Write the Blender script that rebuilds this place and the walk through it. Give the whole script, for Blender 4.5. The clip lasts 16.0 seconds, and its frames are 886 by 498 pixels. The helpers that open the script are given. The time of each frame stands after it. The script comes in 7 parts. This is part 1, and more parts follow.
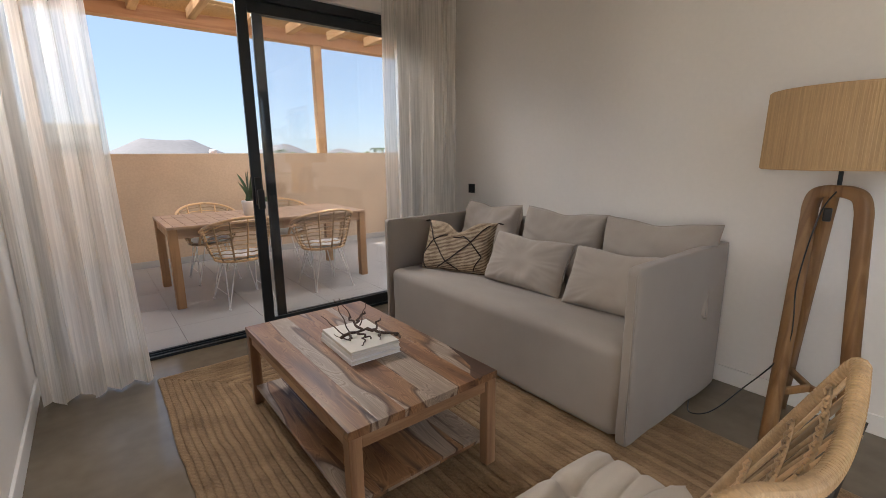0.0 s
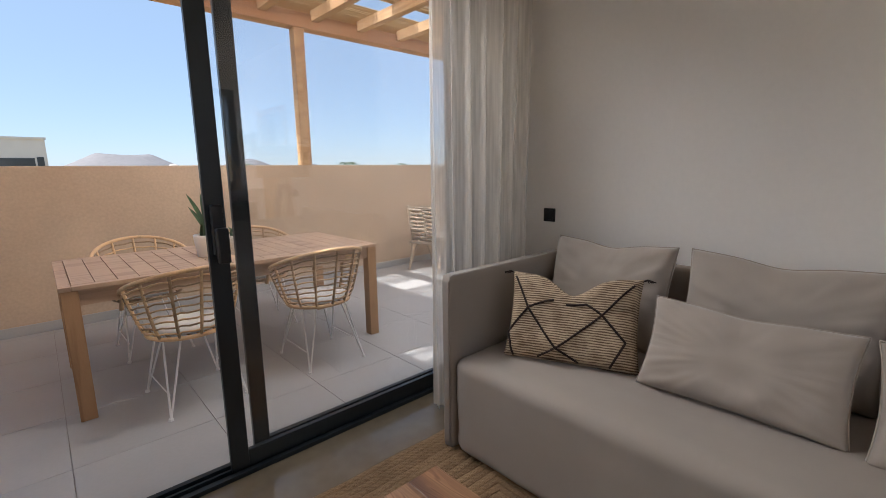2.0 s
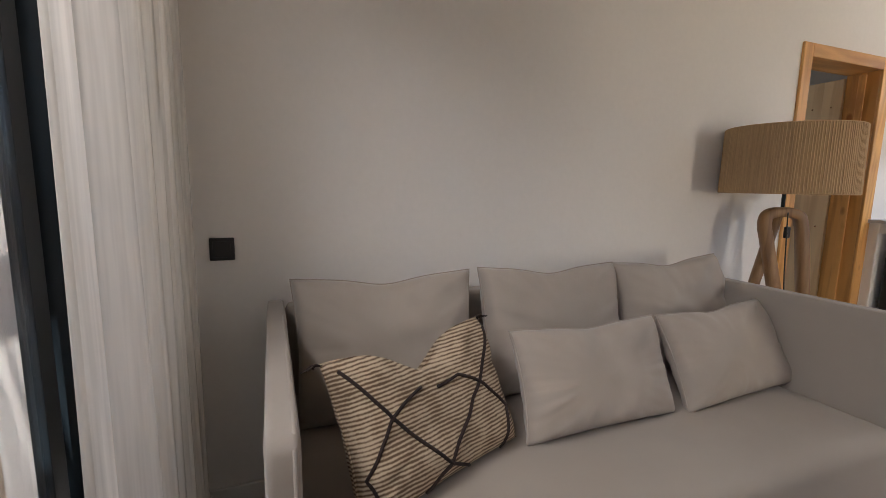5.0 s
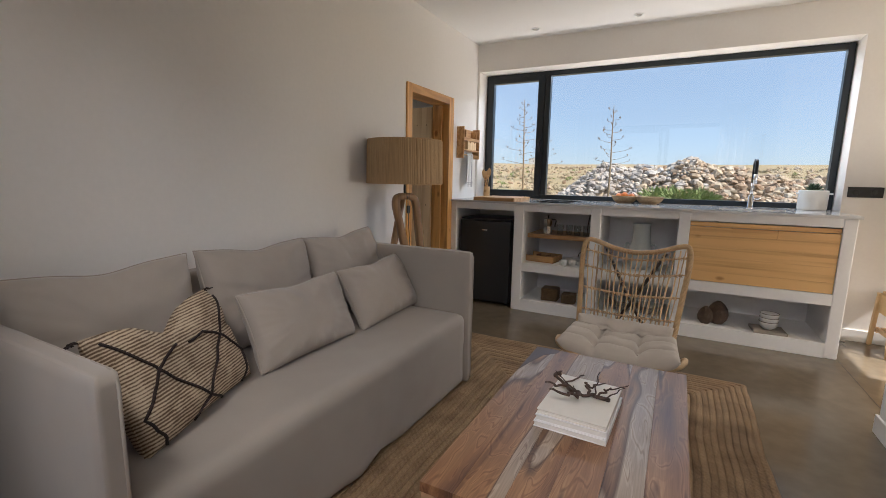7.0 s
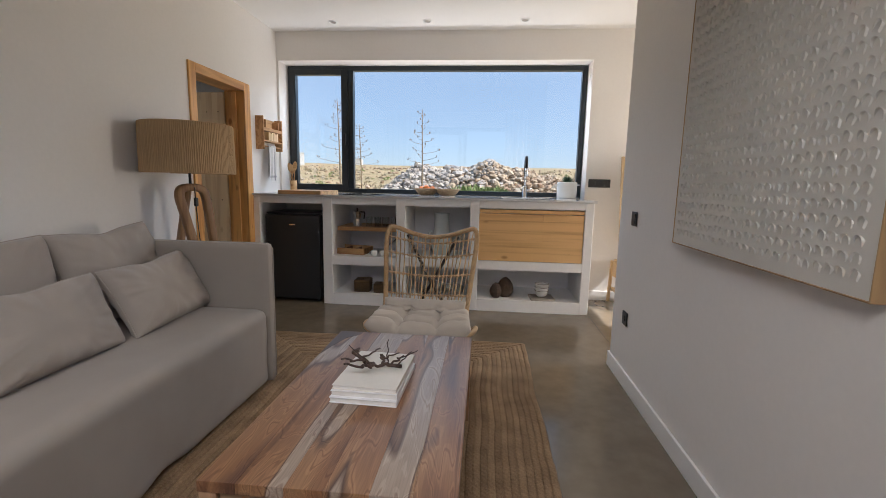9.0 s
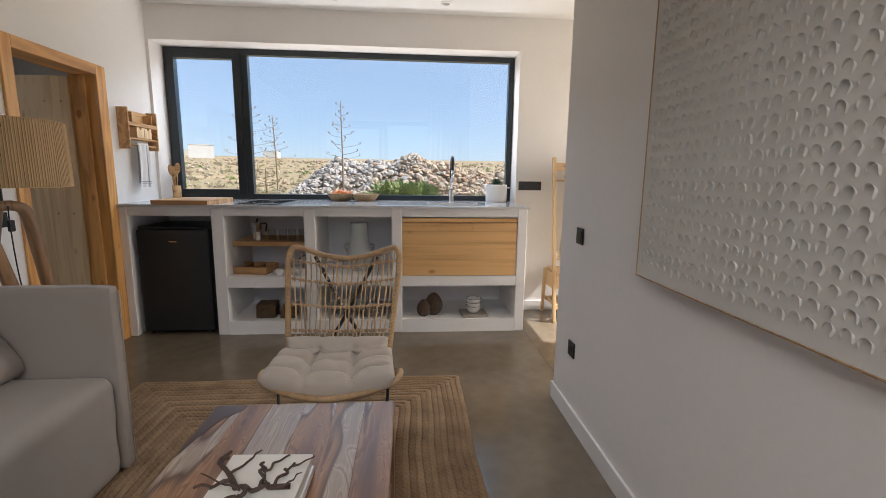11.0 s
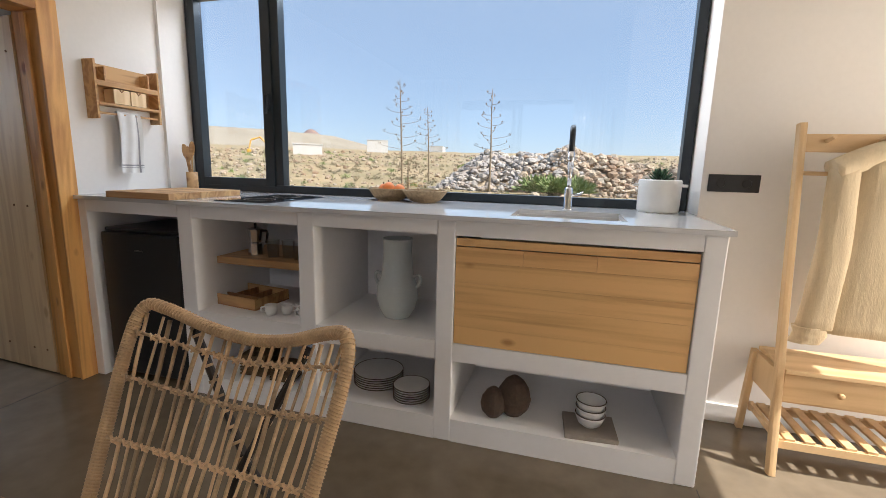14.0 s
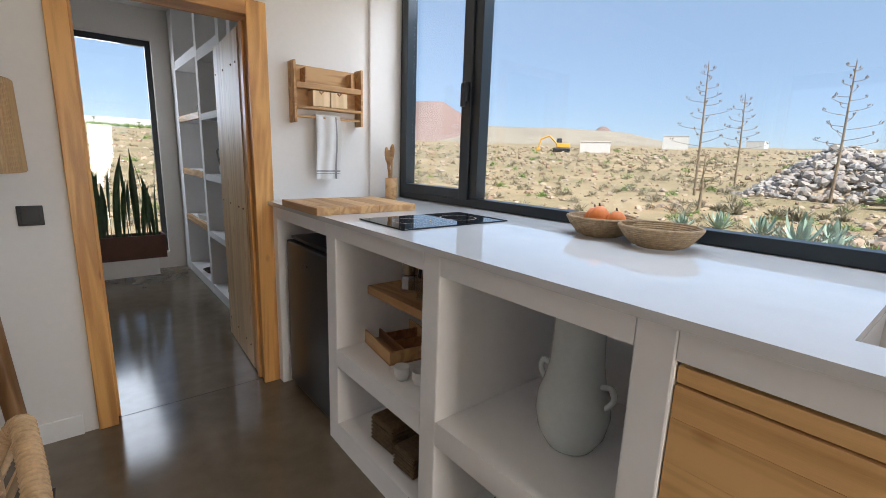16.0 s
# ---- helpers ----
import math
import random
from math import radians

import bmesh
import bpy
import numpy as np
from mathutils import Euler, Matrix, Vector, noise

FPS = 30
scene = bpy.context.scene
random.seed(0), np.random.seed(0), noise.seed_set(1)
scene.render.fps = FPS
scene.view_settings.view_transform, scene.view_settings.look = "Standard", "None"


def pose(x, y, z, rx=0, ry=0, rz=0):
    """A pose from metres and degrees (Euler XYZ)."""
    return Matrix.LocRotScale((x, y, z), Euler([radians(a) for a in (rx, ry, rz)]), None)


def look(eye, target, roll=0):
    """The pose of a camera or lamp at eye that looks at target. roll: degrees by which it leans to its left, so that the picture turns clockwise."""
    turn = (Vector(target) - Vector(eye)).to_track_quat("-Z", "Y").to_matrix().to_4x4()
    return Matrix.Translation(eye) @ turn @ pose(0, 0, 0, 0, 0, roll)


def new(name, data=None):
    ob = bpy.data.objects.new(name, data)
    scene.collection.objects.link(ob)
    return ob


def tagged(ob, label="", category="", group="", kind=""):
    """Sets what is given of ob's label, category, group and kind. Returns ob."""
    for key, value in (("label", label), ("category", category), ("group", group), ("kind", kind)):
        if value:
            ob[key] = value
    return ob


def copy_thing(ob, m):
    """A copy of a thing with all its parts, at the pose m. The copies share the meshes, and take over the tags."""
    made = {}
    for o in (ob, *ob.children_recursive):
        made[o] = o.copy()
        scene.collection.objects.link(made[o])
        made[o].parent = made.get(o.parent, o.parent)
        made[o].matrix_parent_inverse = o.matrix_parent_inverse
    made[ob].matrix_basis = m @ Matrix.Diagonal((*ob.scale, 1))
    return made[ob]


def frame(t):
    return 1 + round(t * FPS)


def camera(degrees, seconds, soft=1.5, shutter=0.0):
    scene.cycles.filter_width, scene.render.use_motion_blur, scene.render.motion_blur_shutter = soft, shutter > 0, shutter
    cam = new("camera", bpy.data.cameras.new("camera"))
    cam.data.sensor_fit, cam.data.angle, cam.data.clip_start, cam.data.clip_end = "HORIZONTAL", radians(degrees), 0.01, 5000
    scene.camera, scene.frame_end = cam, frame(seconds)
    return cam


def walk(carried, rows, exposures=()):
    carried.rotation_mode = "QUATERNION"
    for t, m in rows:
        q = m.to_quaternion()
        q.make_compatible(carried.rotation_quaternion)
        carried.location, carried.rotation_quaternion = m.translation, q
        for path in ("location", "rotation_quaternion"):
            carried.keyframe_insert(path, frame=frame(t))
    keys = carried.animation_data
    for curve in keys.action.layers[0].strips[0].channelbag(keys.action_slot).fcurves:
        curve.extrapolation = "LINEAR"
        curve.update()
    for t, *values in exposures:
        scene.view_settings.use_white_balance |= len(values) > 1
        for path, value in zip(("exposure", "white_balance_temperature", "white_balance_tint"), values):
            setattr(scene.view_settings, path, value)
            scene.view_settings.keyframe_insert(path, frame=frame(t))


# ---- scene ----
cam = camera(89.8, 16.0, soft=0.5)
PATH = [
    (0, (0.245, -0.025, 1.328), (1.459, 1.511, 0.918), -0.6),
    (0.5, (0.374, 0.352, 1.332), (1.578, 1.897, 0.929), -0.6),
    (1, (0.482, 0.734, 1.321), (1.69, 2.278, 0.923), -0.8),
    (1.5, (0.588, 1.106, 1.329), (1.813, 2.642, 0.952), -1.0),
    (2, (0.705, 1.484, 1.314), (2.028, 2.942, 0.963), -0.8),
    (2.5, (0.767, 1.836, 1.289), (2.288, 3.092, 0.96), -0.3),
    (3, (0.818, 2.178, 1.311), (2.558, 3.11, 0.991), 0.2),
    (3.2, (0.868, 2.293, 1.293), (2.68, 3.082, 0.982), 0.3),
    (5.3, (1.291, 3.013, 1.27), (3.035, 2.083, 0.961), 0.9),
    (5.5, (1.26, 3.095, 1.296), (2.921, 2.032, 0.966), 0.9),
    (6, (1.146, 3.234, 1.325), (2.507, 1.808, 0.988), 1.1),
    (6.5, (1.046, 3.303, 1.313), (2.153, 1.671, 0.982), 1.1),
    (7, (0.902, 3.383, 1.3), (1.82, 1.634, 0.988), 1.1),
    (7.5, (0.821, 3.424, 1.3), (1.54, 1.583, 0.992), 1.5),
    (8, (0.785, 3.425, 1.272), (1.325, 1.523, 0.971), 1.5),
    (8.5, (0.775, 3.4, 1.241), (1.137, 1.456, 0.942), 1.3),
    (9, (0.762, 3.385, 1.227), (0.937, 1.415, 0.933), 1.2),
    (9.2, (0.76, 3.386, 1.225), (0.869, 1.411, 0.931), 1.1),
    (11.3, (0.736, 2.680, 1.338), (0.578, 0.713, 1.014), 0.7),
    (11.5, (0.685, 2.557, 1.335), (0.531, 0.59, 1.009), 0.7),
    (12, (0.56, 2.25, 1.326), (0.419, 0.283, 0.993), 0.7),
    (12.5, (0.45, 1.923, 1.307), (0.361, -0.046, 0.968), 1.1),
    (13, (0.353, 1.609, 1.3), (0.419, -0.359, 0.952), 1.3),
    (13.5, (0.336, 1.323, 1.288), (0.625, -0.625, 0.936), 1.5),
    (14, (0.334, 1.040, 1.290), (0.860, -0.857, 0.934), 1.5),
    (14.5, (0.327, 0.747, 1.297), (1.092, -1.063, 0.928), 1.3),
    (15, (0.346, 0.477, 1.314), (1.381, -1.189, 0.924), 1.1),
    (15.5, (0.412, 0.215, 1.349), (1.686, -1.273, 0.954), 1.5),
    (16, (0.480, -0.009, 1.358), (1.994, -1.251, 0.957), 1.9),
]
walk(cam, [(t, look(eye, target, roll)) for t, eye, target, roll in PATH], [(0.0, 1.08, 6300, 12), (2.0, 0.96, 6080, 12), (3.0, 1.13, 5980, 11), (5.5, 0.98, 6280, 13), (6.5, 0.79, 6200, 12), (8.0, 0.84, 6180, 12), (9.0, 0.83, 5980, 12), (12.0, 0.89, 6080, 12), (13.5, 0.86, 6150, 12), (15.0, 0.84, 6250, 12), (16.0, 0.81, 6020, 11)])
SUN_DIR = Vector((0.86, -0.13, -1.0)).normalized()

world = bpy.data.worlds.new("sky")
scene.world = world
world.use_nodes = True
wn = world.node_tree
wn.nodes.clear()
sky = wn.nodes.new("ShaderNodeTexSky")
sky.sky_type = "NISHITA"
sky.sun_disc = False
sky.sun_elevation = math.asin(-SUN_DIR.z)
sky.sun_rotation = math.atan2(-SUN_DIR.x, -SUN_DIR.y)
sky.air_density, sky.dust_density, sky.ozone_density = 0.9, 0.25, 1.1
bg = wn.nodes.new("ShaderNodeBackground")
bg.inputs["Strength"].default_value = 0.105
wo = wn.nodes.new("ShaderNodeOutputWorld")
haze = wn.nodes.new("ShaderNodeMix")                     # thin even haze over the blue
haze.data_type = "RGBA"
haze.inputs[0].default_value = 0.68
haze.inputs[7].default_value = (2.5, 3.35, 4.45, 1)
wn.links.new(sky.outputs[0], haze.inputs[6])
wn.links.new(haze.outputs[2], bg.inputs[0])
wn.links.new(bg.outputs[0], wo.inputs[0])

sun = new("sun", bpy.data.lights.new("sun", "SUN"))
sun.data.energy, sun.data.angle, sun.data.color = 5.0, radians(0.5), (1.0, 0.95, 0.87)
sun.matrix_world = look((0, 0, 30), Vector((0, 0, 30)) + SUN_DIR)


def sky_lamp(name, eye, target, w, h, watts, color=(0.9, 0.95, 1.0), spread=180):
    """Area lamp just outside an opening, standing in for the sky's light."""
    ob = new(name, bpy.data.lights.new(name, "AREA"))
    ob.data.shape, ob.data.size, ob.data.size_y = "RECTANGLE", w, h
    ob.data.energy, ob.data.color = watts, color
    ob.data.spread = radians(spread)
    ob.matrix_world = look(eye, target)
    return ob


sky_lamp("sky_light_terrace", (0.95, 3.95, 2.72), (1.15, -0.9, 1.25), 1.9, 0.45, 33, (1.0, 0.95, 0.90), 128)
# added fill lamp over the door, facing out; brightens parapet and paving like bounced light
sky_lamp("sky_light_pergola", (3.7, 3.76, 2.84), (3.8, 5.5, 0.6), 4.2, 0.22, 33, (0.98, 0.97, 0.94), 170)
sky_lamp("sky_light_kitchen", (1.35, -2.1, 2.80), (1.35, 1.4, 1.4), 3.0, 0.5, 40, (0.82, 0.91, 1.0))
sky_lamp("ground_light_kitchen", (1.35, -2.15, 0.62), (1.35, 1.0, 3.0), 3.0, 0.5, 22, (0.98, 0.95, 0.93))
sky_lamp("sky_light_hall", (-2.5, -0.55, 1.1), (0.2, -0.75, 0.3), 0.5, 1.7, 25, (1.0, 0.88, 0.72))
sky_lamp("sky_light_bedroom", (6.9, 0.35, 2.6), (3.6, -0.7, 1.1), 2.0, 2.0, 48, (0.9, 0.95, 1.0))
# ---- materials ----
def mat(name, col, rough=0.6, metal=0.0, var=0.12, scale=3.0, fine=60.0, bump=0.15, dist=0.004, stretch=(1, 1, 1), rand=0.0,
        spec=0.5, sheen=0.0, second=None, coat=0.0):
    """Procedural surface: two scales of colour variation, bump grain, optional random tone per object."""
    m = bpy.data.materials.new(name)
    m.use_nodes = True
    nt = m.node_tree
    b = nt.nodes["Principled BSDF"]
    tc = nt.nodes.new("ShaderNodeTexCoord")
    mp = nt.nodes.new("ShaderNodeMapping")
    mp.inputs["Scale"].default_value = stretch
    nt.links.new(tc.outputs["Object"], mp.inputs["Vector"])
    big, small = nt.nodes.new("ShaderNodeTexNoise"), nt.nodes.new("ShaderNodeTexNoise")
    big.inputs["Scale"].default_value, big.inputs["Detail"].default_value = scale, 5
    small.inputs["Scale"].default_value, small.inputs["Detail"].default_value = fine, 3
    for n in (big, small):
        nt.links.new(mp.outputs[0], n.inputs["Vector"])
    ramp = nt.nodes.new("ShaderNodeValToRGB")
    dark = [c * (1 - var) for c in col] if second is None else second
    light = [min(1, c * (1 + var)) for c in col]
    ramp.color_ramp.elements[0].position, ramp.color_ramp.elements[1].position = 0.3, 0.7
    ramp.color_ramp.elements[0].color, ramp.color_ramp.elements[1].color = (*dark, 1), (*light, 1)
    add = nt.nodes.new("ShaderNodeMath")
    add.operation = "MULTIPLY_ADD"
    add.inputs[1].default_value = 0.35
    nt.links.new(small.outputs[0], add.inputs[0])
    sc = nt.nodes.new("ShaderNodeMath")
    sc.operation = "MULTIPLY"
    sc.inputs[1].default_value = 0.65
    nt.links.new(big.outputs[0], sc.inputs[0])
    nt.links.new(sc.outputs[0], add.inputs[2])
    last = add.outputs[0]
    if rand:
        oi = nt.nodes.new("ShaderNodeObjectInfo")
        r = nt.nodes.new("ShaderNodeMath")
        r.operation = "MULTIPLY_ADD"
        r.inputs[1].default_value, r.inputs[2].default_value = rand, -rand / 2
        nt.links.new(oi.outputs["Random"], r.inputs[0])
        a2 = nt.nodes.new("ShaderNodeMath")
        nt.links.new(last, a2.inputs[0])
        nt.links.new(r.outputs[0], a2.inputs[1])
        last = a2.outputs[0]
    nt.links.new(last, ramp.inputs[0])
    nt.links.new(ramp.outputs[0], b.inputs["Base Color"])
    b.inputs["Roughness"].default_value, b.inputs["Metallic"].default_value = rough, metal
    b.inputs["Specular IOR Level"].default_value = spec
    b.inputs["Sheen Weight"].default_value = sheen
    b.inputs["Coat Weight"].default_value = coat
    if bump:
        bp = nt.nodes.new("ShaderNodeBump")
        bp.inputs["Strength"].default_value, bp.inputs["Distance"].default_value = bump, dist
        nt.links.new(add.outputs[0], bp.inputs["Height"])
        nt.links.new(bp.outputs[0], b.inputs["Normal"])
    m["ramp"] = ramp.name
    return m


def wood(name, light, dark, axis=1, ring=9.0, rough=0.45, rand=0.25, knots=True, bands=2.2, along=0.09, stops=None):
    """Timber with long grain along one axis, darker streaks, knots and fine fibres."""
    m = bpy.data.materials.new(name)
    m.use_nodes = True
    nt = m.node_tree
    N, L = nt.nodes.new, nt.links.new
    b = nt.nodes["Principled BSDF"]
    tc = N("ShaderNodeTexCoord")
    oi = N("ShaderNodeObjectInfo")
    off = N("ShaderNodeVectorMath")
    off.operation = "ADD"
    mul = N("ShaderNodeMath")
    mul.operation = "MULTIPLY"
    mul.inputs[1].default_value = 37.0
    L(oi.outputs["Random"], mul.inputs[0])
    L(tc.outputs["Object"], off.inputs[0])
    L(mul.outputs[0], off.inputs[1])
    mp = N("ShaderNodeMapping")
    s = [ring, ring, ring]
    s[axis] = ring * along
    mp.inputs["Scale"].default_value = s
    L(off.outputs[0], mp.inputs["Vector"])
    warp = N("ShaderNodeTexNoise")
    warp.inputs["Scale"].default_value, warp.inputs["Detail"].default_value = 1.2, 3
    warp.inputs["Distortion"].default_value = 0.6
    L(mp.outputs[0], warp.inputs["Vector"])
    rings = N("ShaderNodeMath")
    rings.operation = "MULTIPLY"
    rings.inputs[1].default_value = bands * 6.28 * 2
    L(warp.outputs[0], rings.inputs[0])
    sn = N("ShaderNodeMath")
    sn.operation = "SINE"
    L(rings.outputs[0], sn.inputs[0])
    fib = N("ShaderNodeTexNoise")
    mp2 = N("ShaderNodeMapping")
    s2 = [160.0, 160.0, 160.0]
    s2[axis] = 6.0
    mp2.inputs["Scale"].default_value = s2
    L(off.outputs[0], mp2.inputs["Vector"])
    L(mp2.outputs[0], fib.inputs["Vector"])
    fib.inputs["Detail"].default_value = 3
    mix = N("ShaderNodeMath")
    mix.operation = "MULTIPLY_ADD"
    mix.inputs[1].default_value, mix.inputs[2].default_value = 0.22, 0.38
    L(sn.outputs[0], mix.inputs[0])
    mix2 = N("ShaderNodeMath")
    mix2.operation = "MULTIPLY_ADD"
    mix2.inputs[1].default_value = 0.3
    L(fib.outputs[0], mix2.inputs[0])
    L(mix.outputs[0], mix2.inputs[2])
    last = mix2.outputs[0]
    r = N("ShaderNodeMath")
    r.operation = "MULTIPLY_ADD"
    r.inputs[1].default_value, r.inputs[2].default_value = rand, -rand / 2
    L(oi.outputs["Random"], r.inputs[0])
    a2 = N("ShaderNodeMath")
    L(last, a2.inputs[0])
    L(r.outputs[0], a2.inputs[1])
    last = a2.outputs[0]
    if knots:
        vo = N("ShaderNodeTexVoronoi")
        mp3 = N("ShaderNodeMapping")
        s3 = [6.0, 6.0, 6.0]
        s3[axis] = 3.2
        mp3.inputs["Scale"].default_value = s3
        L(off.outputs[0], mp3.inputs["Vector"])
        L(mp3.outputs[0], vo.inputs["Vector"])
        vo.inputs["Scale"].default_value = 1.0
        kr = N("ShaderNodeMapRange")
        kr.inputs["From Min"].default_value, kr.inputs["From Max"].default_value = 0.05, 0.14
        kr.inputs["To Min"].default_value, kr.inputs["To Max"].default_value = -0.75, 0.0
        L(vo.outputs["Distance"], kr.inputs["Value"])
        a3 = N("ShaderNodeMath")
        L(last, a3.inputs[0])
        L(kr.outputs[0], a3.inputs[1])
        last = a3.outputs[0]
    ramp = N("ShaderNodeValToRGB")
    e = ramp.color_ramp.elements
    e[0].position, e[1].position = 0.05, 0.75
    e[0].color, e[1].color = (*dark, 1), (*light, 1)
    for pos, c in stops or ():
        n = e.new(pos)
        n.color = (*c, 1)
    L(last, ramp.inputs[0])
    L(ramp.outputs[0], b.inputs["Base Color"])
    b.inputs["Roughness"].default_value = rough
    bp = N("ShaderNodeBump")
    bp.inputs["Strength"].default_value, bp.inputs["Distance"].default_value = 0.2, 0.002
    L(mix2.outputs[0], bp.inputs["Height"])
    L(bp.outputs[0], b.inputs["Normal"])
    return m


def glass(name, tint=(1, 1, 1), rough=0.0, reflect=0.05):
    """Thin pane: clear, with a faint mirror reflection."""
    m = bpy.data.materials.new(name)
    m.use_nodes = True
    nt = m.node_tree
    nt.nodes.remove(nt.nodes["Principled BSDF"])
    out = nt.nodes["Material Output"]
    tr, gl, mx = nt.nodes.new("ShaderNodeBsdfTransparent"), nt.nodes.new("ShaderNodeBsdfGlossy"), nt.nodes.new("ShaderNodeMixShader")
    tr.inputs[0].default_value = (*tint, 1)
    gl.inputs["Roughness"].default_value = rough
    lw, pw, sc = nt.nodes.new("ShaderNodeLayerWeight"), nt.nodes.new("ShaderNodeMath"), nt.nodes.new("ShaderNodeMath")
    pw.operation, sc.operation = "POWER", "MULTIPLY_ADD"
    pw.inputs[1].default_value = 4.0
    sc.inputs[1].default_value, sc.inputs[2].default_value = 0.7, reflect
    nt.links.new(lw.outputs["Facing"], pw.inputs[0])
    nt.links.new(pw.outputs[0], sc.inputs[0])
    nt.links.new(sc.outputs[0], mx.inputs[0])
    nt.links.new(tr.outputs[0], mx.inputs[1])
    nt.links.new(gl.outputs[0], mx.inputs[2])
    nt.links.new(mx.outputs[0], out.inputs[0])
    return m


def cloth_sheer(name, col, clear=0.25):
    """Sheer weave: diffuse, translucent and partly see-through."""
    m = bpy.data.materials.new(name)
    m.use_nodes = True
    nt = m.node_tree
    N, L = nt.nodes.new, nt.links.new
    nt.nodes.remove(nt.nodes["Principled BSDF"])
    out = nt.nodes["Material Output"]
    df, tl, tp = N("ShaderNodeBsdfDiffuse"), N("ShaderNodeBsdfTranslucent"), N("ShaderNodeBsdfTransparent")
    tc, mp, no = N("ShaderNodeTexCoord"), N("ShaderNodeMapping"), N("ShaderNodeTexNoise")
    mp.inputs["Scale"].default_value = (70, 70, 2.5)
    L(tc.outputs["Object"], mp.inputs["Vector"])
    L(mp.outputs[0], no.inputs["Vector"])
    no.inputs["Scale"].default_value = 1.0
    rp = N("ShaderNodeValToRGB")
    rp.color_ramp.elements[0].color = (*[c * 0.95 for c in col], 1)
    rp.color_ramp.elements[1].color = (*col, 1)
    L(no.outputs[0], rp.inputs[0])
    for s in (df, tl):
        L(rp.outputs[0], s.inputs[0])
    m1, m2 = N("ShaderNodeMixShader"), N("ShaderNodeMixShader")
    m1.inputs[0].default_value = 0.5
    L(df.outputs[0], m1.inputs[1])
    L(tl.outputs[0], m1.inputs[2])
    mr = N("ShaderNodeMapRange")
    mr.inputs["From Min"].default_value, mr.inputs["From Max"].default_value = 0.35, 0.65
    mr.inputs["To Min"].default_value, mr.inputs["To Max"].default_value = clear * 0.75, clear * 1.25
    L(no.outputs[0], mr.inputs["Value"])
    L(mr.outputs[0], m2.inputs[0])
    L(m1.outputs[0], m2.inputs[1])
    L(tp.outputs[0], m2.inputs[2])
    L(m2.outputs[0], out.inputs[0])
    return m


M = {}
M["wall"] = mat("white_plaster", (0.81, 0.778, 0.738), 0.9, var=0.03, scale=1.4, fine=40, bump=0.1, dist=0.004)
M["ceiling"] = mat("ceiling_paint", (0.84, 0.82, 0.79), 0.9, var=0.02, scale=1.5, fine=60, bump=0.05)
M["masonry"] = mat("smooth_white_masonry", (0.88, 0.865, 0.85), 0.7, var=0.03, scale=2.5, fine=30, bump=0.15, dist=0.006)
M["trim"] = mat("white_trim_paint", (0.82, 0.80, 0.77), 0.6, var=0.03, bump=0.03)
M["concrete"] = mat("polished_concrete", (0.175, 0.140, 0.098), 0.13, var=0.26, scale=1.6, fine=11, bump=0.05, dist=0.003, spec=0.5)
M["joint"] = mat("dark_floor_joint", (0.05, 0.042, 0.034), 0.8, var=0.2)
M["tile"] = mat("terrace_porcelain", (0.42, 0.415, 0.41), 0.45, var=0.05, scale=2, fine=50, bump=0.05, rand=0.12)
M["grout"] = mat("grout", (0.36, 0.34, 0.32), 0.9, var=0.1)
M["parapet"] = mat("ochre_render", (0.53, 0.405, 0.29), 0.95, var=0.16, scale=1.6, fine=45, bump=0.3, dist=0.006)
M["black"] = mat("black_aluminium", (0.013, 0.020, 0.026), 0.35, metal=0.0, var=0.1, fine=200, bump=0.03)
M["blackplastic"] = mat("black_plastic", (0.012, 0.013, 0.015), 0.35, var=0.1, bump=0.02)
M["glass"] = glass("window_glass")
M["linen"] = mat("grey_beige_linen", (0.325, 0.284, 0.246), 0.9, var=0.05, scale=5, fine=420, bump=0.3, dist=0.0015, sheen=0.2)
M["linen2"] = mat("linen_cushion", (0.365, 0.318, 0.274), 0.9, var=0.05, scale=6, fine=400, bump=0.35, dist=0.0015, sheen=0.2)
M["seatpad"] = mat("cream_cotton", (0.50, 0.44, 0.37), 0.9, var=0.06, scale=9, fine=300, bump=0.4, dist=0.002, sheen=0.2)
M["curtain"] = cloth_sheer("sheer_curtain", (0.98, 0.95, 0.90), 0.34)
M["pine"] = wood("knotty_pine", (0.82, 0.45, 0.145), (0.38, 0.14, 0.035), axis=2, ring=6, rough=0.35)
M["pine_door"] = wood("pale_pine", (0.90, 0.68, 0.41), (0.66, 0.43, 0.21), axis=2, ring=5, rough=0.45)
M["drawer"] = wood("golden_pine", (0.80, 0.495, 0.205), (0.46, 0.215, 0.065), axis=0, ring=9, rough=0.42, bands=1.3, rand=0.22, along=0.035)
M["oak"] = wood("shelf_wood", (0.62, 0.38, 0.17), (0.32, 0.15, 0.05), axis=0, ring=8, rough=0.5)
M["acacia"] = wood("tray_wood", (0.40, 0.20, 0.08), (0.16, 0.065, 0.025), axis=0, ring=8, rough=0.5, knots=False)
M["lampwood"] = wood("mango_wood", (0.33, 0.185, 0.08), (0.17, 0.08, 0.03), axis=2, ring=9, rough=0.45, knots=False)
M["teak"] = wood("weathered_teak", (0.46, 0.27, 0.135), (0.24, 0.12, 0.055), axis=2, ring=10, rough=0.6, knots=False, bands=1.2)
M["teaktop"] = wood("weathered_teak_slat", (0.52, 0.36, 0.24), (0.30, 0.19, 0.12), axis=0, ring=10, rough=0.6, knots=False, bands=1.2)
M["beam"] = wood("pergola_pine", (0.52, 0.33, 0.17), (0.30, 0.16, 0.07), axis=1, ring=5, rough=0.7)
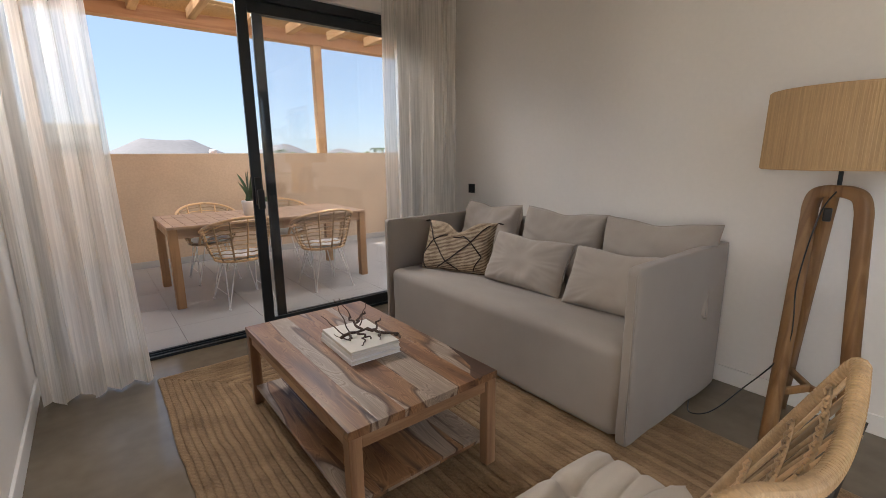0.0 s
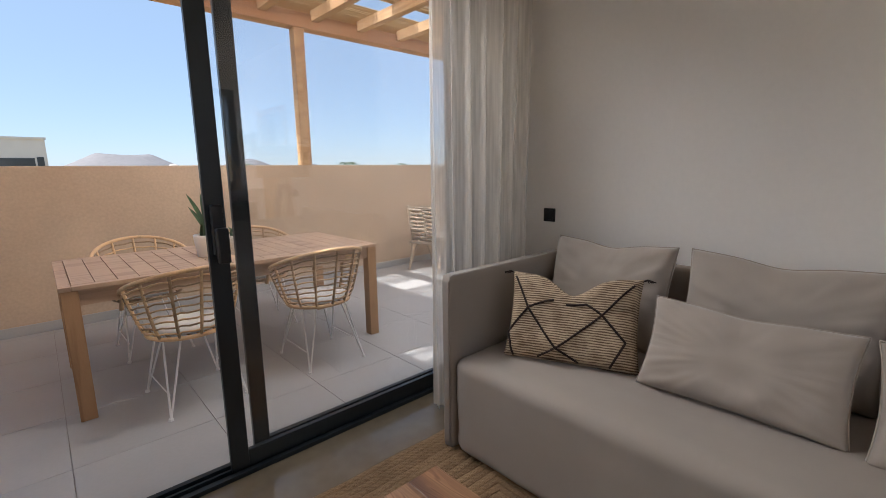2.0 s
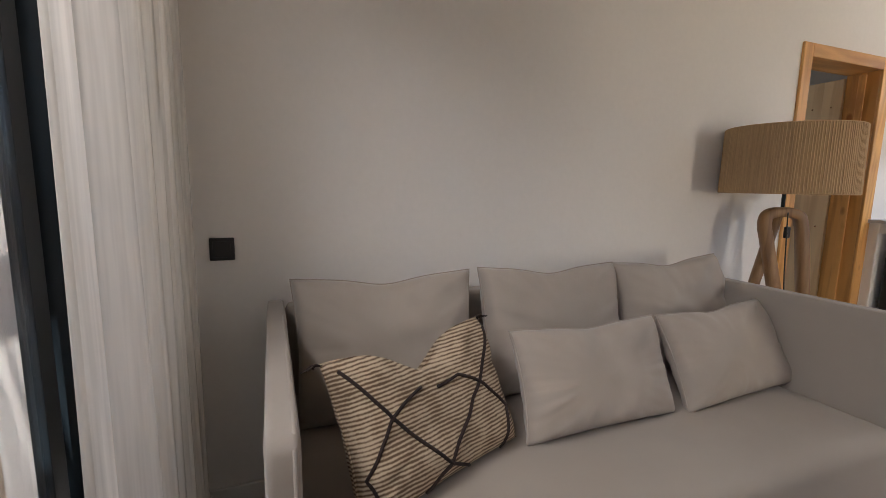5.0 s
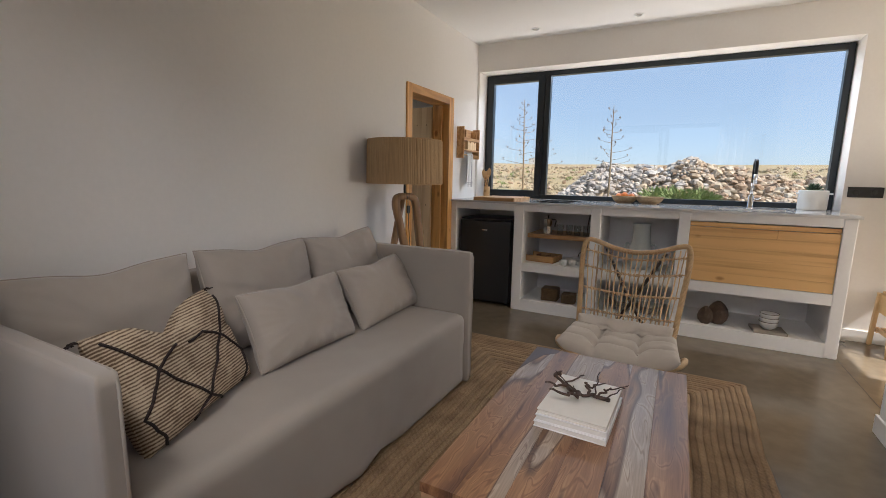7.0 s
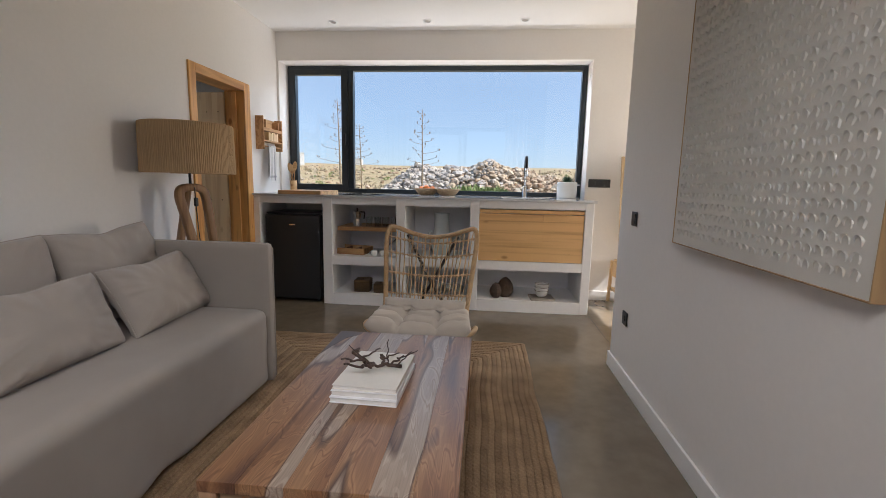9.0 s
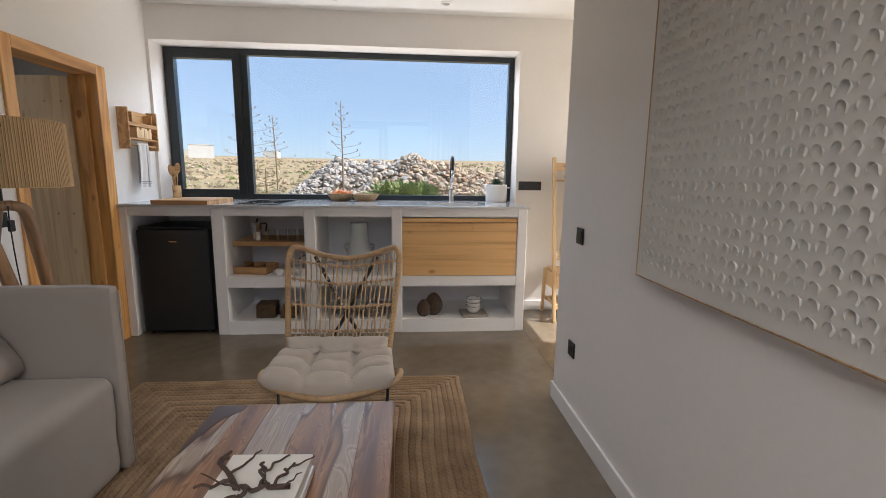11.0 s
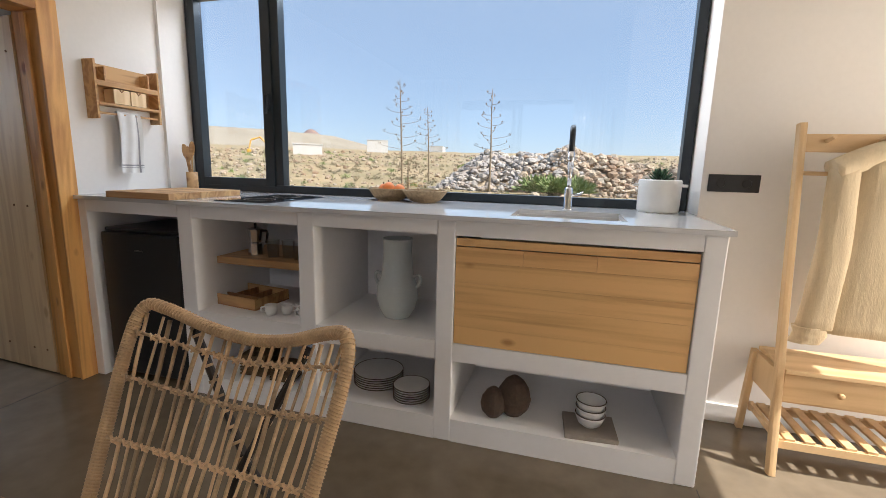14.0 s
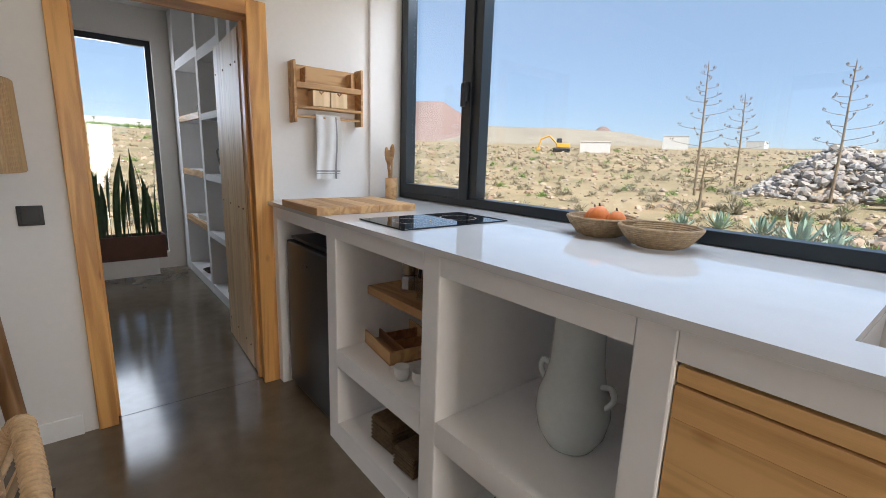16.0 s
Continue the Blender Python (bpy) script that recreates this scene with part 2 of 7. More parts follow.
M["beamx"] = wood("pergola_beam", (0.42, 0.22, 0.11), (0.24, 0.11, 0.05), axis=0, ring=5, rough=0.7)
def figured(name):
    """Sheesham board: pale sapwood, reddish heartwood and dark wavy figure running along y."""
    m = bpy.data.materials.new(name)
    m.use_nodes = True
    nt = m.node_tree
    N, L = nt.nodes.new, nt.links.new
    b = nt.nodes["Principled BSDF"]
    tc, oi = N("ShaderNodeTexCoord"), N("ShaderNodeObjectInfo")
    mul, off = N("ShaderNodeMath"), N("ShaderNodeVectorMath")
    mul.operation, off.operation = "MULTIPLY", "ADD"
    mul.inputs[1].default_value = 23.0
    L(oi.outputs["Random"], mul.inputs[0])
    L(tc.outputs["Object"], off.inputs[0])
    L(mul.outputs[0], off.inputs[1])

    def field(scale, detail, dist):
        mp, no = N("ShaderNodeMapping"), N("ShaderNodeTexNoise")
        mp.inputs["Scale"].default_value = scale
        no.inputs["Scale"].default_value, no.inputs["Detail"].default_value = 1.0, detail
        no.inputs["Distortion"].default_value = dist
        L(off.outputs[0], mp.inputs["Vector"])
        L(mp.outputs[0], no.inputs["Vector"])
        return no.outputs[0]

    def ramp_of(sock, *stops):
        r = N("ShaderNodeValToRGB")
        e = r.color_ramp.elements
        e[0].position, e[1].position = stops[0][0], stops[-1][0]
        e[0].color, e[1].color = (*stops[0][1], 1), (*stops[-1][1], 1)
        for p, c in stops[1:-1]:
            e.new(p).color = (*c, 1)
        L(sock, r.inputs[0])
        return r.outputs[0]

    def mixed(kind, fac, a, c):
        x = N("ShaderNodeMix")
        x.data_type, x.blend_type = "RGBA", kind
        if isinstance(fac, float):
            x.inputs[0].default_value = fac
        else:
            L(fac, x.inputs[0])
        L(a, x.inputs[6])
        L(c, x.inputs[7])
        return x.outputs[2]

    heart = field((7.0, 0.85, 3.0), 1.5, 0.35)
    base = ramp_of(heart, (0.30, (0.31, 0.245, 0.195)), (0.45, (0.43, 0.345, 0.27)), (0.465, (0.11, 0.058, 0.036)), (0.50, (0.36, 0.20, 0.10)), (0.60, (0.28, 0.14, 0.068)), (0.70, (0.13, 0.062, 0.037)))
    warp = field((11.0, 2.0, 4.0), 2.0, 0.9)
    rg, sn = N("ShaderNodeMath"), N("ShaderNodeMath")
    rg.operation, sn.operation = "MULTIPLY", "SINE"
    rg.inputs[1].default_value = 46.0
    L(warp, rg.inputs[0])
    L(rg.outputs[0], sn.inputs[0])
    lines = ramp_of(sn.outputs[0], (0.0, (0.80, 0.78, 0.77)), (0.35, (1.0, 1.0, 1.0)), (0.88, (1.0, 1.0, 1.0)), (1.0, (0.60, 0.52, 0.48)))
    col = mixed("MULTIPLY", 0.85, base, lines)
    vein = field((15.0, 1.1, 4.0), 2.0, 0.7)
    dark = ramp_of(vein, (0.30, (0.30, 0.22, 0.19)), (0.365, (1.0, 1.0, 1.0)), (1.0, (1.0, 1.0, 1.0)))
    col = mixed("MULTIPLY", 0.9, col, dark)
    fibre = field((240.0, 7.0, 240.0), 3.0, 0.0)
    col = mixed("MULTIPLY", 0.55, col, ramp_of(fibre, (0.30, (0.62, 0.58, 0.55)), (0.62, (1.06, 1.05, 1.04))))
    L(col, b.inputs["Base Color"])
    b.inputs["Roughness"].default_value = 0.34
    bp = N("ShaderNodeBump")
    bp.inputs["Strength"].default_value, bp.inputs["Distance"].default_value = 0.15, 0.0015
    L(fibre, bp.inputs["Height"])
    L(bp.outputs[0], b.inputs["Normal"])
    return m


M["sheesham"] = figured("sheesham")
M["sheesham_leg"] = wood("sheesham_leg", (0.42, 0.25, 0.14), (0.12, 0.05, 0.022), axis=2, ring=9, rough=0.35, rand=0.2, knots=False, bands=1.0)
M["rattan"] = mat("rattan", (0.52, 0.35, 0.19), 0.45, var=0.4, scale=16, fine=140, bump=0.3, dist=0.002, rand=0.55)
M["rattan_wrap"] = mat("rattan_wrapping", (0.52, 0.345, 0.18), 0.5, var=0.25, scale=20, fine=160, bump=0.3, dist=0.002, rand=0.15)
M["dark_rattan"] = mat("weathered_rattan", (0.46, 0.38, 0.29), 0.6, var=0.3, scale=14, fine=120, bump=0.4, rand=0.2)
M["binding"] = mat("dark_cane_binding", (0.016, 0.011, 0.009), 0.5, var=0.3, scale=30, bump=0.3)
M["whitemetal"] = mat("white_powder_coat", (0.80, 0.80, 0.79), 0.35, var=0.03, bump=0.0)
M["shade"] = mat("jute_string_shade", (0.50, 0.34, 0.18), 0.85, var=0.2, scale=8, fine=30, bump=0.5, dist=0.003, stretch=(14, 14, 0.4))
M["quartz"] = mat("white_quartz", (0.66, 0.655, 0.65), 0.06, var=0.05, scale=6, fine=220, bump=0.0)
M["sink"] = mat("sink_composite", (0.60, 0.575, 0.545), 0.35, var=0.04, bump=0.02)
M["fridge"] = mat("dark_grey_enamel", (0.024, 0.026, 0.029), 0.28, var=0.08, scale=3, fine=300, bump=0.03)
M["hob"] = mat("black_ceramic_glass", (0.006, 0.006, 0.007), 0.03, var=0.1, bump=0.0)
M["chrome"] = mat("chrome", (0.75, 0.75, 0.76), 0.1, metal=1.0, var=0.03, bump=0.0)
M["ceramic"] = mat("pale_grey_glaze", (0.60, 0.64, 0.62), 0.15, var=0.06, scale=6, bump=0.05)
M["whiteceramic"] = mat("white_glaze", (0.78, 0.77, 0.74), 0.3, var=0.04, scale=9, bump=0.05)
M["brownclay"] = mat("dark_brown_clay", (0.085, 0.055, 0.038), 0.85, var=0.3, scale=22, fine=90, bump=0.5)
M["stone"] = mat("taupe_stoneware", (0.30, 0.26, 0.22), 0.7, var=0.12, scale=10, bump=0.2)
M["wicker"] = mat("woven_seagrass", (0.36, 0.25, 0.14), 0.8, var=0.4, scale=60, fine=260, bump=0.6, dist=0.004)
M["darkwicker"] = mat("dark_woven_box", (0.12, 0.075, 0.035), 0.8, var=0.5, scale=60, fine=220, bump=0.7, dist=0.004)
M["orange"] = mat("orange_fruit", (0.80, 0.24, 0.06), 0.45, var=0.15, scale=20, bump=0.15)
M["paper"] = mat("book_paper", (0.74, 0.71, 0.66), 0.8, var=0.04, scale=8, fine=120, bump=0.1)
M["twig"] = mat("dark_driftwood", (0.075, 0.045, 0.032), 0.8, var=0.4, scale=30, fine=120, bump=0.6)
M["towel"] = mat("white_cotton_towel", (0.76, 0.74, 0.71), 0.95, var=0.05, scale=20, fine=300, bump=0.4, dist=0.002)
M["towelstripe"] = mat("grey_towel_stripe", (0.34, 0.33, 0.34), 0.95, var=0.1, bump=0.3)
M["leaf"] = mat("snake_plant_leaf", (0.045, 0.085, 0.035), 0.45, var=0.45, scale=14, fine=60, bump=0.2, rand=0.3)
M["succulent"] = mat("succulent_leaf", (0.045, 0.10, 0.045), 0.45, var=0.3, scale=30, bump=0.1, rand=0.4)
M["rust"] = mat("rust_brown_planter", (0.115, 0.045, 0.028), 0.6, var=0.2, scale=12, bump=0.15)
M["soil"] = mat("potting_soil", (0.05, 0.035, 0.025), 0.95, var=0.4, scale=50, bump=0.8)
M["reed"] = mat("reed_mat", (0.52, 0.36, 0.18), 0.85, var=0.35, scale=8, fine=60, bump=0.6, stretch=(20, 1, 1))
M["canvas"] = mat("cream_canvas", (0.63, 0.605, 0.55), 0.9, var=0.03, scale=6, fine=260, bump=0.2)
M["feather"] = mat("folded_paper_petal", (0.64, 0.615, 0.56), 0.85, var=0.05, scale=20, bump=0.15, rand=0.15)
M["clearglass"] = glass("drinking_glass", (0.93, 0.95, 0.95), 0.02)
# ---- builders ----
def link_mesh(name, bm, material, smooth=False):
    me = bpy.data.meshes.new(name)
    bmesh.ops.recalc_face_normals(bm, faces=bm.faces)
    bm.to_mesh(me)
    bm.free()
    if smooth:
        for p in me.polygons:
            p.use_smooth = True
    me.materials.append(material)
    return new(name, me)


def part(name, bm, material, parent, label="", smooth=False):
    ob = link_mesh(name, bm, material, smooth)
    ob.parent = parent
    if label:
        ob["label"] = label
    return ob


def thing(name, label, category, at=(0, 0, 0), turn=0, group=""):
    ob = new(name)
    ob.empty_display_size = 0.05
    ob.matrix_world = pose(*at, 0, 0, turn)
    return tagged(ob, label, category, group)


def solid(name, bm, material, label, category, smooth=False, at=None, turn=0, group=""):
    ob = tagged(link_mesh(name, bm, material, smooth), label, category, group)
    if at is not None:
        ob.matrix_world = pose(*at, 0, 0, turn)
    return ob


def setting(name, bm, material, smooth=False, label=""):
    return tagged(link_mesh(name, bm, material, smooth), label, "", "", "structure")


def box(bm, x0, x1, y0, y1, z0, z1, bevel=0.0, seg=2):
    r = bmesh.ops.create_cube(bm, size=1, matrix=Matrix.Translation(((x0 + x1) / 2, (y0 + y1) / 2, (z0 + z1) / 2)) @ Matrix.Diagonal((x1 - x0, y1 - y0, z1 - z0, 1)))
    if bevel:
        es = list({e for v in r["verts"] for e in v.link_edges})
        bmesh.ops.bevel(bm, geom=es, offset=bevel, segments=seg, affect="EDGES", profile=0.5)
    return bm


def B(*a, **k):
    return box(bmesh.new(), *a, **k)


def boxes(*rows, bevel=0.0):
    bm = bmesh.new()
    for r in rows:
        box(bm, *r, bevel=bevel)
    return bm


def tube(bm, pts, r, n=6, closed=False, r_end=None):
    """A round bar swept along points; r may taper to r_end."""
    pts = [Vector(p) for p in pts]
    k = len(pts)
    rings = []
    side = None
    for i, p in enumerate(pts):
        if closed:
            d = pts[(i + 1) % k] - pts[i - 1]
        else:
            d = pts[min(i + 1, k - 1)] - pts[max(i - 1, 0)]
        d.normalize()
        if side is None:
            side = d.orthogonal().normalized()
        side = (side - d * side.dot(d)).normalized()
        up = d.cross(side)
        rr = r if r_end is None else r + (r_end - r) * i / max(1, k - 1)
        rings.append([bm.verts.new(p + (side * math.cos(a) + up * math.sin(a)) * rr) for a in (2 * math.pi * j / n for j in range(n))])
    for i in range(k if closed else k - 1):
        a, b = rings[i], rings[(i + 1) % k]
        for j in range(n):
            bm.faces.new((a[j], a[(j + 1) % n], b[(j + 1) % n], b[j]))
    if not closed:
        bm.faces.new(rings[0][::-1])
        bm.faces.new(rings[-1])
    return bm


def T(pts, r, n=6, closed=False, r_end=None):
    return tube(bmesh.new(), pts, r, n, closed, r_end)


def lathe(profile, n=24, bm=None, at=(0, 0, 0)):
    """A turned body from (radius, height) pairs."""
    bm = bm or bmesh.new()
    rings = []
    for r, z in profile:
        if r < 1e-5:
            rings.append([bm.verts.new((at[0], at[1], at[2] + z))])
        else:
            rings.append([bm.verts.new((at[0] + r * math.cos(2 * math.pi * j / n), at[1] + r * math.sin(2 * math.pi * j / n), at[2] + z)) for j in range(n)])
    for a, b in zip(rings, rings[1:]):
        for j in range(n):
            k = (j + 1) % n
            if len(a) == 1 and len(b) == 1:
                continue
            if len(a) == 1:
                bm.faces.new((a[0], b[k], b[j]))
            elif len(b) == 1:
                bm.faces.new((a[j], a[k], b[0]))
            else:
                bm.faces.new((a[j], a[k], b[k], b[j]))
    return bm


def spline(ctrl, n=8, closed=False):
    """Smooth curve through control points."""
    c = [Vector(p) for p in ctrl]
    out = []
    k = len(c)
    for i in range(k if closed else k - 1):
        if closed:
            p0, p1, p2, p3 = c[i - 1], c[i], c[(i + 1) % k], c[(i + 2) % k]
        else:
            p0, p1, p2, p3 = c[max(i - 1, 0)], c[i], c[i + 1], c[min(i + 2, k - 1)]
        for j in range(n):
            t = j / n
            out.append(0.5 * ((2 * p1) + (p2 - p0) * t + (2 * p0 - 5 * p1 + 4 * p2 - p3) * t * t + (3 * p1 - p0 - 3 * p2 + p3) * t ** 3))
    if not closed:
        out.append(c[-1])
    return out


def grid_surface(bm, f, nu, nv, thick=0.0, wrap=False):
    """A sheet from f(u, v) with u, v in 0..1."""
    vs = [[bm.verts.new(f(i / nu, j / nv)) for j in range(nv + 1)] for i in range(nu + 1)]
    for i in range(nu):
        for j in range(nv):
            bm.faces.new((vs[i][j], vs[i + 1][j], vs[i + 1][j + 1], vs[i][j + 1]))
    return vs


def pillow_shape(w, h, t, seed=0, chop=0.0, power=0.42, wr=0.012):
    """The surface of a stuffed cushion standing in x (width) and z (height); y is its thickness, s its side."""
    def f(u, v, s):
        a, b = u * 2 - 1, v * 2 - 1
        inx = 1 - 0.06 * (1 - b * b) * a * a
        inz = 1 - 0.06 * (1 - a * a) * b * b
        x, z = a * w / 2 * inx, b * h / 2 * inz
        d = (max(0, 1 - a ** 4) * max(0, 1 - b ** 4)) ** power
        q = Vector((x * 7 + seed * 3.1, z * 7, s * 2.0 + seed))
        y = s * t / 2 * d * (1 + 0.10 * noise.noise(q * 0.7))
        edge = max(abs(a), abs(b))
        y += wr * noise.noise(q * 1.7) * d
        fold = noise.noise(Vector((math.atan2(b, a) * 5 + seed, 0.3, s))) + 0.6 * noise.noise(Vector((math.atan2(b, a) * 11 + seed, 1.3, s)))
        y += s * wr * 1.3 * fold * max(0, edge - 0.25) * d
        for ca, cb in ((1, 1), (-1, 1), (1, -1), (-1, -1)):          # creases running in from the corners
            rr = math.hypot(a - ca, b - cb)
            an = math.atan2(b - cb, a - ca)
            y += s * wr * 0.55 * math.sin(an * 7 + seed + ca) * math.exp(-((rr - 0.35) / 0.28) ** 2) * d
        if chop:
            g = math.exp(-(a / 0.34) ** 2) * max(0, b) ** 1.5
            z -= chop * g
            y *= 1 - 0.3 * g
            y += s * 0.25 * chop * math.exp(-((a / 0.5) ** 2)) * max(0, b) * math.cos(a * 9) * 0.5 * d
        return Vector((x, y, z + h / 2))

    return f


def pillow(w, h, t, seed=0, chop=0.0, n=48, power=0.42, wr=0.012):
    bm = bmesh.new()
    f = pillow_shape(w, h, t, seed, chop, power, wr)
    for s in (1, -1):
        grid_surface(bm, lambda u, v: f(u, v, s), n, n)
    bmesh.ops.remove_doubles(bm, verts=bm.verts, dist=0.0008)
    return bm
# ---- the shell of the rooms ----
WX, PX, KY, SY, CZ = 3.045, -0.144, -1.47, 3.33, 2.79   # sofa wall, partition, kitchen wall, slider wall, ceiling
DY0, DY1, DZ = -0.80, -0.01, 2.08                      # rough opening of the bedroom door

setting("floor", boxes((-2.3, 6.42, KY, SY + 0.04, -0.12, 0.0), (-2.3, -0.05, SY + 0.04, SY + 0.25, -0.12, 0), (2.68, 6.42, SY + 0.04, SY + 0.25, -0.12, 0)), M["concrete"])
setting("wall_east", boxes((WX, WX + 0.17, DY1, SY + 0.25, 0, CZ), (WX, WX + 0.17, KY - 0.27, DY0, 0, CZ), (WX, WX + 0.17, DY0, DY1, DZ, CZ)), M["wall"])
setting("wall_kitchen", boxes((-2.3, -0.30, KY - 0.27, KY, 0, CZ), (-0.30, 3.02, KY - 0.27, KY, 2.495, CZ), (-0.30, 3.02, KY - 0.27, KY, 0, 1.068), (3.02, WX, KY - 0.27, KY, 0, CZ)), M["wall"])
setting("wall_partition", boxes((PX - 0.15, PX, 0.345, SY, 0, CZ), (-2.3, PX - 0.15, 0.345, 0.495, 0, CZ)), M["wall"])
setting("wall_terrace", boxes((PX - 0.15, -0.05, SY, SY + 0.25, 0, CZ), (2.68, WX, SY, SY + 0.25, 0, CZ), (-0.05, 2.68, SY, SY + 0.25, 2.46, CZ)), M["wall"])
setting("wall_hall", boxes((-2.3, -2.1, KY, -1.36, 0, CZ), (-2.3, -2.1, -0.27, 0.345, 0, CZ), (-2.3, -2.1, -1.36, -0.27, 2.25, CZ)), M["wall"])
setting("ceiling", boxes((-2.3, WX + 0.17, KY - 0.27, SY + 0.25, CZ, CZ + 0.2)), M["ceiling"])
setting("baseboard", boxes((WX - 0.014, WX, DY1 + 0.10, SY, 0, 0.10), (PX, PX + 0.014, 0.345, SY, 0, 0.10), (PX - 0.15, PX + 0.014, 0.331, 0.345, 0, 0.10), (-2.1, -0.262, KY, KY + 0.014, 0, 0.10), (2.68, WX, SY - 0.014, SY, 0, 0.10), bevel=0.003), M["trim"])
setting("floor_joint", boxes((-0.270, -0.266, -0.84, 0.33, 0.0, 0.0007), (WX + 0.055, WX + 0.059, DY0 + 0.036, DY1 - 0.036, 0.0, 0.0007)), M["joint"])
# bedroom shell
BX, BY = 6.40, -1.28
setting("wall_bedroom", boxes((BX, BX + 0.2, BY, -0.75, 0, 2.79), (BX, BX + 0.2, 0.45, SY + 0.25, 0, 2.79), (BX, BX + 0.2, -0.75, 0.45, 0, 0.19), (BX, BX + 0.2, -0.75, 0.45, 2.48, 2.79),
        (WX + 0.17, BX, BY - 0.15, BY, 0, 2.79), (WX + 0.17, BX, SY, SY + 0.25, 0, 2.79)), M["wall"])
setting("ceiling_bedroom", B(WX + 0.17, BX + 0.2, BY - 0.15, SY + 0.25, 2.79, 2.95), M["ceiling"])

# kitchen window: black frame, opening sash and one large pane
win = tagged(thing("window_1", "wide black aluminium kitchen window with one opening sash", "window"), kind="structure")
WYO, WYI = -1.76, -1.69
X0, X1, XM0, XM1, Z0, Z1 = -0.295, 3.015, 2.262, 2.385, 1.092, 2.493
part("window_frame", boxes((X0, X0 + 0.05, WYO, WYI, Z0, Z1), (X1 - 0.05, X1, WYO, WYI, Z0, Z1), (X0 + 0.05, X1 - 0.05, WYO, WYI, Z0, Z0 + 0.05), (X0 + 0.05, X1 - 0.05, WYO, WYI, Z1 - 0.05, Z1), (XM0, XM0 + 0.06, WYO, WYI, Z0 + 0.05, Z1 - 0.05), bevel=0.003), M["black"], win)
sash = part("sash", boxes((XM0 + 0.062, XM1 + 0.012, WYO + 0.01, WYI + 0.012, Z0 + 0.04, Z1 - 0.04), (X1 - 0.09, X1 - 0.035, WYO + 0.01, WYI + 0.012, Z0 + 0.04, Z1 - 0.04), (XM1 + 0.012, X1 - 0.09, WYO + 0.01, WYI + 0.012, Z0 + 0.04, Z0 + 0.095), (XM1 + 0.012, X1 - 0.09, WYO + 0.01, WYI + 0.012, Z1 - 0.095, Z1 - 0.04), bevel=0.003), M["black"], win)
part("handle", boxes((XM0 + 0.078, XM0 + 0.105, WYI + 0.012, WYI + 0.03, 1.66, 1.76), (XM0 + 0.080, XM0 + 0.103, WYI + 0.03, WYI + 0.05, 1.63, 1.75), bevel=0.003), M["blackplastic"], sash)
for nm, xa, xb in (("pane", X0 + 0.05, XM0), ("pane", XM1 + 0.012, X1 - 0.09)):
    p = part(nm, B(xa, xb, -1.735, -1.725, Z0 + 0.045, Z1 - 0.045), M["glass"], win)
    p.visible_shadow = False

# terrace sliding door: fixed leaf outside, sliding leaf with the handle drawn almost over it
slid = tagged(thing("door_1", "black aluminium sliding glass door, slid open", "door"), kind="structure")
part("door_frame", boxes((-0.05, 0.0, SY + 0.04, SY + 0.16, 0, 2.46), (2.63, 2.68, SY + 0.04, SY + 0.16, 0, 2.46), (0, 2.63, SY + 0.04, SY + 0.16, 2.39, 2.46), bevel=0.003), M["black"], slid)
part("floor_track", boxes((0, 2.63, SY + 0.04, SY + 0.065, -0.02, 0.02), (0, 2.63, SY + 0.095, SY + 0.105, -0.02, 0.02), (0, 2.63, SY + 0.135, SY + 0.16, -0.02, 0.02), (0, 2.63, SY + 0.065, SY + 0.135, -0.03, 0.002)), M["black"], slid)


def leaf(x0, x1, y0, y1, wst):
    a = part("door_leaf", boxes((x0, x0 + wst, y0, y1, 0.021, 2.389), (x1 - wst, x1, y0, y1, 0.021, 2.389), (x0 + wst, x1 - wst, y0, y1, 0.021, 0.10), (x0 + wst, x1 - wst, y0, y1, 2.31, 2.389), bevel=0.003), M["black"], slid)
    g = part("pane", B(x0 + wst, x1 - wst, (y0 + y1) / 2 - 0.004, (y0 + y1) / 2 + 0.004, 0.10, 2.31), M["glass"], a)
    g.visible_shadow = False
    return a


lf = leaf(1.185, 2.56, SY + 0.068, SY + 0.093, 0.075)
part("handle", boxes((1.20, 1.245, SY + 0.04, SY + 0.068, 0.99, 1.19), (1.205, 1.25, SY + 0.005, SY + 0.04, 0.96, 1.10), bevel=0.006), M["blackplastic"], lf, "black plastic latch handle")
leaf(1.30, 2.63, SY + 0.107, SY + 0.133, 0.07)

# bedroom door: pine lining and casing, and the leaf standing open into the bedroom
dr = tagged(thing("door_2", "knotty pine door standing open into the bedroom", "door"), kind="structure")
cz = 2.115
for nm, a in (("casing", (WX - 0.018, WX, DY1 - 0.035, DY1 + 0.045, 0, cz)), ("casing", (WX - 0.018, WX, DY0 - 0.055, DY0 + 0.045, 0, cz))):
    part(nm, B(*a, bevel=0.004), M["pine"], dr)
M["pine_h"] = wood("knotty_pine_head", (0.76, 0.42, 0.15), (0.30, 0.11, 0.03), axis=1, ring=6, rough=0.35)
part("casing", B(WX - 0.018, WX, DY0 + 0.045, DY1 - 0.035, 2.04, cz, bevel=0.004), M["pine_h"], dr)
part("door_lining", boxes((WX, WX + 0.185, DY1 - 0.035, DY1, 0, 2.045), (WX, WX + 0.185, DY0, DY0 + 0.035, 0, 2.045), (WX + 0.07, WX + 0.11, DY1 - 0.048, DY1 - 0.035, 0, 2.03), (WX + 0.07, WX + 0.11, DY0 + 0.035, DY0 + 0.05, 0, 2.03), bevel=0.003), M["pine"], dr)
part("door_lining", boxes((WX, WX + 0.185, DY0, DY1, 2.045, 2.08)), M["pine_h"], dr)
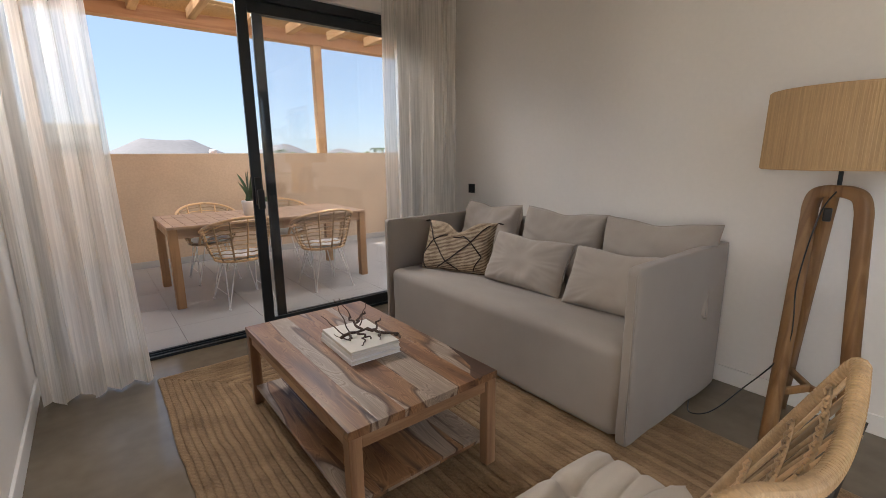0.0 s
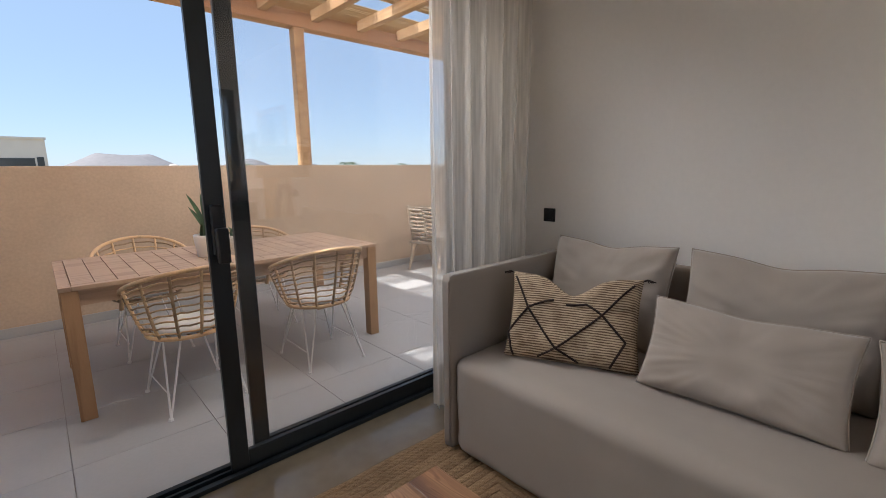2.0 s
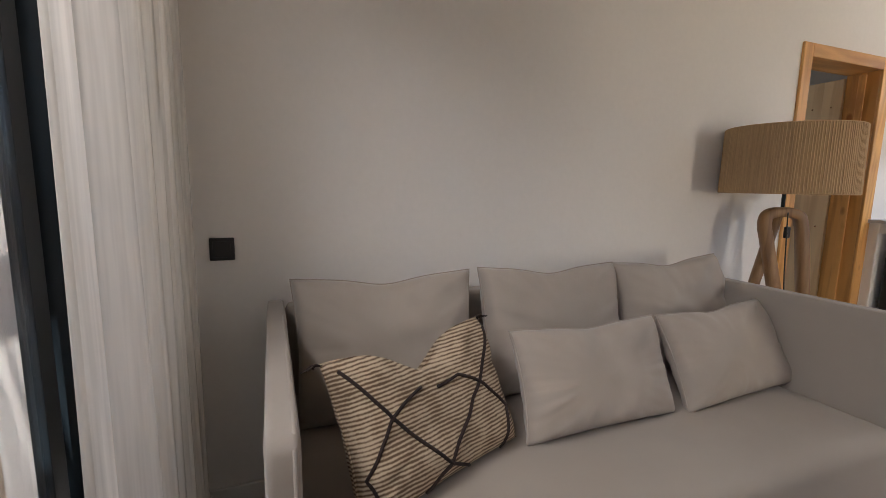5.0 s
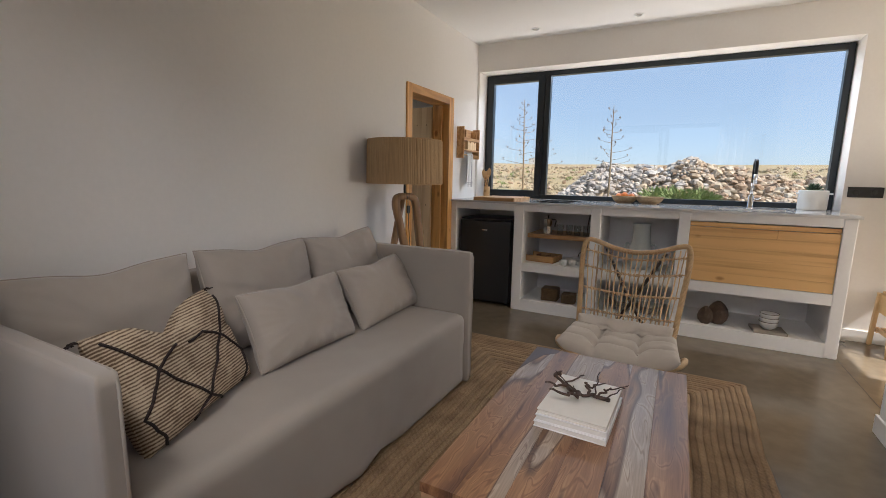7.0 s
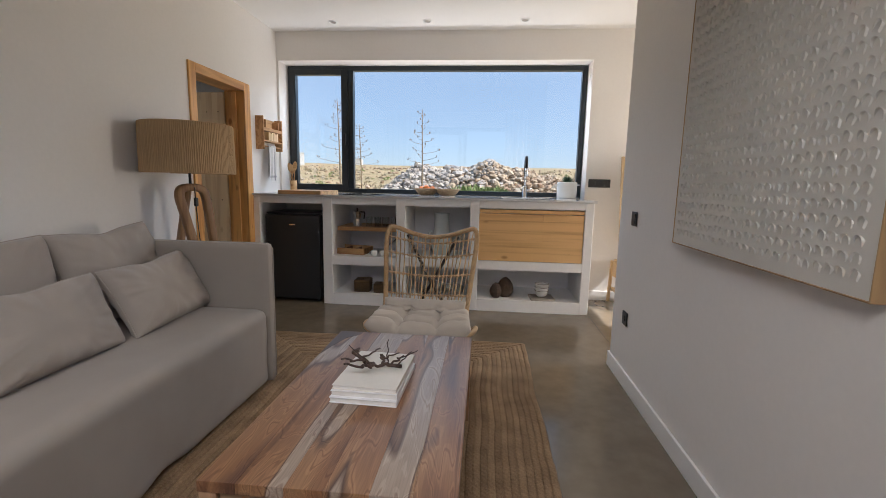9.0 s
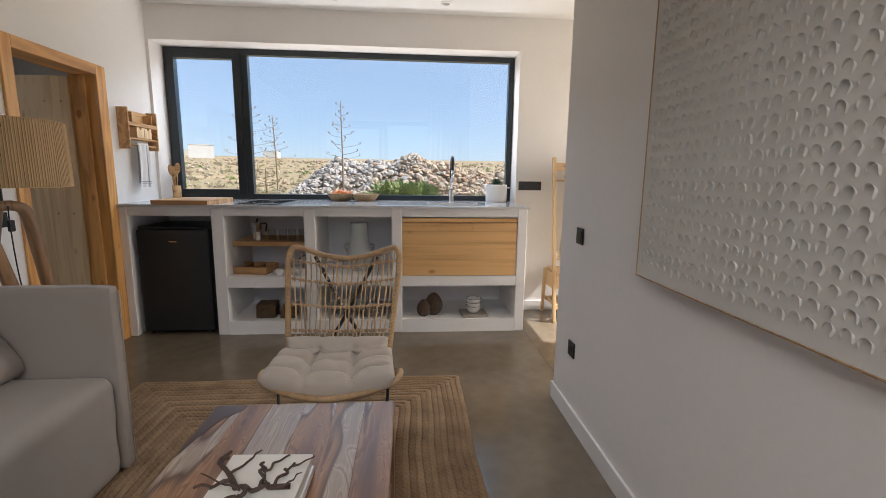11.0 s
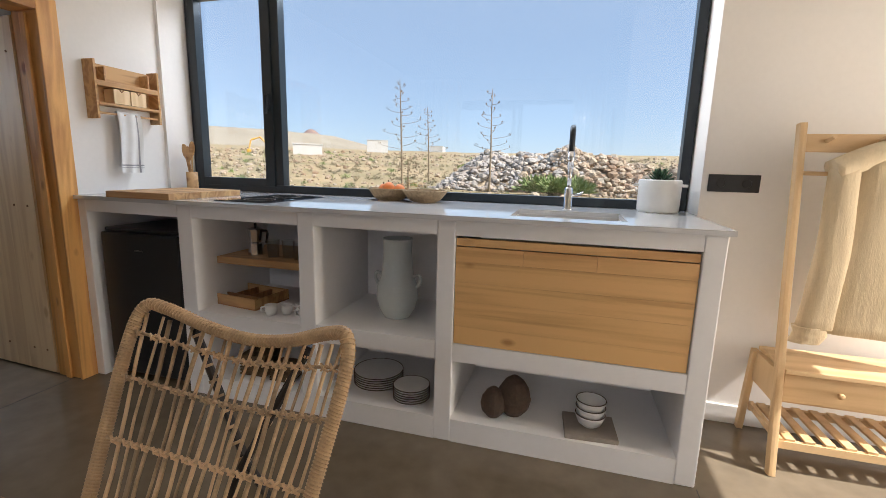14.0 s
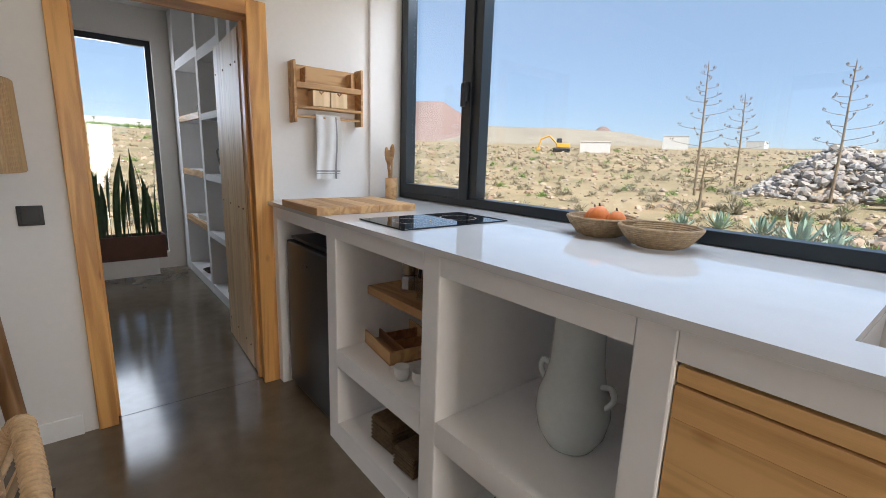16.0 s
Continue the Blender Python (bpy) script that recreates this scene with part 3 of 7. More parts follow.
dl = part("door_leaf", B(WX + 0.19, WX + 0.90, DY0 + 0.0, DY0 + 0.035, 0.008, 2.03, bevel=0.002), M["pine_door"], dr, "pale pine door leaf")
dl.matrix_basis = pose(WX + 0.19, DY0, 0, 0, 0, -3.0) @ pose(-WX - 0.19, -DY0, 0)
for k in range(6):
    part("plank", B(WX + 0.192 + k * 0.118, WX + 0.3095 + k * 0.118, DY0 + 0.035, DY0 + 0.041, 0.012, 2.026, bevel=0.0006), M["pine_door"], dl)
for zz in (0.15, 1.02, 1.85):
    bm = bmesh.new()
    for k in (0, 1, 3, 5):
        for dx in (0.06,):
            bmesh.ops.create_uvsphere(bm, u_segments=6, v_segments=4, radius=0.007, matrix=Matrix.Translation((WX + 0.192 + k * 0.118 + dx, DY0 + 0.041, zz)))
    part("nail_row", bm, M["acacia"], dl)

# terrace: paving, parapet, pergola
TY = 6.45
setting("wall_parapet", boxes((-3.4, 6.12, TY, TY + 0.22, -1.2, 1.39), (6.12, 6.34, 3.58, TY + 0.22, -1.2, 1.39), (-3.6, -3.4, 3.58, TY + 0.22, -1.2, 1.39), bevel=0.012), M["parapet"])
setting("wall_outside", boxes((WX, 6.6, SY + 0.25, SY + 0.27, 0, 3.0), (-0.36, -0.05, SY + 0.25, SY + 0.27, 0, 3.0), (-3.6, -0.36, SY + 0.0, SY + 0.27, 0, 3.0), (-0.05, WX, SY + 0.25, SY + 0.27, 2.46, 3.0), (2.68, WX, SY + 0.25, SY + 0.27, 0, 2.46)), M["parapet"])
setting("skirting", boxes((-3.4, 6.12, TY - 0.012, TY, 0.0, 0.085), (6.108, 6.12, 3.6, TY - 0.012, 0, 0.085), bevel=0.003), M["tile"])
setting("terrace_bed", B(-3.6, 6.34, SY + 0.16, TY + 0.2, -0.2, -0.008), M["grout"])
# ---- kitchen ----
CF, CT = -0.845, 1.09       # counter front, counter top
ctr = thing("kitchen_counter", "white masonry kitchen counter with open compartments against the wall", "counter")
mz = lambda *a: part("upright", B(*a, bevel=0.006), M["masonry"], ctr)
UP = ((2.97, 3.043), (2.235, 2.33), (1.51, 1.60), (0.80, 0.885), (-0.262, -0.18))
for a, b in UP:
    mz(a, b, KY + 0.002, CF, 0, 1.066)
for a, b in ((2.33, 2.97), (1.60, 2.235), (0.885, 1.51)):
    part("top_rail", B(a, b, KY + 0.002, CF - 0.001, 1.0, 1.066), M["masonry"], ctr)
part("top_rail", B(-0.18, 0.80, -0.945, CF - 0.001, 1.0, 1.066), M["masonry"], ctr)   # open behind, for the sink
for a, b, z0, z1 in ((1.60, 2.235, 0.405, 0.49), (0.885, 1.51, 0.412, 0.50), (-0.18, 0.80, 0.41, 0.496)):
    part("middle_slab", B(a, b, KY + 0.002, CF - 0.001, z0, z1), M["masonry"], ctr)
for a, b in ((1.60, 2.235), (0.885, 1.51), (-0.18, 0.80)):
    part("plinth", B(a, b, KY + 0.002, CF - 0.001, 0, 0.115), M["masonry"], ctr)
part("back_panel", boxes((-0.2, 2.3, KY + 0.002, KY + 0.012, 0.1, 1.0)), M["masonry"], ctr)

# worktop with a sink cut-out and its basin
SX0, SX1, SYA, SYB = 0.085, 0.58, -1.34, -0.96
top = thing("worktop", "glossy speckled white quartz worktop on the kitchen counter", "worktop")
for ends in ((-0.278, SX0, KY + 0.001, -0.822, 1.068, CT), (SX1, WX - 0.001, KY + 0.001, -0.822, 1.068, CT), (SX0, SX1, KY + 0.001, SYA, 1.068, CT), (SX0, SX1, SYB, -0.822, 1.068, CT), (-0.298, 3.018, -1.76, KY + 0.001, 1.068, CT)):
    part("slab", B(*ends), M["quartz"], top)
sinkm = part("sink_basin", boxes((SX0 - 0.01, SX0, SYA, SYB, 0.90, 1.067), (SX1, SX1 + 0.01, SYA, SYB, 0.90, 1.067), (SX0 - 0.01, SX1 + 0.01, SYA - 0.01, SYA, 0.90, 1.067), (SX0 - 0.01, SX1 + 0.01, SYB, SYB + 0.01, 0.90, 1.067), (SX0 - 0.01, SX1 + 0.01, SYA - 0.01, SYB + 0.01, 0.89, 0.90)), M["sink"], top)
part("drain", lathe([(0, 0.902), (0.04, 0.902), (0.045, 0.905), (0, 0.905)], 20, at=(0.18, -1.1, 0)), M["chrome"], sinkm)

tap = thing("tap", "chrome sink tap with a black flexible spout on the worktop", "tap", (0.335, -1.43, CT))
part("base", lathe([(0, 0), (0.027, 0), (0.027, 0.006), (0.021, 0.012), (0.021, 0.11), (0.016, 0.12), (0.0, 0.12)], 20), M["chrome"], tap, smooth=True)
part("lever", T([(-0.02, 0, 0.08), (-0.055, 0.0, 0.085), (-0.075, 0.0, 0.10)], 0.006, 8), M["chrome"], tap, smooth=True)
part("riser", T([(0, 0, 0.12), (0, 0, 0.23)], 0.0115, 12), M["chrome"], tap, smooth=True)
part("spout", T(spline([(0, 0, 0.23), (0, 0, 0.36), (0, 0.02, 0.405), (0, 0.06, 0.42), (0, 0.10, 0.405), (0, 0.12, 0.36), (0, 0.12, 0.30)], 6), 0.0145, 12), M["blackplastic"], tap, "black rubber spout hose", smooth=True)
part("spray_head", T([(0, 0.12, 0.30), (0, 0.12, 0.22)], 0.0165, 12), M["chrome"], tap, smooth=True)

# drawer front of broad pine boards
dw = thing("drawer_unit", "golden pine drawer front with two knots, set in the counter", "drawer")
part("carcass", B(-0.172, 0.792, -1.4, CF - 0.028, 0.50, 0.880), M["acacia"], dw)
part("top_rail", B(-0.176, 0.797, CF - 0.026, CF - 0.006, 0.956, 0.990, bevel=0.002), M["drawer"], dw)
for z0, z1 in ((0.500, 0.582), (0.582, 0.700), (0.700, 0.790), (0.790, 0.884)):
    part("board", B(-0.176, 0.797, CF - 0.026, CF - 0.004, z0 + 0.0002, z1 - 0.0002, bevel=0.0008), M["drawer"], dw)
for a, b in ((-0.176, 0.1995), (0.5005, 0.797)):
    part("board", B(a, b, CF - 0.026, CF - 0.004, 0.8842, 0.951, bevel=0.0008), M["drawer"], dw)
part("grip_inlay", B(0.20, 0.50, CF - 0.026, CF - 0.0055, 0.8842, 0.951, bevel=0.0008), M["drawer"], dw)

# fridge
fr = thing("fridge", "dark grey under-counter fridge standing in the first bay", "fridge", (2.655, 0.045, 0))
part("body", B(-0.280, 0.280, -1.44, -0.99, 0.02, 0.885, bevel=0.008), M["fridge"], fr)
part("worktop", B(-0.282, 0.282, -1.44, -0.955, 0.885, 0.905, bevel=0.006), M["fridge"], fr)
fd = part("door", B(-0.282, 0.282, -0.985, -0.925, 0.03, 0.882, bevel=0.012), M["fridge"], fr)
part("badge", B(-0.03, 0.03, -0.925, -0.922, 0.78, 0.79), M["chrome"], fd)
for x in (-0.24, 0.24):
    part("foot", lathe([(0, 0), (0.018, 0), (0.015, 0.02), (0, 0.02)], 12, at=(x, -0.98, 0)), M["blackplastic"], fr)
# ---- living room ----
def rug_material():
    """Plaited jute: tone differs from braid to braid, with the slanting strands of the plait in relief."""
    m = mat("braided_jute", (0.36, 0.23, 0.11), 0.95, var=0.28, scale=7, fine=110, bump=0.0, rand=0.2)
    nt = m.node_tree
    N, L = nt.nodes.new, nt.links.new
    tc, sp = N("ShaderNodeTexCoord"), N("ShaderNodeSeparateXYZ")
    L(tc.outputs["Object"], sp.inputs[0])

    def mth(op, a, b=None):
        n = N("ShaderNodeMath")
        n.operation = op
        for i, v in enumerate((a, b)):
            if v is None:
                continue
            if isinstance(v, (int, float)):
                n.inputs[i].default_value = v
            else:
                L(v, n.inputs[i])
        return n.outputs[0]

    wob = N("ShaderNodeTexNoise")
    wob.inputs["Scale"].default_value, wob.inputs["Detail"].default_value = 40, 3
    L(tc.outputs["Object"], wob.inputs["Vector"])
    phase = mth("ADD", mth("ADD", sp.outputs[0], sp.outputs[1]), mth("MULTIPLY", wob.outputs[0], 0.03))
    strand = mth("SINE", mth("MULTIPLY", phase, 2 * math.pi / 0.030))
    fibre = N("ShaderNodeTexNoise")
    fibre.inputs["Scale"].default_value, fibre.inputs["Detail"].default_value = 260, 2
    L(tc.outputs["Object"], fibre.inputs["Vector"])
    hgt = mth("ADD", mth("MULTIPLY", strand, 0.35), mth("MULTIPLY", fibre.outputs[0], 2.0))
    bp = N("ShaderNodeBump")
    bp.inputs["Strength"].default_value, bp.inputs["Distance"].default_value = 0.7, 0.004
    L(hgt, bp.inputs["Height"])
    L(bp.outputs[0], nt.nodes["Principled BSDF"].inputs["Normal"])
    ramp = nt.nodes[m["ramp"]]
    old = ramp.inputs[0].links[0].from_socket
    tone = mth("ADD", mth("ADD", old, mth("MULTIPLY", strand, 0.02)), mth("MULTIPLY", mth("SUBTRACT", fibre.outputs[0], 0.5), 0.5))
    L(tone, ramp.inputs[0])
    ramp.color_ramp.elements[0].position, ramp.color_ramp.elements[1].position = 0.22, 0.80
    ramp.color_ramp.elements[0].color = (0.145, 0.082, 0.038, 1)
    ramp.color_ramp.elements[1].color = (0.43, 0.285, 0.155, 1)
    return m


M["rug"] = rug_material()
RGX, RGY, BW = 1.015, 1.50, 0.0325                        # half sizes of the rug and the width of one braid


def rug_wave(x, y):
    """The rug's braids wander and its rim is uneven."""
    q = Vector((x * 2.2, y * 2.2, 2))
    f = Vector((x * 9, y * 9, 5))
    return Vector((x + 0.016 * noise.noise(q) + 0.005 * noise.noise(f), y + 0.016 * noise.noise(q + Vector((5, 1, 0))) + 0.005 * noise.noise(f + Vector((3, 8, 0))), 0))


bm = bmesh.new()
n_u, n_v = 40, 60
top_r = grid_surface(bm, lambda u, v: rug_wave((u - 0.5) * 2 * (RGX - 0.012), (v - 0.5) * 2 * (RGY - 0.012)) + Vector((0, 0, 0.004)), n_u, n_v)
rim = [top_r[i][0] for i in range(n_u + 1)] + [top_r[n_u][j] for j in range(1, n_v + 1)] + [top_r[i][n_v] for i in range(n_u - 1, -1, -1)] + [top_r[0][j] for j in range(n_v - 1, 0, -1)]
low = [bm.verts.new((v.co.x, v.co.y, 0.0005)) for v in rim]
for i in range(len(rim)):
    j = (i + 1) % len(rim)
    bm.faces.new((rim[i], low[i], low[j], rim[j]))
rug = solid("rug", bm, M["rug"], "natural braided jute rug lying on the concrete floor", "rug", True, at=(1.428, 1.535, 0.001))
for k in range(31):
    hx, hy = RGX - BW * (k + 0.5), RGY - BW * (k + 0.5)
    if hx < 0.01:
        break
    rc = min(0.014, hx * 0.6)
    ring = []
    for cx, cy, a0 in ((hx - rc, hy - rc, 0), (-hx + rc, hy - rc, 90), (-hx + rc, -hy + rc, 180), (hx - rc, -hy + rc, 270)):
        ring += [(cx + rc * math.cos(radians(a0 + t)), cy + rc * math.sin(radians(a0 + t))) for t in (0, 30, 60, 90)]
    pts = []
    for i, p in enumerate(ring):
        e = ring[(i + 1) % len(ring)]
        m = max(1, int(math.hypot(e[0] - p[0], e[1] - p[1]) / 0.045))
        pts += [rug_wave(p[0] + (e[0] - p[0]) * j / m, p[1] + (e[1] - p[1]) * j / m) for j in range(m)]
    bm = T(pts, BW * 0.53, 8, closed=True)
    for v in bm.verts:
        v.co.z = 0.0065 + v.co.z * 0.30
    part("braid", bm, M["rug"], rug, smooth=True)

# coffee table
M["heart"] = wood("dark_heartwood", (0.10, 0.05, 0.032), (0.04, 0.02, 0.014), axis=1, ring=9, rough=0.34, knots=False)
ct = thing("coffee_table", "solid sheesham coffee table with bold grain and a lower shelf", "coffee table", (1.143, 1.788, 0.012))
tw, tl, th = 0.343, 0.60, 0.433
xs = [-tw, -tw + 0.115, -tw + 0.225, -tw + 0.345, -tw + 0.45, -tw + 0.58, tw]
tt = part("tabletop", B(-tw + 0.004, tw - 0.004, -tl + 0.004, tl - 0.004, th - 0.034, th - 0.006), M["sheesham"], ct)
for i in range(6):
    part("plank", B(xs[i] + 0.0001, xs[i + 1] - 0.0001, -tl, tl, th - 0.032, th + random.uniform(-0.0004, 0.0004), bevel=0.0012), M["sheesham"], tt)
corner = [(tw - 0.0015, -tl + 0.0015), (tw - 0.0015, -tl + 0.33), (tw - 0.025, -tl + 0.22), (tw - 0.06, -tl + 0.10), (tw - 0.115, -tl + 0.04), (tw - 0.12, -tl + 0.0015)]
bm = bmesh.new()
lo, hi = [bm.verts.new((x, y, th - 0.01)) for x, y in corner], [bm.verts.new((x, y, th + 0.001)) for x, y in corner]
bm.faces.new(hi)
for i in range(6):
    bm.faces.new((lo[i], lo[(i + 1) % 6], hi[(i + 1) % 6], hi[i]))
part("heartwood_corner", bm, M["heart"], tt, "dark heartwood patch at the corner")
for sx in (-1, 1):
    for sy in (-1, 1):
        part("leg", B(min(sx * tw, sx * (tw - 0.052)) + 0.002 * (sx < 0), max(sx * tw, sx * (tw - 0.052)) - 0.002 * (sx > 0), min(sy * tl, sy * (tl - 0.052)) + 0.002, max(sy * tl, sy * (tl - 0.052)) - 0.002, 0, th - 0.034, bevel=0.004), M["sheesham_leg"], ct)
M["sheesham_x"] = wood("sheesham_rail", (0.50, 0.32, 0.18), (0.15, 0.06, 0.025), axis=0, ring=9, rough=0.35, rand=0.2, knots=False, bands=1.0)
M["sheesham_y"] = wood("sheesham_side", (0.46, 0.29, 0.17), (0.14, 0.055, 0.025), axis=1, ring=9, rough=0.35, rand=0.2, knots=False, bands=1.0)
for s in (-1, 1):
    part("apron", B(-tw + 0.056, tw - 0.056, min(s * (tl - 0.012), s * (tl - 0.034)), max(s * (tl - 0.012), s * (tl - 0.034)), th - 0.085, th - 0.036, bevel=0.002), M["sheesham_x"], ct)
    part("apron", B(min(s * (tw - 0.012), s * (tw - 0.034)), max(s * (tw - 0.012), s * (tw - 0.034)), -tl + 0.056, tl - 0.056, th - 0.085, th - 0.036, bevel=0.002), M["sheesham_y"], ct)
sh = part("shelf", B(-tw + 0.02, tw - 0.02, -tl + 0.054, tl - 0.054, 0.085, 0.098), M["sheesham"], ct)
for i in range(5):
    part("plank", B(-tw + 0.014 + i * 0.1316, -tw + 0.014 + i * 0.1316 + 0.1305, -tl + 0.054, tl - 0.054, 0.096, 0.112, bevel=0.003), M["sheesham"], sh)

# books
bk = thing("book", "thick pale book with a cream cover on the coffee table", "book", (1.165, 1.785, 0.446), -1.5)


def book(at, turn, w, l, h, col):
    b = thing("book", "pale hardback book lying on the coffee table", "book", at, turn, "stack of books")
    part("page_block", B(-w / 2 + 0.004, w / 2 - 0.003, -l / 2 + 0.004, l / 2 - 0.004, 0.003, h - 0.003), M["paper"], b)
    part("cover", boxes((-w / 2, w / 2, -l / 2, l / 2, 0, 0.003), (-w / 2, w / 2, -l / 2, l / 2, h - 0.003, h), (-w / 2, -w / 2 + 0.003, -l / 2, l / 2, 0.003, h - 0.003), bevel=0.0008), col, b)


bpy.data.objects.remove(bk)
M["cover1"] = mat("cream_book_cover", (0.72, 0.68, 0.61), 0.6, var=0.04, scale=10, bump=0.05)
M["cover2"] = mat("white_book_cover", (0.80, 0.79, 0.78), 0.5, var=0.03, scale=10, bump=0.05)
book((1.157, 1.775, 0.4465), -2, 0.245, 0.345, 0.021, M["cover2"])
book((1.158, 1.775, 0.4680), -1, 0.24, 0.335, 0.023, M["cover2"])
book((1.155, 1.770, 0.4915), -2.5, 0.235, 0.33, 0.016, M["cover1"])

# dry twig on the books
tg = thing("dry_twig", "dark gnarled dry twig lying on the books", "twig", (1.165, 1.765, 0.508), 12)
rng = random.Random(5)


def gnarl(p, e, r, amp, n=7, r_end=0.4):
    """A crooked branch from p to e."""
    p, e = Vector(p), Vector(e)
    pts = [p]
    for i in range(1, n):
        c = p.lerp(e, i / n) + Vector((rng.uniform(-amp, amp), rng.uniform(-amp, amp), rng.uniform(-amp, amp) * 0.6))
        c.z = max(c.z, r + 0.001)
        pts.append(c)
    pts.append(e)
    return T(spline(pts, 3), r, 7, r_end=r * r_end)


for p, e, r in (((-0.105, 0.02, 0.010), (0.03, 0.0, 0.018), 0.0080), ((0.03, 0.0, 0.018), (0.085, -0.135, 0.010), 0.0085), ((0.085, -0.135, 0.010), (0.072, -0.185, 0.008), 0.0075),
                ((0.01, 0.005, 0.018), (0.02, 0.11, 0.055), 0.0070), ((-0.06, 0.015, 0.014), (-0.115, -0.06, 0.022), 0.0050), ((-0.03, 0.01, 0.016), (-0.03, -0.10, 0.012), 0.0055),
                ((0.045, -0.04, 0.016), (0.125, 0.005, 0.040), 0.0055), ((0.02, 0.06, 0.035), (0.105, 0.10, 0.060), 0.0060), ((-0.03, -0.06, 0.014), (-0.10, -0.12, 0.010), 0.0040), ((0.05, -0.07, 0.014), (-0.02, -0.15, 0.020), 0.0042)):
    part("branch", gnarl(p, e, r, 0.010, 6, 0.6), M["twig"], tg, smooth=True)
for p, e in (((-0.08, 0.02, 0.012), (-0.14, 0.11, 0.105)), ((-0.05, 0.02, 0.014), (-0.055, 0.13, 0.16)), ((0.02, 0.10, 0.05), (0.03, 0.20, 0.13)), ((0.015, 0.03, 0.03), (0.09, 0.07, 0.12)), ((-0.11, -0.05, 0.02), (-0.17, -0.02, 0.06))):
    part("shoot", gnarl(p, e, 0.0034, 0.006, 5, 0.35), M["twig"], tg, smooth=True)

# sofa with a loose slip cover
sf = thing("sofa", "grey-beige linen slipcovered three-seat sofa against the wall", "sofa", (2.51, 1.90, 0.012))
SXF, SXB, SYN, SYF = -0.508, 0.475, -1.03, 1.03


def soft_box(x0, x1, y0, y1, z0, z1, r=0.04, seed=0, amp=0.006, cuts=14, hem=0.0):
    bm = B(x0, x1, y0, y1, z0, z1)
    bmesh.ops.subdivide_edges(bm, edges=bm.edges, cuts=cuts, use_grid_fill=True)
    c, h = Vector(((x0 + x1) / 2, (y0 + y1) / 2, (z0 + z1) / 2)), Vector(((x1 - x0) / 2, (y1 - y0) / 2, (z1 - z0) / 2))
    for v in bm.verts:
        d = v.co - c
        q = Vector([max(-h[i] + r, min(h[i] - r, d[i])) for i in range(3)])
        e = d - q
        if e.length > 1e-6:
            m = max(abs(e[0]), abs(e[1]), abs(e[2]))
            v.co = c + q + e.normalized() * min(r, m if m < r else r)
        k = Vector((v.co.x * 5 + seed, v.co.y * 4, v.co.z * 3))
        lowf = 1 + hem * max(0, 1 - (v.co.z - z0) / 0.35) * 3
        v.co += d.normalized() * amp * lowf * noise.noise(k * 1.3) + d.normalized() * amp * 0.5 * noise.noise(k * 4)
    return bm


part("seat_cover", soft_box(SXF + 0.004, SXB - 0.10, SYN + 0.058, SYF - 0.058, 0.0, 0.464, 0.06, 7, 0.007, 34, hem=0.7), M["linen"], sf, smooth=True)
for s in (-1, 1):
    y0, y1 = sorted((s * 1.03, s * 0.968))
    part("armrest", soft_box(SXF, SXB - 0.02, y0, y1, 0.0, 0.842, 0.016, 11 + s, 0.004, 22, hem=0.5), M["linen"], sf, smooth=True)
    part("piping", T([(SXF - 0.001, y0 + 0.012, 0.02), (SXF - 0.003, y0 + 0.012, 0.81), (SXF + 0.02, y0 + 0.012, 0.838), (SXB - 0.06, y0 + 0.012, 0.838)], 0.0045, 6), M["linen"], sf, smooth=True)
part("backrest", soft_box(SXB - 0.14, SXB, SYN + 0.06, SYF - 0.06, 0.0, 0.84, 0.045, 17, 0.005, 22), M["linen"], sf, smooth=True)

def cushion(name, label, w, h, t, at, lean, turn, material, seed, chop, roll=0.0, group="sofa cushions"):
    """Cushion on the seat: its face looks along -x, leaning back by lean degrees."""
    ob = link_mesh(name, pillow(w, h, t, seed, chop), material, True)
    tagged(ob, label, "cushion", group)
    fp = pillow_shape(w, h, t, seed, chop)
    ring = [fp(k / 24, 0, 1) for k in range(24)] + [fp(1, k / 24, 1) for k in range(24)] + [fp(1 - k / 24, 1, 1) for k in range(24)] + [fp(0, 1 - k / 24, 1) for k in range(24)]
    part("seam", T(ring, 0.0035, 6, closed=True), material, ob, smooth=True)
    ob.matrix_world = pose(*at) @ Matrix.Rotation(radians(-90 + turn), 4, "Z") @ Matrix.Rotation(radians(lean), 4, "X") @ Matrix.Rotation(radians(roll), 4, "Y")
    return ob


for k, (y, w, ln, tn, ro) in enumerate(((2.535, 0.64, -14, -5, -1), (1.845, 0.66, -14, 1, 1), (1.180, 0.66, -15, 2, -1))):
    cushion("back_cushion", "large square grey-beige linen cushion leaning on the sofa back", w, 0.50, 0.19, (2.685, y, 0.468), ln, tn, M["linen2"], k, 0.022, ro)
cushion("lumbar_cushion", "oblong grey-beige linen cushion on the sofa seat", 0.63, 0.355, 0.15, (2.375, 1.875, 0.471), -24, 2, M["linen2"], 5, 0.012, 1)
cushion("lumbar_cushion", "oblong grey-beige linen cushion on the sofa seat", 0.62, 0.365, 0.15, (2.375, 1.215, 0.471), -28, 3, M["linen2"], 8, 0.014, -1)


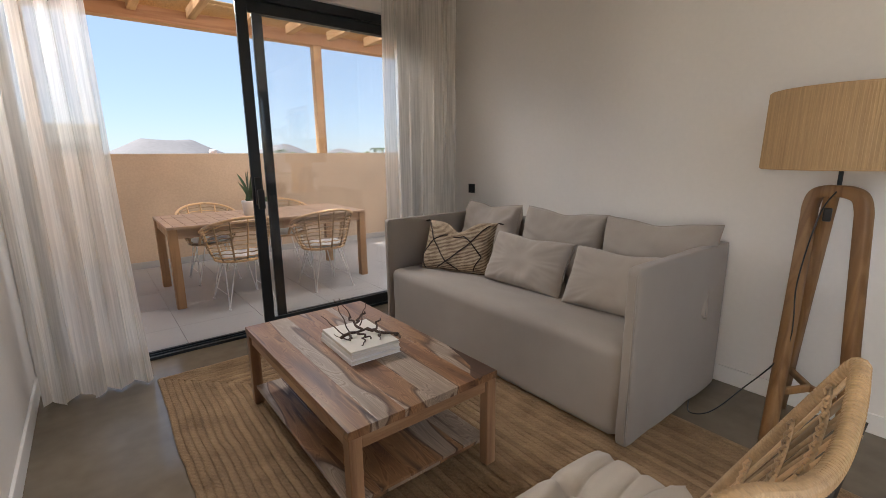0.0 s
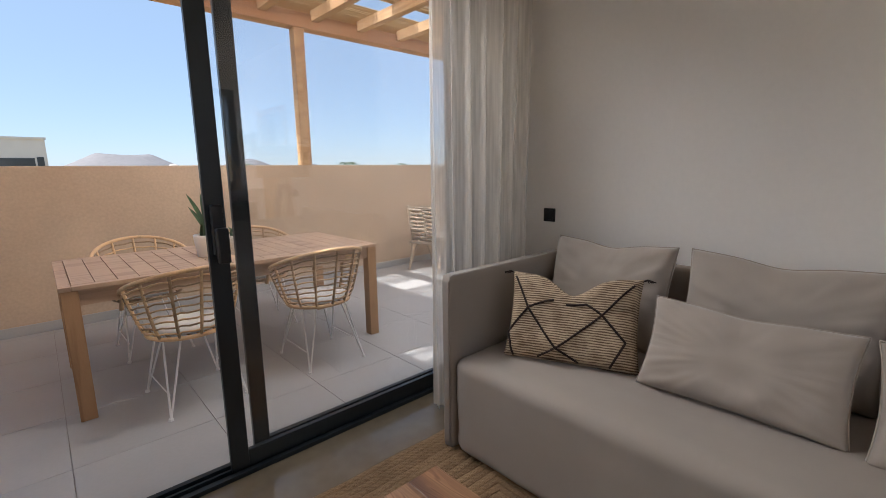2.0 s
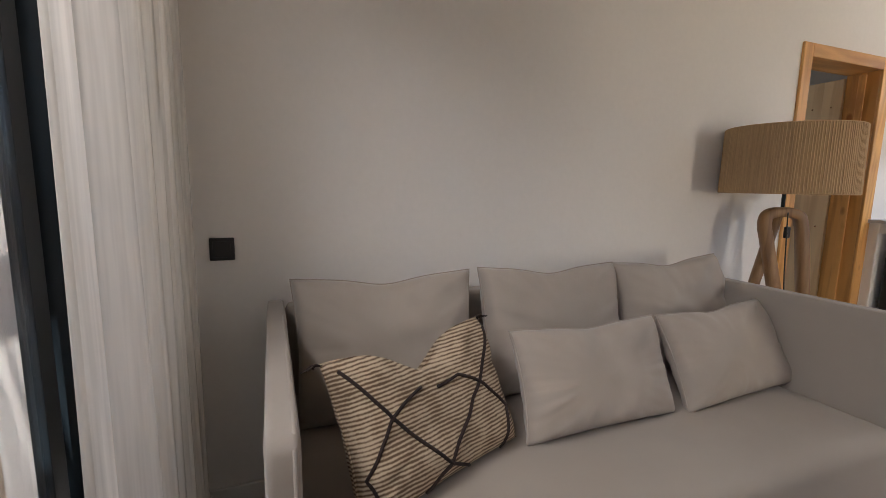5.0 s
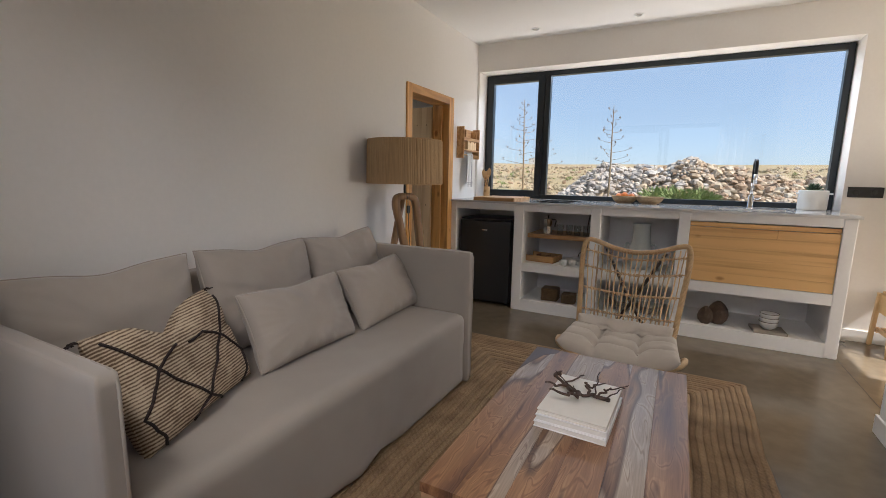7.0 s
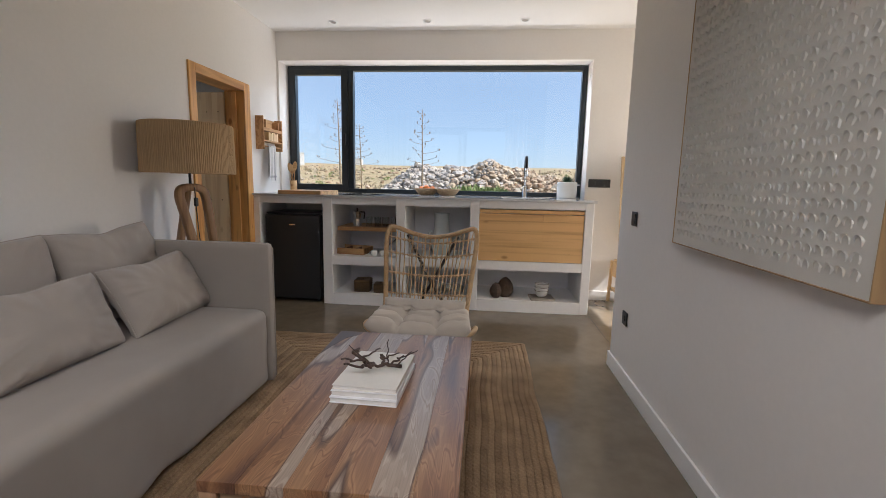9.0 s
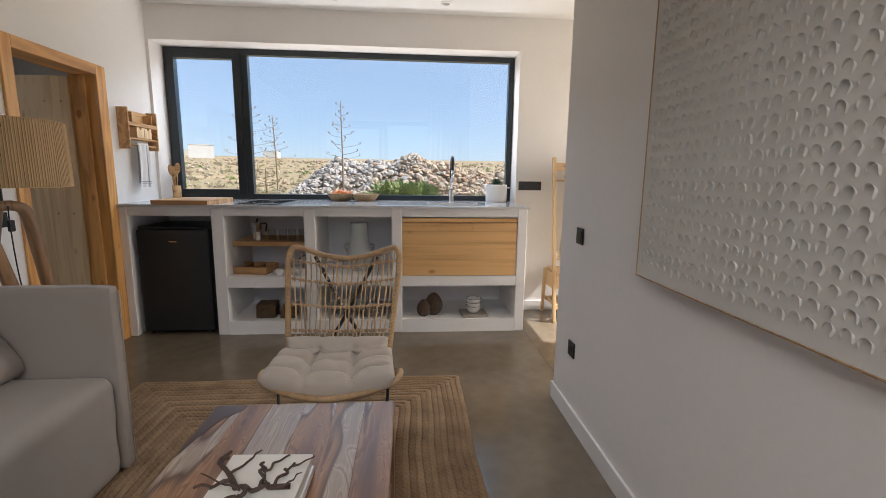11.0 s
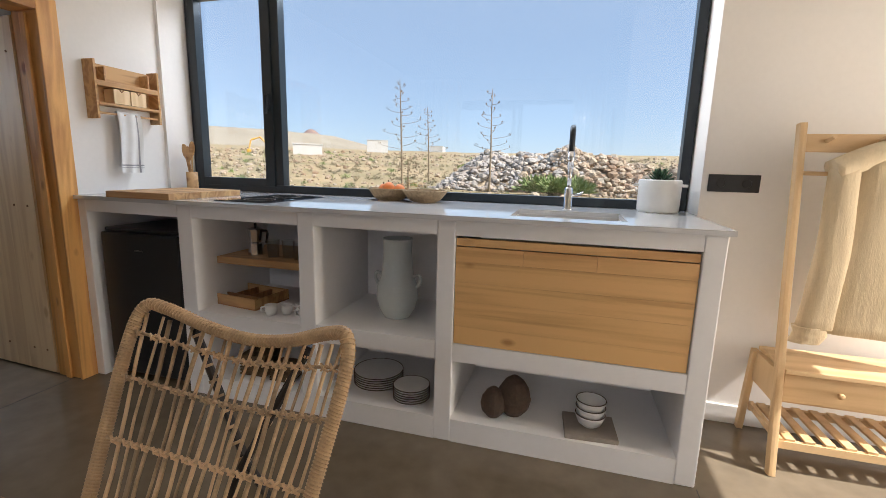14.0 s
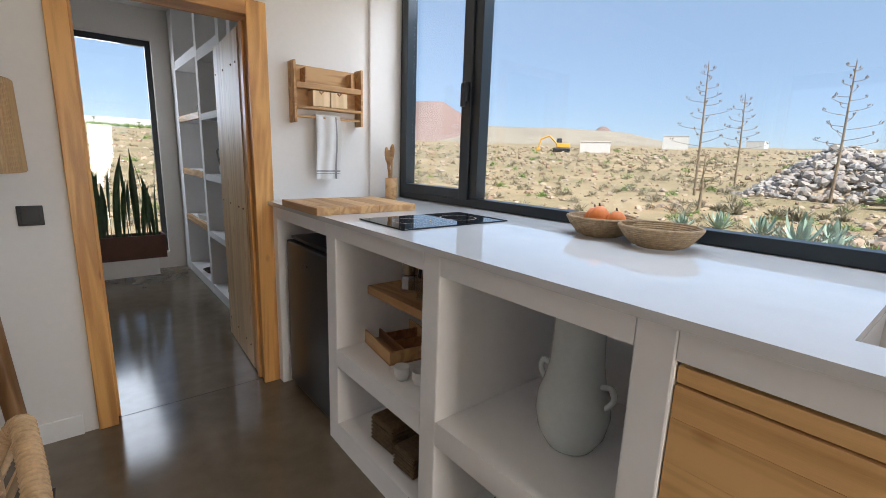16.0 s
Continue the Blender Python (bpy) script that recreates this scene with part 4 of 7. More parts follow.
def stripe_material():
    m = mat("striped_wool", (0.52, 0.41, 0.28), 0.95, var=0.15, scale=18, fine=200, bump=0.5, dist=0.004)
    nt = m.node_tree
    N, L = nt.nodes.new, nt.links.new
    tc, sp, no = N("ShaderNodeTexCoord"), N("ShaderNodeSeparateXYZ"), N("ShaderNodeTexNoise")
    L(tc.outputs["Object"], sp.inputs[0])
    L(tc.outputs["Object"], no.inputs["Vector"])
    no.inputs["Scale"].default_value = 34
    a, b, c = N("ShaderNodeMath"), N("ShaderNodeMath"), N("ShaderNodeMath")
    a.operation, b.operation, c.operation = "MULTIPLY_ADD", "SINE", "MULTIPLY_ADD"
    a.inputs[1].default_value = 2 * math.pi / 0.0105
    L(sp.outputs[2], a.inputs[0])
    nm = N("ShaderNodeMath")
    nm.operation = "MULTIPLY"
    nm.inputs[1].default_value = 3.2
    L(no.outputs[0], nm.inputs[0])
    L(nm.outputs[0], a.inputs[2])
    L(a.outputs[0], b.inputs[0])
    c.inputs[1].default_value, c.inputs[2].default_value = 0.24, 0.0
    L(b.outputs[0], c.inputs[0])
    ad = N("ShaderNodeMath")
    ramp = nt.nodes[m["ramp"]]
    L(ramp.inputs[0].links[0].from_socket, ad.inputs[0])
    L(c.outputs[0], ad.inputs[1])
    L(ad.outputs[0], ramp.inputs[0])
    ramp.color_ramp.elements[0].color, ramp.color_ramp.elements[1].color = (0.115, 0.070, 0.040, 1), (0.50, 0.40, 0.285, 1)
    return m


M["wool"] = stripe_material()
M["cord"] = mat("dark_brown_cord", (0.022, 0.012, 0.010), 0.9, var=0.3, scale=60, bump=0.4)
pc = cushion("patterned_cushion", "striped woven wool cushion with a dark diamond cord pattern and tassels", 0.57, 0.40, 0.17, (2.315, 2.468, 0.470), -26, 22, M["wool"], 2, 0.085, -1)
fs = pillow_shape(0.57, 0.40, 0.17, 2, 0.085)
off = Vector((0, -0.003, 0))
for ab in (((-0.93, 0.86), (-0.64, 0.12), (-0.15, -0.72), (0.17, -0.97)), ((-0.24, 0.40), (-0.64, 0.12), (-0.97, -0.45), (-0.82, -0.96)), ((0.90, 0.82), (0.48, 0.10), (-0.15, -0.72), (-0.42, -0.95)), ((-0.05, 0.34), (0.24, 0.36), (0.48, 0.10), (0.84, -0.40), (0.62, -0.96))):
    line = [Vector((*a, 0)).lerp(Vector((*b, 0)), j / 9) for a, b in zip(ab, ab[1:]) for j in range(9)] + [Vector((*ab[-1], 0))]
    pts = [fs((p.x + 1) / 2, (p.y + 1) / 2, -1) + off for p in line]
    part("cord", T(pts, 0.0048, 6), M["cord"], pc, "dark brown cord", smooth=True)
for a, b in ((-1, 1), (1, 1), (-1, -1), (1, -1)):
    bm = bmesh.new()
    for k in range(7):
        base = Vector((a * 0.282, 0, 0.20 + b * 0.195))
        tube(bm, [base, base + Vector((a * 0.02 + 0.008 * math.cos(k), 0.008 * math.sin(k * 2.1), b * 0.008)), base + Vector((a * 0.038 + 0.014 * math.cos(k * 1.7), 0.014 * math.sin(k), b * 0.006 - 0.008))], 0.0022, 5)
    part("tassel", bm, M["cord"] if b > 0 else M["wool"], pc)


# sheer curtains on a ceiling track
def curtain(name, x0, x1, y, folds, seed, splay=0.0):
    bm = bmesh.new()
    nu, nv = folds * 16, 30

    def f(u, v):
        z = 0.008 + 0.006 * noise.noise(Vector((u * 5, 1.0, seed))) * (1 - v) + v * (CZ - 0.038)
        a = u * folds * 2 * math.pi
        dep = 0.055 + 0.03 * noise.noise(Vector((u * folds * 0.9, 0.2 + v * 0.7, seed)))
        x = x0 + (x1 - x0) * u + splay * (u - 0.1) * (1 - v) ** 1.6 + 0.012 * math.sin(2 * a) + 0.02 * noise.noise(Vector((u * folds, v * 1.5, seed + 4)))
        yy = y + dep * math.sin(a + 1.6 * noise.noise(Vector((u * 3, v * 1.2, seed + 9)))) * (0.75 + 0.35 * (1 - v)) + 0.010 * noise.noise(Vector((u * folds * 2.6, v * 1.6, seed)))
        return Vector((x, yy, z))

    grid_surface(bm, f, nu, nv)
    c = thing(name, "sheer off-white floor-length curtain beside the sliding door", "curtain", group="curtains at the terrace door")
    part("cloth", bm, M["curtain"], c, smooth=True)
    bm = bmesh.new()
    grid_surface(bm, lambda u, v: f(u, v * 0.075) + Vector((0, -0.003, 0)), nu, 2)
    part("hem", bm, M["curtain"], c, smooth=True)
    part("track", B(min(x0, x1) - 0.02, max(x0, x1) + 0.02, y - 0.012, y + 0.012, CZ - 0.03, CZ - 0.001), M["trim"], c)


curtain("curtain", -0.10, 0.35, 3.06, 4, 1.0, 0.06)
curtain("curtain", 2.20, 2.95, 3.19, 6, 5.0, -0.08)
# ---- land outside ----
def ground_height(x, y):
    d = math.hypot(x - 1.5, y - 2.0)
    ang = math.atan2(y - 2.0, x - 1.5)
    up = 0.5 - 0.5 * math.sin(ang - 0.25)                 # rises to the south and east, falls away to the north
    up = max(0.0, min(1.0, (up - 0.18) / 0.3))
    h = -0.45 + max(0.0, d - 9) * (0.043 * up - 0.012 * (1 - up))
    if d > 320:
        h = -0.45 + 311 * (0.043 * up - 0.012 * (1 - up))
    amp = min(1.0, max(0.0, (d - 6) / 20))
    h += amp * (0.35 * noise.noise(Vector((x * 0.06, y * 0.06, 1))) + 0.13 * noise.noise(Vector((x * 0.3, y * 0.3, 3))))
    return h


bm = bmesh.new()
radii = [0.0, 4.5, 6, 7, 8, 9, 10, 11, 12, 13.5, 15, 17, 19, 21.5, 24, 27, 31, 36, 42, 50, 60, 72, 88, 110, 140, 180, 230, 300, 400, 600, 1000, 1800, 3500]
NA = 220
prev = None
for r in radii:
    ring = [bm.verts.new((1.5 + r * math.cos(2 * math.pi * k / NA), 2 + r * math.sin(2 * math.pi * k / NA), ground_height(1.5 + r * math.cos(2 * math.pi * k / NA), 2 + r * math.sin(2 * math.pi * k / NA)) if r > 5 else -0.5)) for k in range(NA)] if r else None
    if prev:
        for k in range(NA):
            bm.faces.new((prev[k], prev[(k + 1) % NA], ring[(k + 1) % NA], ring[k]))
    elif ring:
        bm.faces.new(ring)
    prev = ring
M["ground"] = mat("dry_stony_earth", (0.31, 0.225, 0.125), 0.95, var=0.35, scale=0.16, fine=1.3, bump=0.6, dist=0.05, second=(0.165, 0.145, 0.065))
setting("ground", bm, M["ground"], True)
# ---- floor lamp, lounge chair, wall art, switches ----
lp = thing("floor_lamp", "wooden tripod floor lamp with a wide jute drum shade", "lamp", (2.80, 0.43, 0))
R, zb, zt = 0.29, 1.255, 1.585
part("shade", lathe([(R, zb), (R + 0.002, zb + 0.005), (R - 0.004, zt - 0.005), (R - 0.006, zt), (R - 0.012, zt), (R - 0.010, zt - 0.01), (R - 0.006, zb + 0.01), (R - 0.008, zb), (R, zb)], 64), M["shade"], lp, "jute string drum shade", smooth=True)
bm = bmesh.new()
for k in range(150):
    a = 2 * math.pi * k / 150 + 0.008 * math.sin(k * 7.3)
    rr = R + 0.0015
    tube(bm, [(rr * math.cos(a), rr * math.sin(a), zb + 0.004), ((rr - 0.006) * math.cos(a + 0.004), (rr - 0.006) * math.sin(a + 0.004), zt - 0.004)], 0.0034, 4)
tagged(part("string_winding", bm, M["shade"], lp), kind="stuff")
bm = bmesh.new()
for k in range(3):
    a = 2 * math.pi * k / 3
    tube(bm, [(0, 0, zt - 0.03), ((R - 0.02) * math.cos(a), (R - 0.02) * math.sin(a), zt - 0.012)], 0.003, 6)
part("spider_fitting", bm, M["black"], lp)
part("stem", T([(0, 0, 1.16), (0, 0, 1.34)], 0.009, 10), M["black"], lp)
part("lamp_holder", lathe([(0, 1.34), (0.02, 1.34), (0.02, 1.40), (0.015, 1.41), (0, 1.41)], 14), M["black"], lp)
part("bulb", lathe([(0, 1.41), (0.014, 1.415), (0.03, 1.45), (0.028, 1.48), (0.012, 1.5), (0, 1.502)], 16), M["whiteceramic"], lp, smooth=True)
ax = Vector((0.43, 0.90, 0))


def oval_bar(pts, wide, deep, across):
    """Flat timber swept along points; across is its broad direction."""
    bm = bmesh.new()
    rings = []
    for i, p in enumerate(pts):
        d = (Vector(pts[min(i + 1, len(pts) - 1)]) - Vector(pts[max(i - 1, 0)])).normalized()
        u = across - d * across.dot(d)
        u.normalize()
        w = d.cross(u)
        rings.append([bm.verts.new(Vector(p) + u * deep * math.copysign(abs(math.cos(t)) ** 0.35, math.cos(t)) + w * wide * math.copysign(abs(math.sin(t)) ** 0.35, math.sin(t))) for t in (2 * math.pi * k / 12 for k in range(12))])
    for a, b in zip(rings, rings[1:]):
        for k in range(12):
            bm.faces.new((a[k], a[(k + 1) % 12], b[(k + 1) % 12], b[k]))
    bm.faces.new(rings[0][::-1])
    bm.faces.new(rings[-1])
    return bm


arch = spline([(-0.245, 0.06, 0.0), (-0.11, 0.074, 0.55), (0.0, 0.088, 1.0), (0.02, 0.091, 1.085), (0.024, 0.078, 1.138), (0.015, 0.04, 1.158), (0.0, 0.0, 1.160), (-0.018, -0.042, 1.158), (-0.034, -0.082, 1.138), (-0.042, -0.100, 1.085), (-0.05, -0.108, 1.0), (-0.085, -0.142, 0.55), (-0.12, -0.185, 0.0)], 6)
part("leg_arch", oval_bar(arch, 0.026, 0.026, Vector((0.9, -0.43, 0))), M["lampwood"], lp, smooth=True)
part("leg", oval_bar([(0.01, 0.02, 1.145), (0.09, 0.07, 0.6), (0.17, 0.12, 0.0)], 0.022, 0.022, ax), M["lampwood"], lp, smooth=True)
for e in ((-0.185, 0.066, 0.24), (-0.105, -0.170, 0.24), (0.135, 0.095, 0.24)):
    part("stretcher", oval_bar([Vector((-0.02, -0.02, 0.24)), Vector(e)], 0.012, 0.016, Vector((0, 0, 1))), M["lampwood"], lp)
part("cable", T(spline([(-0.03, 0.0, 1.16), (-0.06, 0.04, 1.05), (-0.10, 0.07, 0.75), (-0.15, 0.06, 0.45), (-0.22, 0.20, 0.2), (-0.27, 0.30, 0.06), (-0.25, 0.40, 0.006), (-0.1, 0.46, 0.006), (0.1, 0.50, 0.006)], 8), 0.0032, 6), M["blackplastic"], lp, "black power cable", smooth=True)
part("inline_switch", B(-0.055, -0.035, 0.0, 0.03, 1.03, 1.09, bevel=0.006), M["blackplastic"], lp)

# rattan lounge chair with a black wire base
ch = thing("lounge_chair", "high-backed rattan lounge chair with a cream tufted pad on the rug", "chair", (1.145, 0.447, 0.012), -2)


def back_at(u, v):
    """Point on the chair's back: u across -1..1, v from seat 0 to the top rail 1."""
    top = 0.878 - 0.062 * (1 - abs(u) ** 1.6) if abs(u) < 0.98 else 0.878
    z = 0.25 + (top - 0.25) * v
    half = 0.28 + 0.062 * v
    y = -0.02 - 0.300 * v - 0.045 * (1 - u * u) * (0.4 + 0.6 * v)
    return Vector((u * half, y, z))


rail_ctrl = [(-0.285, 0.02, 0.20), back_at(-1, 0.12), back_at(-1, 0.5), back_at(-1, 0.86), back_at(-0.93, 0.99) + Vector((0, 0, 0.012)), back_at(-0.75, 1.0) + Vector((0, 0, 0.018)), back_at(-0.4, 1.0), back_at(0, 1.0) - Vector((0, 0, 0.006)), back_at(0.4, 1.0), back_at(0.75, 1.0) + Vector((0, 0, 0.018)), back_at(0.93, 0.99) + Vector((0, 0, 0.012)), back_at(1, 0.86), back_at(1, 0.5), back_at(1, 0.12), (0.285, 0.02, 0.20)]
rail = spline(rail_ctrl, 7)
rl = part("back_rail", T(rail, 0.0165, 10), M["rattan_wrap"], ch, smooth=True)
bm = bmesh.new()
for i in range(len(rail) - 1):
    seg = rail[i + 1] - rail[i]
    n = max(1, int(seg.length / 0.0072))
    for k in range(n):
        c = rail[i] + seg * (k / n)
        d = seg.normalized()
        u = d.orthogonal().normalized()
        w = d.cross(u)
        tilt = d * 0.003
        tube(bm, [c + (u * math.cos(t) + w * math.sin(t)) * 0.0158 + tilt * math.cos(t) for t in (2 * math.pi * j / 9 for j in range(9))], 0.0030, 4, closed=True)
tagged(part("cane_wrapping", bm, M["rattan_wrap"], rl), kind="stuff")
for k in range(20):
    u = -0.90 + 1.8 * k / 19 + 0.012 * math.sin(k * 4.1)
    pts = [back_at(u * (0.93 + 0.07 * v), v) + Vector((0.004 * math.sin(k * 5 + v * 9), 0.004 * math.cos(k * 3 + v * 5), 0)) for v in (0, 0.2, 0.4, 0.6, 0.8, 0.985)]
    part("cane_rod", T(pts, 0.0038 + 0.0011 * ((k * 7) % 3), 6), M["rattan"], ch, smooth=True)
for v in (0.08, 0.30, 0.52, 0.74, 0.91):
    row = part("cross_cane", T([back_at(-1 + k / 10, v) + Vector((0, 0.009, 0)) for k in range(21)], 0.0045, 6), M["rattan"], ch, smooth=True)
    bm = bmesh.new()
    for k in range(20):
        u = (-0.90 + 1.8 * k / 19 + 0.012 * math.sin(k * 4.1)) * (0.93 + 0.07 * v)
        p = back_at(u, v)
        tube(bm, [p + Vector((-0.010, 0.012, -0.009)), p + Vector((0.0, 0.018, 0)), p + Vector((0.010, 0.012, 0.009))], 0.0036, 5)
        tube(bm, [p + Vector((-0.010, 0.012, 0.009)), p + Vector((0.0, 0.016, 0)), p + Vector((0.010, 0.012, -0.009))], 0.003, 5)
    tagged(part("cane_lashing", bm, M["rattan"], row), kind="stuff")
seat_ring = spline([(-0.285, 0.02, 0.215), (-0.362, 0.13, 0.285), (-0.30, 0.255, 0.268), (0.0, 0.335, 0.235), (0.30, 0.255, 0.268), (0.362, 0.13, 0.285), (0.285, 0.02, 0.215), (0.0, -0.05, 0.205)], 7, closed=True)
part("seat_rail", T(seat_ring, 0.0165, 10, closed=True), M["rattan_wrap"], ch, smooth=True)
for k in range(11):
    x = -0.25 + 0.05 * k
    yf = 0.31 - 0.7 * abs(x) ** 2.2
    part("seat_cane", T([(x, -0.03, 0.21), (x, 0.12, 0.20), (x * 1.05, yf, 0.25)], 0.0055, 6), M["rattan"], ch)
for s in (-1, 1):
    top_p, cross = back_at(s * 0.56, 0.97) + Vector((0, -0.02, 0)), Vector((0.0, -0.315, 0.47))
    part("back_brace", T([top_p, cross + Vector((s * 0.004, -0.012 * s, 0)), Vector((-s * 0.20, -0.36, 0.12)), Vector((-s * 0.27, -0.36, 0.004))], 0.0118, 8), M["binding"], ch, "black steel cross brace bound with dark cane")
    for k in range(9):
        part("brace_binding", T([top_p.lerp(cross, (k + 0.55) / 9), top_p.lerp(cross, (k + 0.72) / 9)], 0.0130, 7), M["rattan"], ch)
    part("front_leg", T(spline([(s * 0.12, 0.02, 0.195), (s * 0.25, 0.09, 0.225), (s * 0.292, 0.12, 0.18), (s * 0.275, 0.17, 0.006)], 5), 0.0085, 8), M["black"], ch)
    part("base_bar", T([(s * 0.10, 0.05, 0.205), (s * 0.06, -0.12, 0.16), (-s * 0.20, -0.36, 0.12)], 0.0065, 8), M["black"], ch)


def tufted(n, f, tufts):
    """Puffy pad: two sheets pulled together at the tufts, with creases between them."""
    bm = bmesh.new()
    for s in (1, -1):
        def g(u, v, s=s):
            a, b = u * 2 - 1, v * 2 - 1
            d = (max(0, 1 - a ** 4) * max(0, 1 - b ** 4)) ** 0.4
            pull = 1.0
            for tu, tv in tufts:
                pull *= 1 - 0.75 * math.exp(-(((a - tu) / 0.13) ** 2 + ((b - tv) / 0.16) ** 2))
            for tu in sorted({t[0] for t in tufts}):
                pull *= 1 - 0.55 * math.exp(-((a - tu) / 0.05) ** 2)
            for tv in sorted({t[1] for t in tufts}):
                pull *= 1 - 0.34 * math.exp(-((b - tv) / 0.07) ** 2)
            pull += 0.18 * noise.noise(Vector((a * 4, b * 4, s * 3)))
            return f(a, b, s * 0.072 * d * pull)
        grid_surface(bm, g, n, n)
    bmesh.ops.remove_doubles(bm, verts=bm.verts, dist=0.0008)
    return bm


TU = [(-0.36, -0.3), (0.36, -0.3), (-0.36, 0.35), (0.36, 0.35)]


def seat_pad(a, b, h):
    return Vector((a * (0.325 + 0.02 * b), 0.150 + b * 0.175 - 0.05 * a * a * (b > 0) * b, 0.275 + h + 0.055 * a * a - 0.02 * b))


def back_pad(a, b, h):
    v = 0.115 + 0.120 * b
    p = back_at(a * 0.97, v)
    return p + Vector((0, 0.055 + h, 0.02))


pad = part("seat_pad", tufted(34, seat_pad, TU), M["seatpad"], ch, "cream tufted seat pad", smooth=True)
part("back_pad", tufted(34, back_pad, [(-0.33, 0.0), (0.33, 0.0)]), M["seatpad"], ch, "cream tufted seat pad", smooth=True)
for tu, tv in TU:
    part("button", lathe([(0, 0), (0.009, 0.001), (0.007, 0.006), (0, 0.007)], 10, at=tuple(seat_pad(tu, tv, 0.014))), M["seatpad"], pad)

# wall relief of curled paper petals in a deep frame
AY0, AY1, AZ0, AZ1, AX = 1.297, 2.349, 0.981, 2.045, PX + 0.002
art = thing("wall_relief", "square cream wall relief of small curled petals in an oak frame", "artwork", (0, 0, 0))
part("panel", B(AX, AX + 0.044, AY0 + 0.005, AY1 - 0.005, AZ0 + 0.005, AZ1 - 0.005), M["canvas"], art)
M["oakframe"] = wood("oak_frame", (0.42, 0.27, 0.13), (0.24, 0.14, 0.065), axis=2, ring=8, rough=0.5, knots=False)
for ends in ((AX, AX + 0.047, AY0, AY0 + 0.005, AZ0, AZ1), (AX, AX + 0.047, AY1 - 0.005, AY1, AZ0, AZ1), (AX, AX + 0.047, AY0 + 0.005, AY1 - 0.005, AZ0, AZ0 + 0.005), (AX, AX + 0.047, AY0 + 0.005, AY1 - 0.005, AZ1 - 0.005, AZ1)):
    part("frame_bar", B(*ends, bevel=0.0015), M["oakframe"], art)


def petal_mesh(s):
    """A bowed paper lip standing out from the panel, open below, one end curled in."""
    bm = bmesh.new()

    def f(u, v):
        a = (u - 0.5) * math.pi * 1.15
        w = 0.0150 * (1 - 0.12 * v)
        out = 0.0075 * (0.30 + 0.70 * max(0.0, math.cos(a * 0.8 - 0.25 * s)))
        hook = 0.006 * max(0.0, u - 0.8) / 0.2
        return Vector((out * v, math.sin(a) * w - hook, -0.006 + 0.017 * math.cos(a) + 0.004 * v - hook))

    grid_surface(bm, f, 10, 3)
    me = bpy.data.meshes.new("petal")
    bm.to_mesh(me)
    bm.free()
    for p in me.polygons:
        p.use_smooth = True
    me.materials.append(M["feather"])
    return me


kinds = [petal_mesh(s) for s in (-1, 0, 1)]
rr = random.Random(3)
rest = bmesh.new()
NP = 25
for j in range(NP):
    for i in range(NP):
        y = AY0 + 0.055 + i * (AY1 - AY0 - 0.11) / (NP - 1) + rr.uniform(-0.003, 0.003)
        z = AZ0 + 0.055 + j * (AZ1 - AZ0 - 0.11) / (NP - 1) + rr.uniform(-0.003, 0.003)
        m = pose(AX + 0.044, y, z, rr.uniform(-16, 16), rr.uniform(-8, 8), 0)
        k = kinds[rr.randrange(3)]
        if i < 12 and j < 24:
            o = new("petal", k)
            o.parent = art
            o.matrix_basis = m
        else:
            n0 = len(rest.verts)
            rest.from_mesh(k)
            rest.verts.ensure_lookup_table()
            for v in rest.verts[n0:]:
                v.co = m @ v.co
tagged(part("petals", rest, M["feather"], art, smooth=True), kind="stuff")


# sockets and switches: matt black plates
def plate(label, at, turn, w, h, rockers=1, cat="socket"):
    """Wall plate in x and z, facing -y before the turn."""
    t = thing("wall_switch" if cat == "switch" else "wall_socket", label, cat, at, turn)
    pl = part("plate", B(-w / 2, w / 2, -0.009, 0, -h / 2, h / 2, bevel=0.003), M["blackplastic"], t)
    for k in range(rockers):
        c = -w / 2 + w * (k + 0.5) / rockers
        if cat == "switch":
            part("rocker", B(c - w / rockers / 2 + 0.012, c + w / rockers / 2 - 0.012, -0.013, -0.009, -h / 2 + 0.012, h / 2 - 0.012, bevel=0.002), M["blackplastic"], t)
        else:
            part("socket_well", lathe([(0.021, 0), (0.019, 0.004), (0.018, 0.0045), (0.0, 0.0045)], 20), M["blackplastic"], t).matrix_basis = pose(c, -0.0092, 0, 90, 0, 0)
    return t


plate("black square switch plate on the wall above the sofa", (WX, 3.072, 1.03), 90 + 180, 0.082, 0.082, 1, "switch")
plate("black light switch plate beside the bedroom door", (WX, 0.165, 1.06), 270, 0.085, 0.085, 1, "switch")
plate("black light switch on the partition wall", (PX, 0.635, 1.038), 90, 0.085, 0.085, 1, "switch")
plate("black wall socket low on the partition wall", (PX, 0.610, 0.415), 90, 0.085, 0.085)
plate("black double socket on the kitchen wall", (-0.44, KY, 1.255), 180, 0.225, 0.085, 2)

# recessed ceiling spots
for x, y in ((2.314, -1.196), (1.369, -1.196), (0.427, -1.196)):
    sp = thing("ceiling_spot", "small recessed white ceiling spotlight, switched off", "spotlight", (x, y, CZ), 0, "kitchen ceiling spots")
    part("trim_ring", lathe([(0.030, -0.002), (0.044, -0.002), (0.046, -0.006), (0.034, -0.010), (0.030, -0.004), (0.030, -0.002)], 24), M["whitemetal"], sp)
    part("lens", lathe([(0, -0.003), (0.030, -0.003), (0.030, -0.005), (0, -0.005)], 20), M["chrome"], sp)
